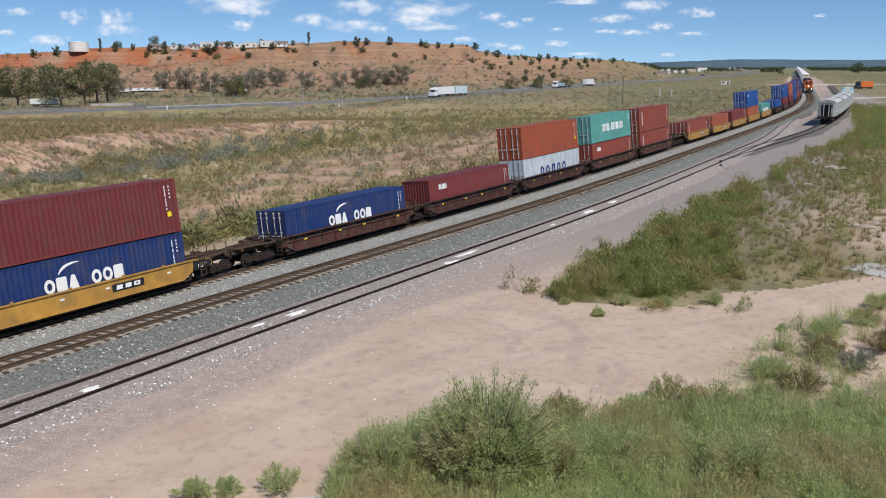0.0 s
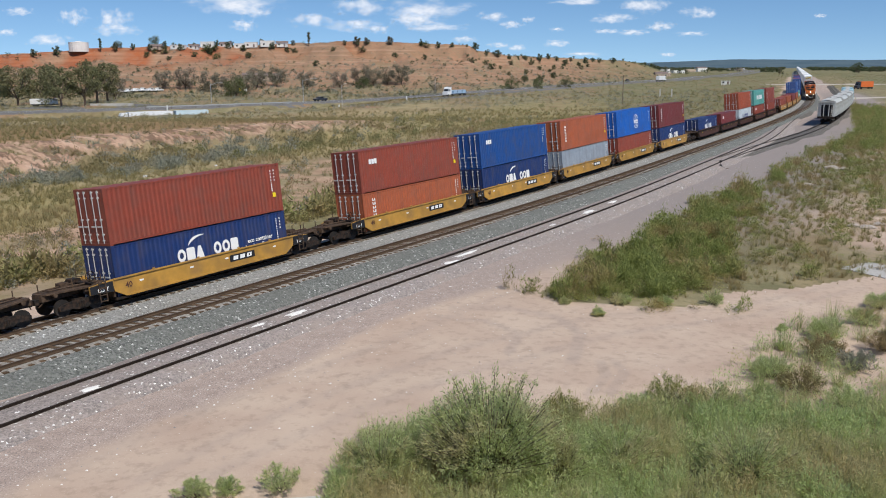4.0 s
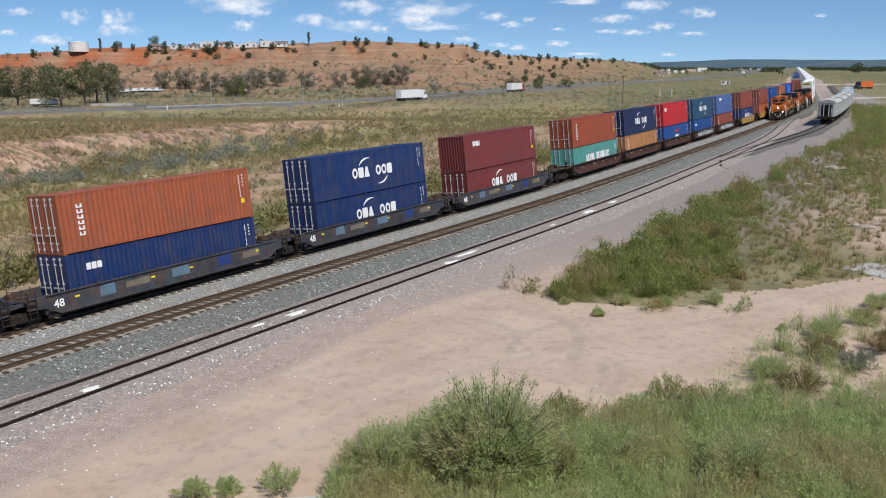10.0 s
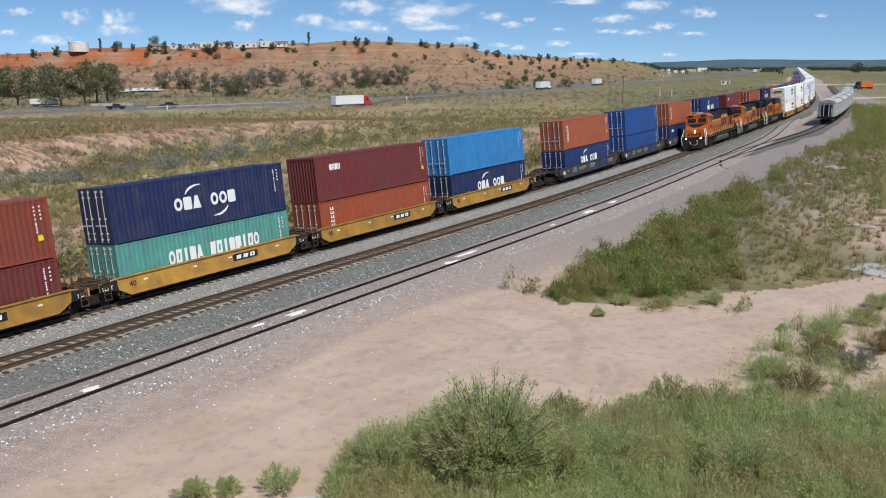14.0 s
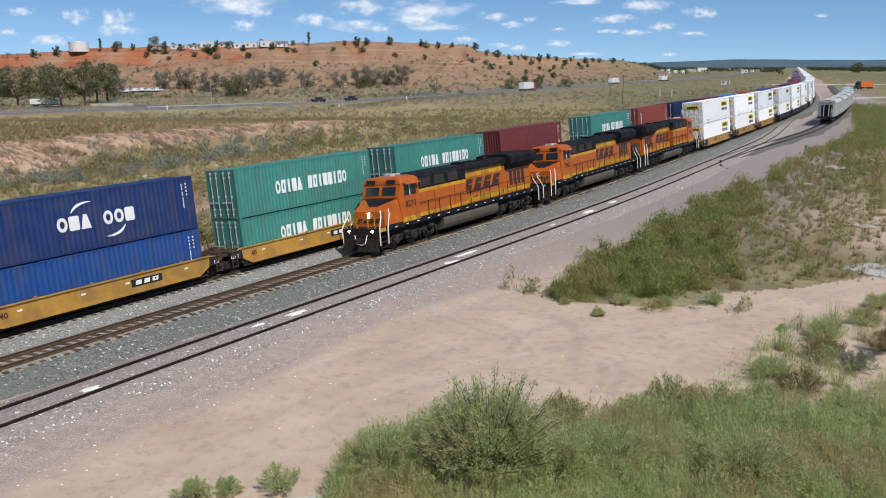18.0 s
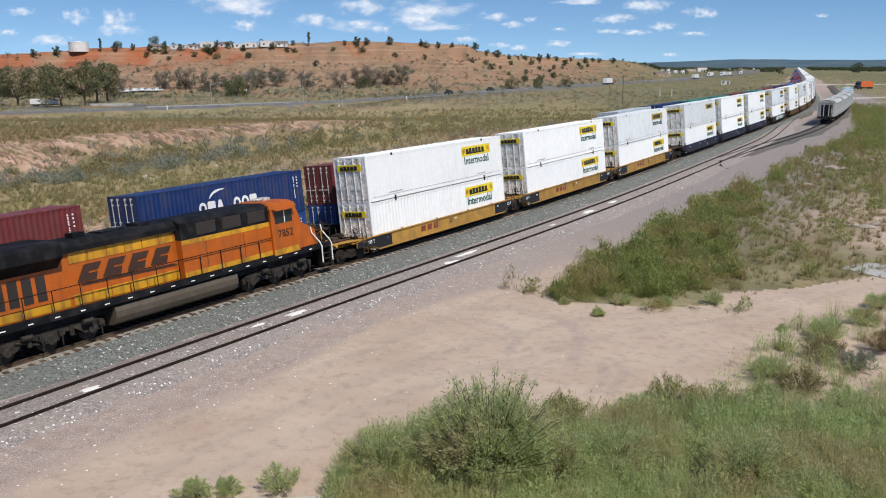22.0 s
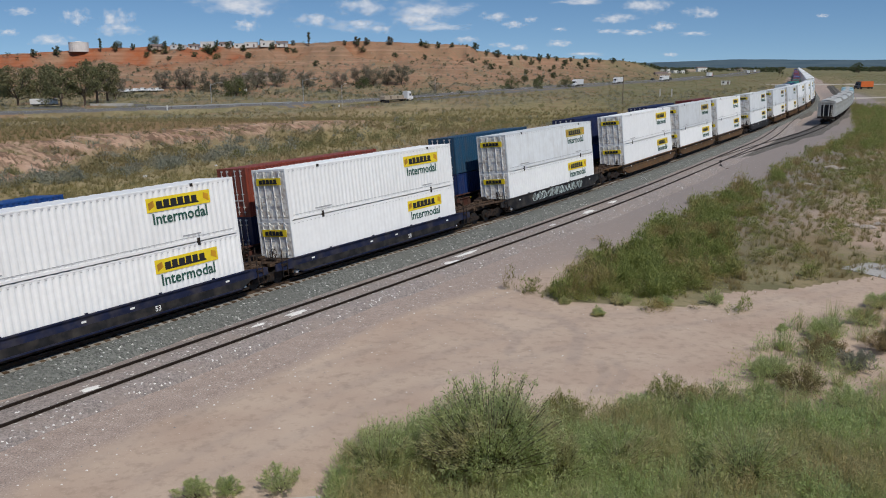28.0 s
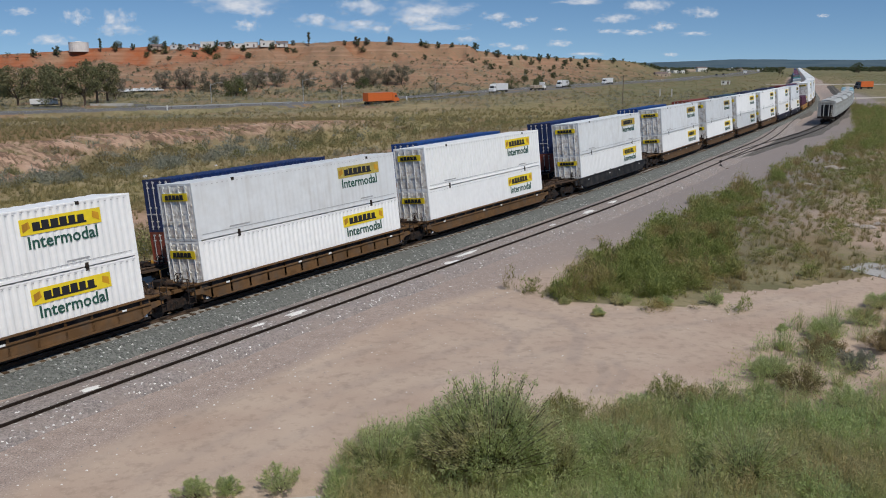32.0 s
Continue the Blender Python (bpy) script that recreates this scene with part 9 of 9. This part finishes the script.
def semi(cab, trailer, label, flat=False, second=""):
    o = thing("semi_truck", label, "truck", "trucks on the highway")
    c = VPAINT[cab]
    part("cab", Form().prism([(6.2, 0.7), (8.6, 0.7), (8.6, 1.9), (7.7, 2.05), (7.3, 3.2), (6.9, 3.9), (5.2, 3.9), (5.2, 1.0)], -1.2, 1.2), c, o)
    part("windscreen", Form().add([(7.72, -1.0, 2.12), (7.72, 1.0, 2.12), (7.36, 1.0, 3.1), (7.36, -1.0, 3.1)], [(0, 1, 2, 3)]), M_WINDOW, o)
    for s in (-1, 1):
        part("side_window", Form().box(6.3, 7.2, *sorted((s * 1.2, s * 1.215)), 2.2, 3.0), M_WINDOW, o)
    part("chassis", Form().box(-8.2, 8.3, -0.5, 0.5, 0.75, 1.1), M_BLACKCAR, o)
    if flat:
        part("deck", Form().box(-8.3, 4.8, -1.28, 1.28, 1.1, 1.35), VPAINT[trailer], o)
        for x in (-6.5, -2.5, 1.5):
            part("load", Form().box(x - 1.6, x + 1.6, -1.1, 1.1, 1.35, 2.5, 0.3), VPAINT[trailer], o)
    else:
        part("trailer_box", Form().box(-8.3, 4.9, -1.3, 1.3, 1.15, 4.1), VPAINT[trailer], o)
    wheels(o, (-7.4, -6.1, 4.0, 5.3, 7.9), 1.25, 0.5)
    if second:
        part("trailer_box", Form().box(-19.6, -9.3, -1.3, 1.3, 1.15, 4.1), VPAINT[second], o, "pale blue second trailer")
        part("drawbar", Form().box(-9.6, -8.1, -0.4, 0.4, 0.8, 1.15), M_BLACKCAR, o)
        wheels(o, (-18.6, -17.3, -10.3), 1.25, 0.5)
    return o


def pickup(paint, label):
    o = thing("pickup_truck", label, "pickup", "cars on the highway")
    part("body", Form().prism([(-2.8, 0.5), (2.8, 0.5), (2.85, 1.0), (1.5, 1.12), (0.9, 1.75), (-0.7, 1.78), (-0.85, 1.1), (-2.8, 1.1)], -0.95, 0.95), VPAINT[paint], o)
    for s in (-1, 1):
        part("side_window", Form().box(-0.6, 0.9, *sorted((s * 0.95, s * 0.965)), 1.15, 1.62), M_WINDOW, o)
    wheels(o, (-1.75, 1.8), 0.95, 0.4)
    return o


ROADS = [
    (semi("white", "white", "white semi-truck pulling two pale box trailers", second="paleblue"), -1, [(0, 737), (1, 665), (2, 577), (3, 460), (3.5, 410)]),
    (semi("white", "blue", "white car carrier with a pale load", True), -1, [(0, 948), (1, 912), (2, 867), (3, 822), (6, 568), (7, 520), (8, 415), (8.4, 353), (8.7, 310), (9, 262), (9.5, 185)]),
    (semi("white", "white", "white truck with a box trailer"), 1, [(0, 993), (1, 1022), (2, 1060), (3, 1085)]),
    (semi("red", "white", "red-cabbed truck with a white box trailer"), 1, [(4, -80), (4.5, 190), (5, 390), (5.5, 515), (6, 575), (7, 664), (8, 737), (9, 802), (10, 856), (11, 907), (12, 946), (13, 981), (14, 1010), (17, 1090)]),
    (semi("white", "white", "white truck with a box trailer"), 1, [(7.5, 390), (8, 475), (8.4, 520), (9, 588), (9.5, 632), (10, 674), (11, 746), (12, 811), (13, 863), (14, 907), (17, 1011), (18, 1042), (19, 1065)]),
    (semi("red", "white", "red and white box truck"), 1, [(11.5, -100), (12, 150), (12.5, 340), (13, 460), (14, 578), (17, 827), (18, 878), (19, 927), (20, 966), (21, 1002), (22, 1031), (23, 1060), (25, 1110)]),
    (pickup("dark", "dark pickup truck on the highway"), 1, [(11, -20), (12, 92), (13, 198), (14.5, 340), (17, 528), (19, 584), (20, 615), (21, 650)]),
    (pickup("dark", "dark car driving on the highway"), 1, [(15, 500), (17, 582), (19, 643), (20, 705), (21, 760)]),
    (pickup("dark", "dark pickup truck on the highway"), -1, [(2, 790), (3, 717), (3.5, 670)]),
    (pickup("dark", "dark pickup truck on the highway"), -1, [(9.5, 760), (10, 721), (11, 636), (12, 540)]),
    (semi("white", "tan", "truck with a grey flatbed load", True), 1, [(27.5, 600), (28, 649), (28.5, 687), (29, 719), (29.5, 759), (30, 791), (31, 844), (31.5, 869), (32, 897)]),
    (semi("orange", "orange", "orange truck with an orange trailer"), 1, [(28.5, 60), (29.5, 335), (30, 400), (31, 530), (31.5, 580), (32, 625)]),
    (semi("white", "white", "white box truck on the highway"), -1, [(27.5, 1004), (28, 983), (29, 959), (30, 921), (31, 883), (32, 838)]),
    (semi("white", "white", "white box truck on the highway"), -1, [(27, 1080), (28, 1060), (29, 1040), (30, 1002), (31, 979), (32, 955)]),
    (semi("white", "white", "white box truck on the highway"), -1, [(29, 1100), (32, 1040)]),
]


def road_place(b):
    """How far along the highway a place in that direction lies."""
    col = 784 + 1548.0 * RX / (RY * math.cos(radians(11.84)) - (RZ - 11.87) * math.sin(radians(11.84)))
    return float(np.interp(b, col, RU))


for ob, way, seen in ROADS:
    ts = np.array([float(t) for t, _ in seen])
    us = np.array([road_place(b) for _, b in seen])
    pace = math.copysign(60.0, us[-1] - us[0])
    rows = []
    for t in np.arange(0, 32.5, 0.5):
        if t < ts[0]:
            u = us[0] + pace * (t - ts[0])
        elif t > ts[-1]:
            u = us[-1] + pace * (t - ts[-1])
        else:
            u = float(np.interp(t, ts, us))
        u = float(np.clip(u, 2, RU[-1] - 2))
        x, y, z, a = on_road(u, 2.6 if way < 0 else -2.6) if ob["category"] != "truck" else on_near_road(u - 5, 1.9 if way < 0 else -1.9)
        rows.append((float(t), Matrix.Translation((x, y, z)) @ pose(0, 0, 0, 0, 0, math.degrees(a) + (180 if way < 0 else 0))))
    ROAD_RUNS.append((ob, rows))

car_proto = pickup("white", "white car parked at the foot of the mesa")
for k in range(6):
    o = car_proto if k == 0 else copy_thing(car_proto, Matrix())
    o["group"] = "parked cars"
    x, y = -147 + k * 3.1, 406 + k * 1.0
    o.matrix_basis = pose(x, y, float(land(x, y)), 0, 0, 70)
dump = semi("dark", "orange", "dark truck with an orange tipper body parked by the yard")
dump.matrix_basis = pose(192, 405, float(land(192, 405)), 0, 0, 200)
dump.scale = (0.55, 0.8, 0.85)

lay_ties(main_track, 0.0, -14.0, 150.0, 300, 420.0)
lay_ties(far_track, FAR_TRACK, -14.0, 150.0, 0, 300.0)

# ---------------------------------------------------------------- what moves
def motions():
    for ob, train, s, length, up in RUNS:
        rows = []
        for t in range(33):
            d = where1(s, t) if train == 1 else where2(s, t)
            m = stand(d, FAR_TRACK + 0.0 if train == 1 else 0.0, length)
            if train == 3:
                m = m @ pose(0, 0, 0, 0, 0, 180)
            rows.append((float(t), m @ Matrix.Translation((0, 0, up))))
        walk(ob, rows)

    for ob, rows in ROAD_RUNS:
        walk(ob, rows)
    for ob, x, z in DRIFT:
        walk(ob, [(0.0, Matrix.Translation((x, 4450, z))), (32.0, Matrix.Translation((x + 16, 4450, z)))])


motions()
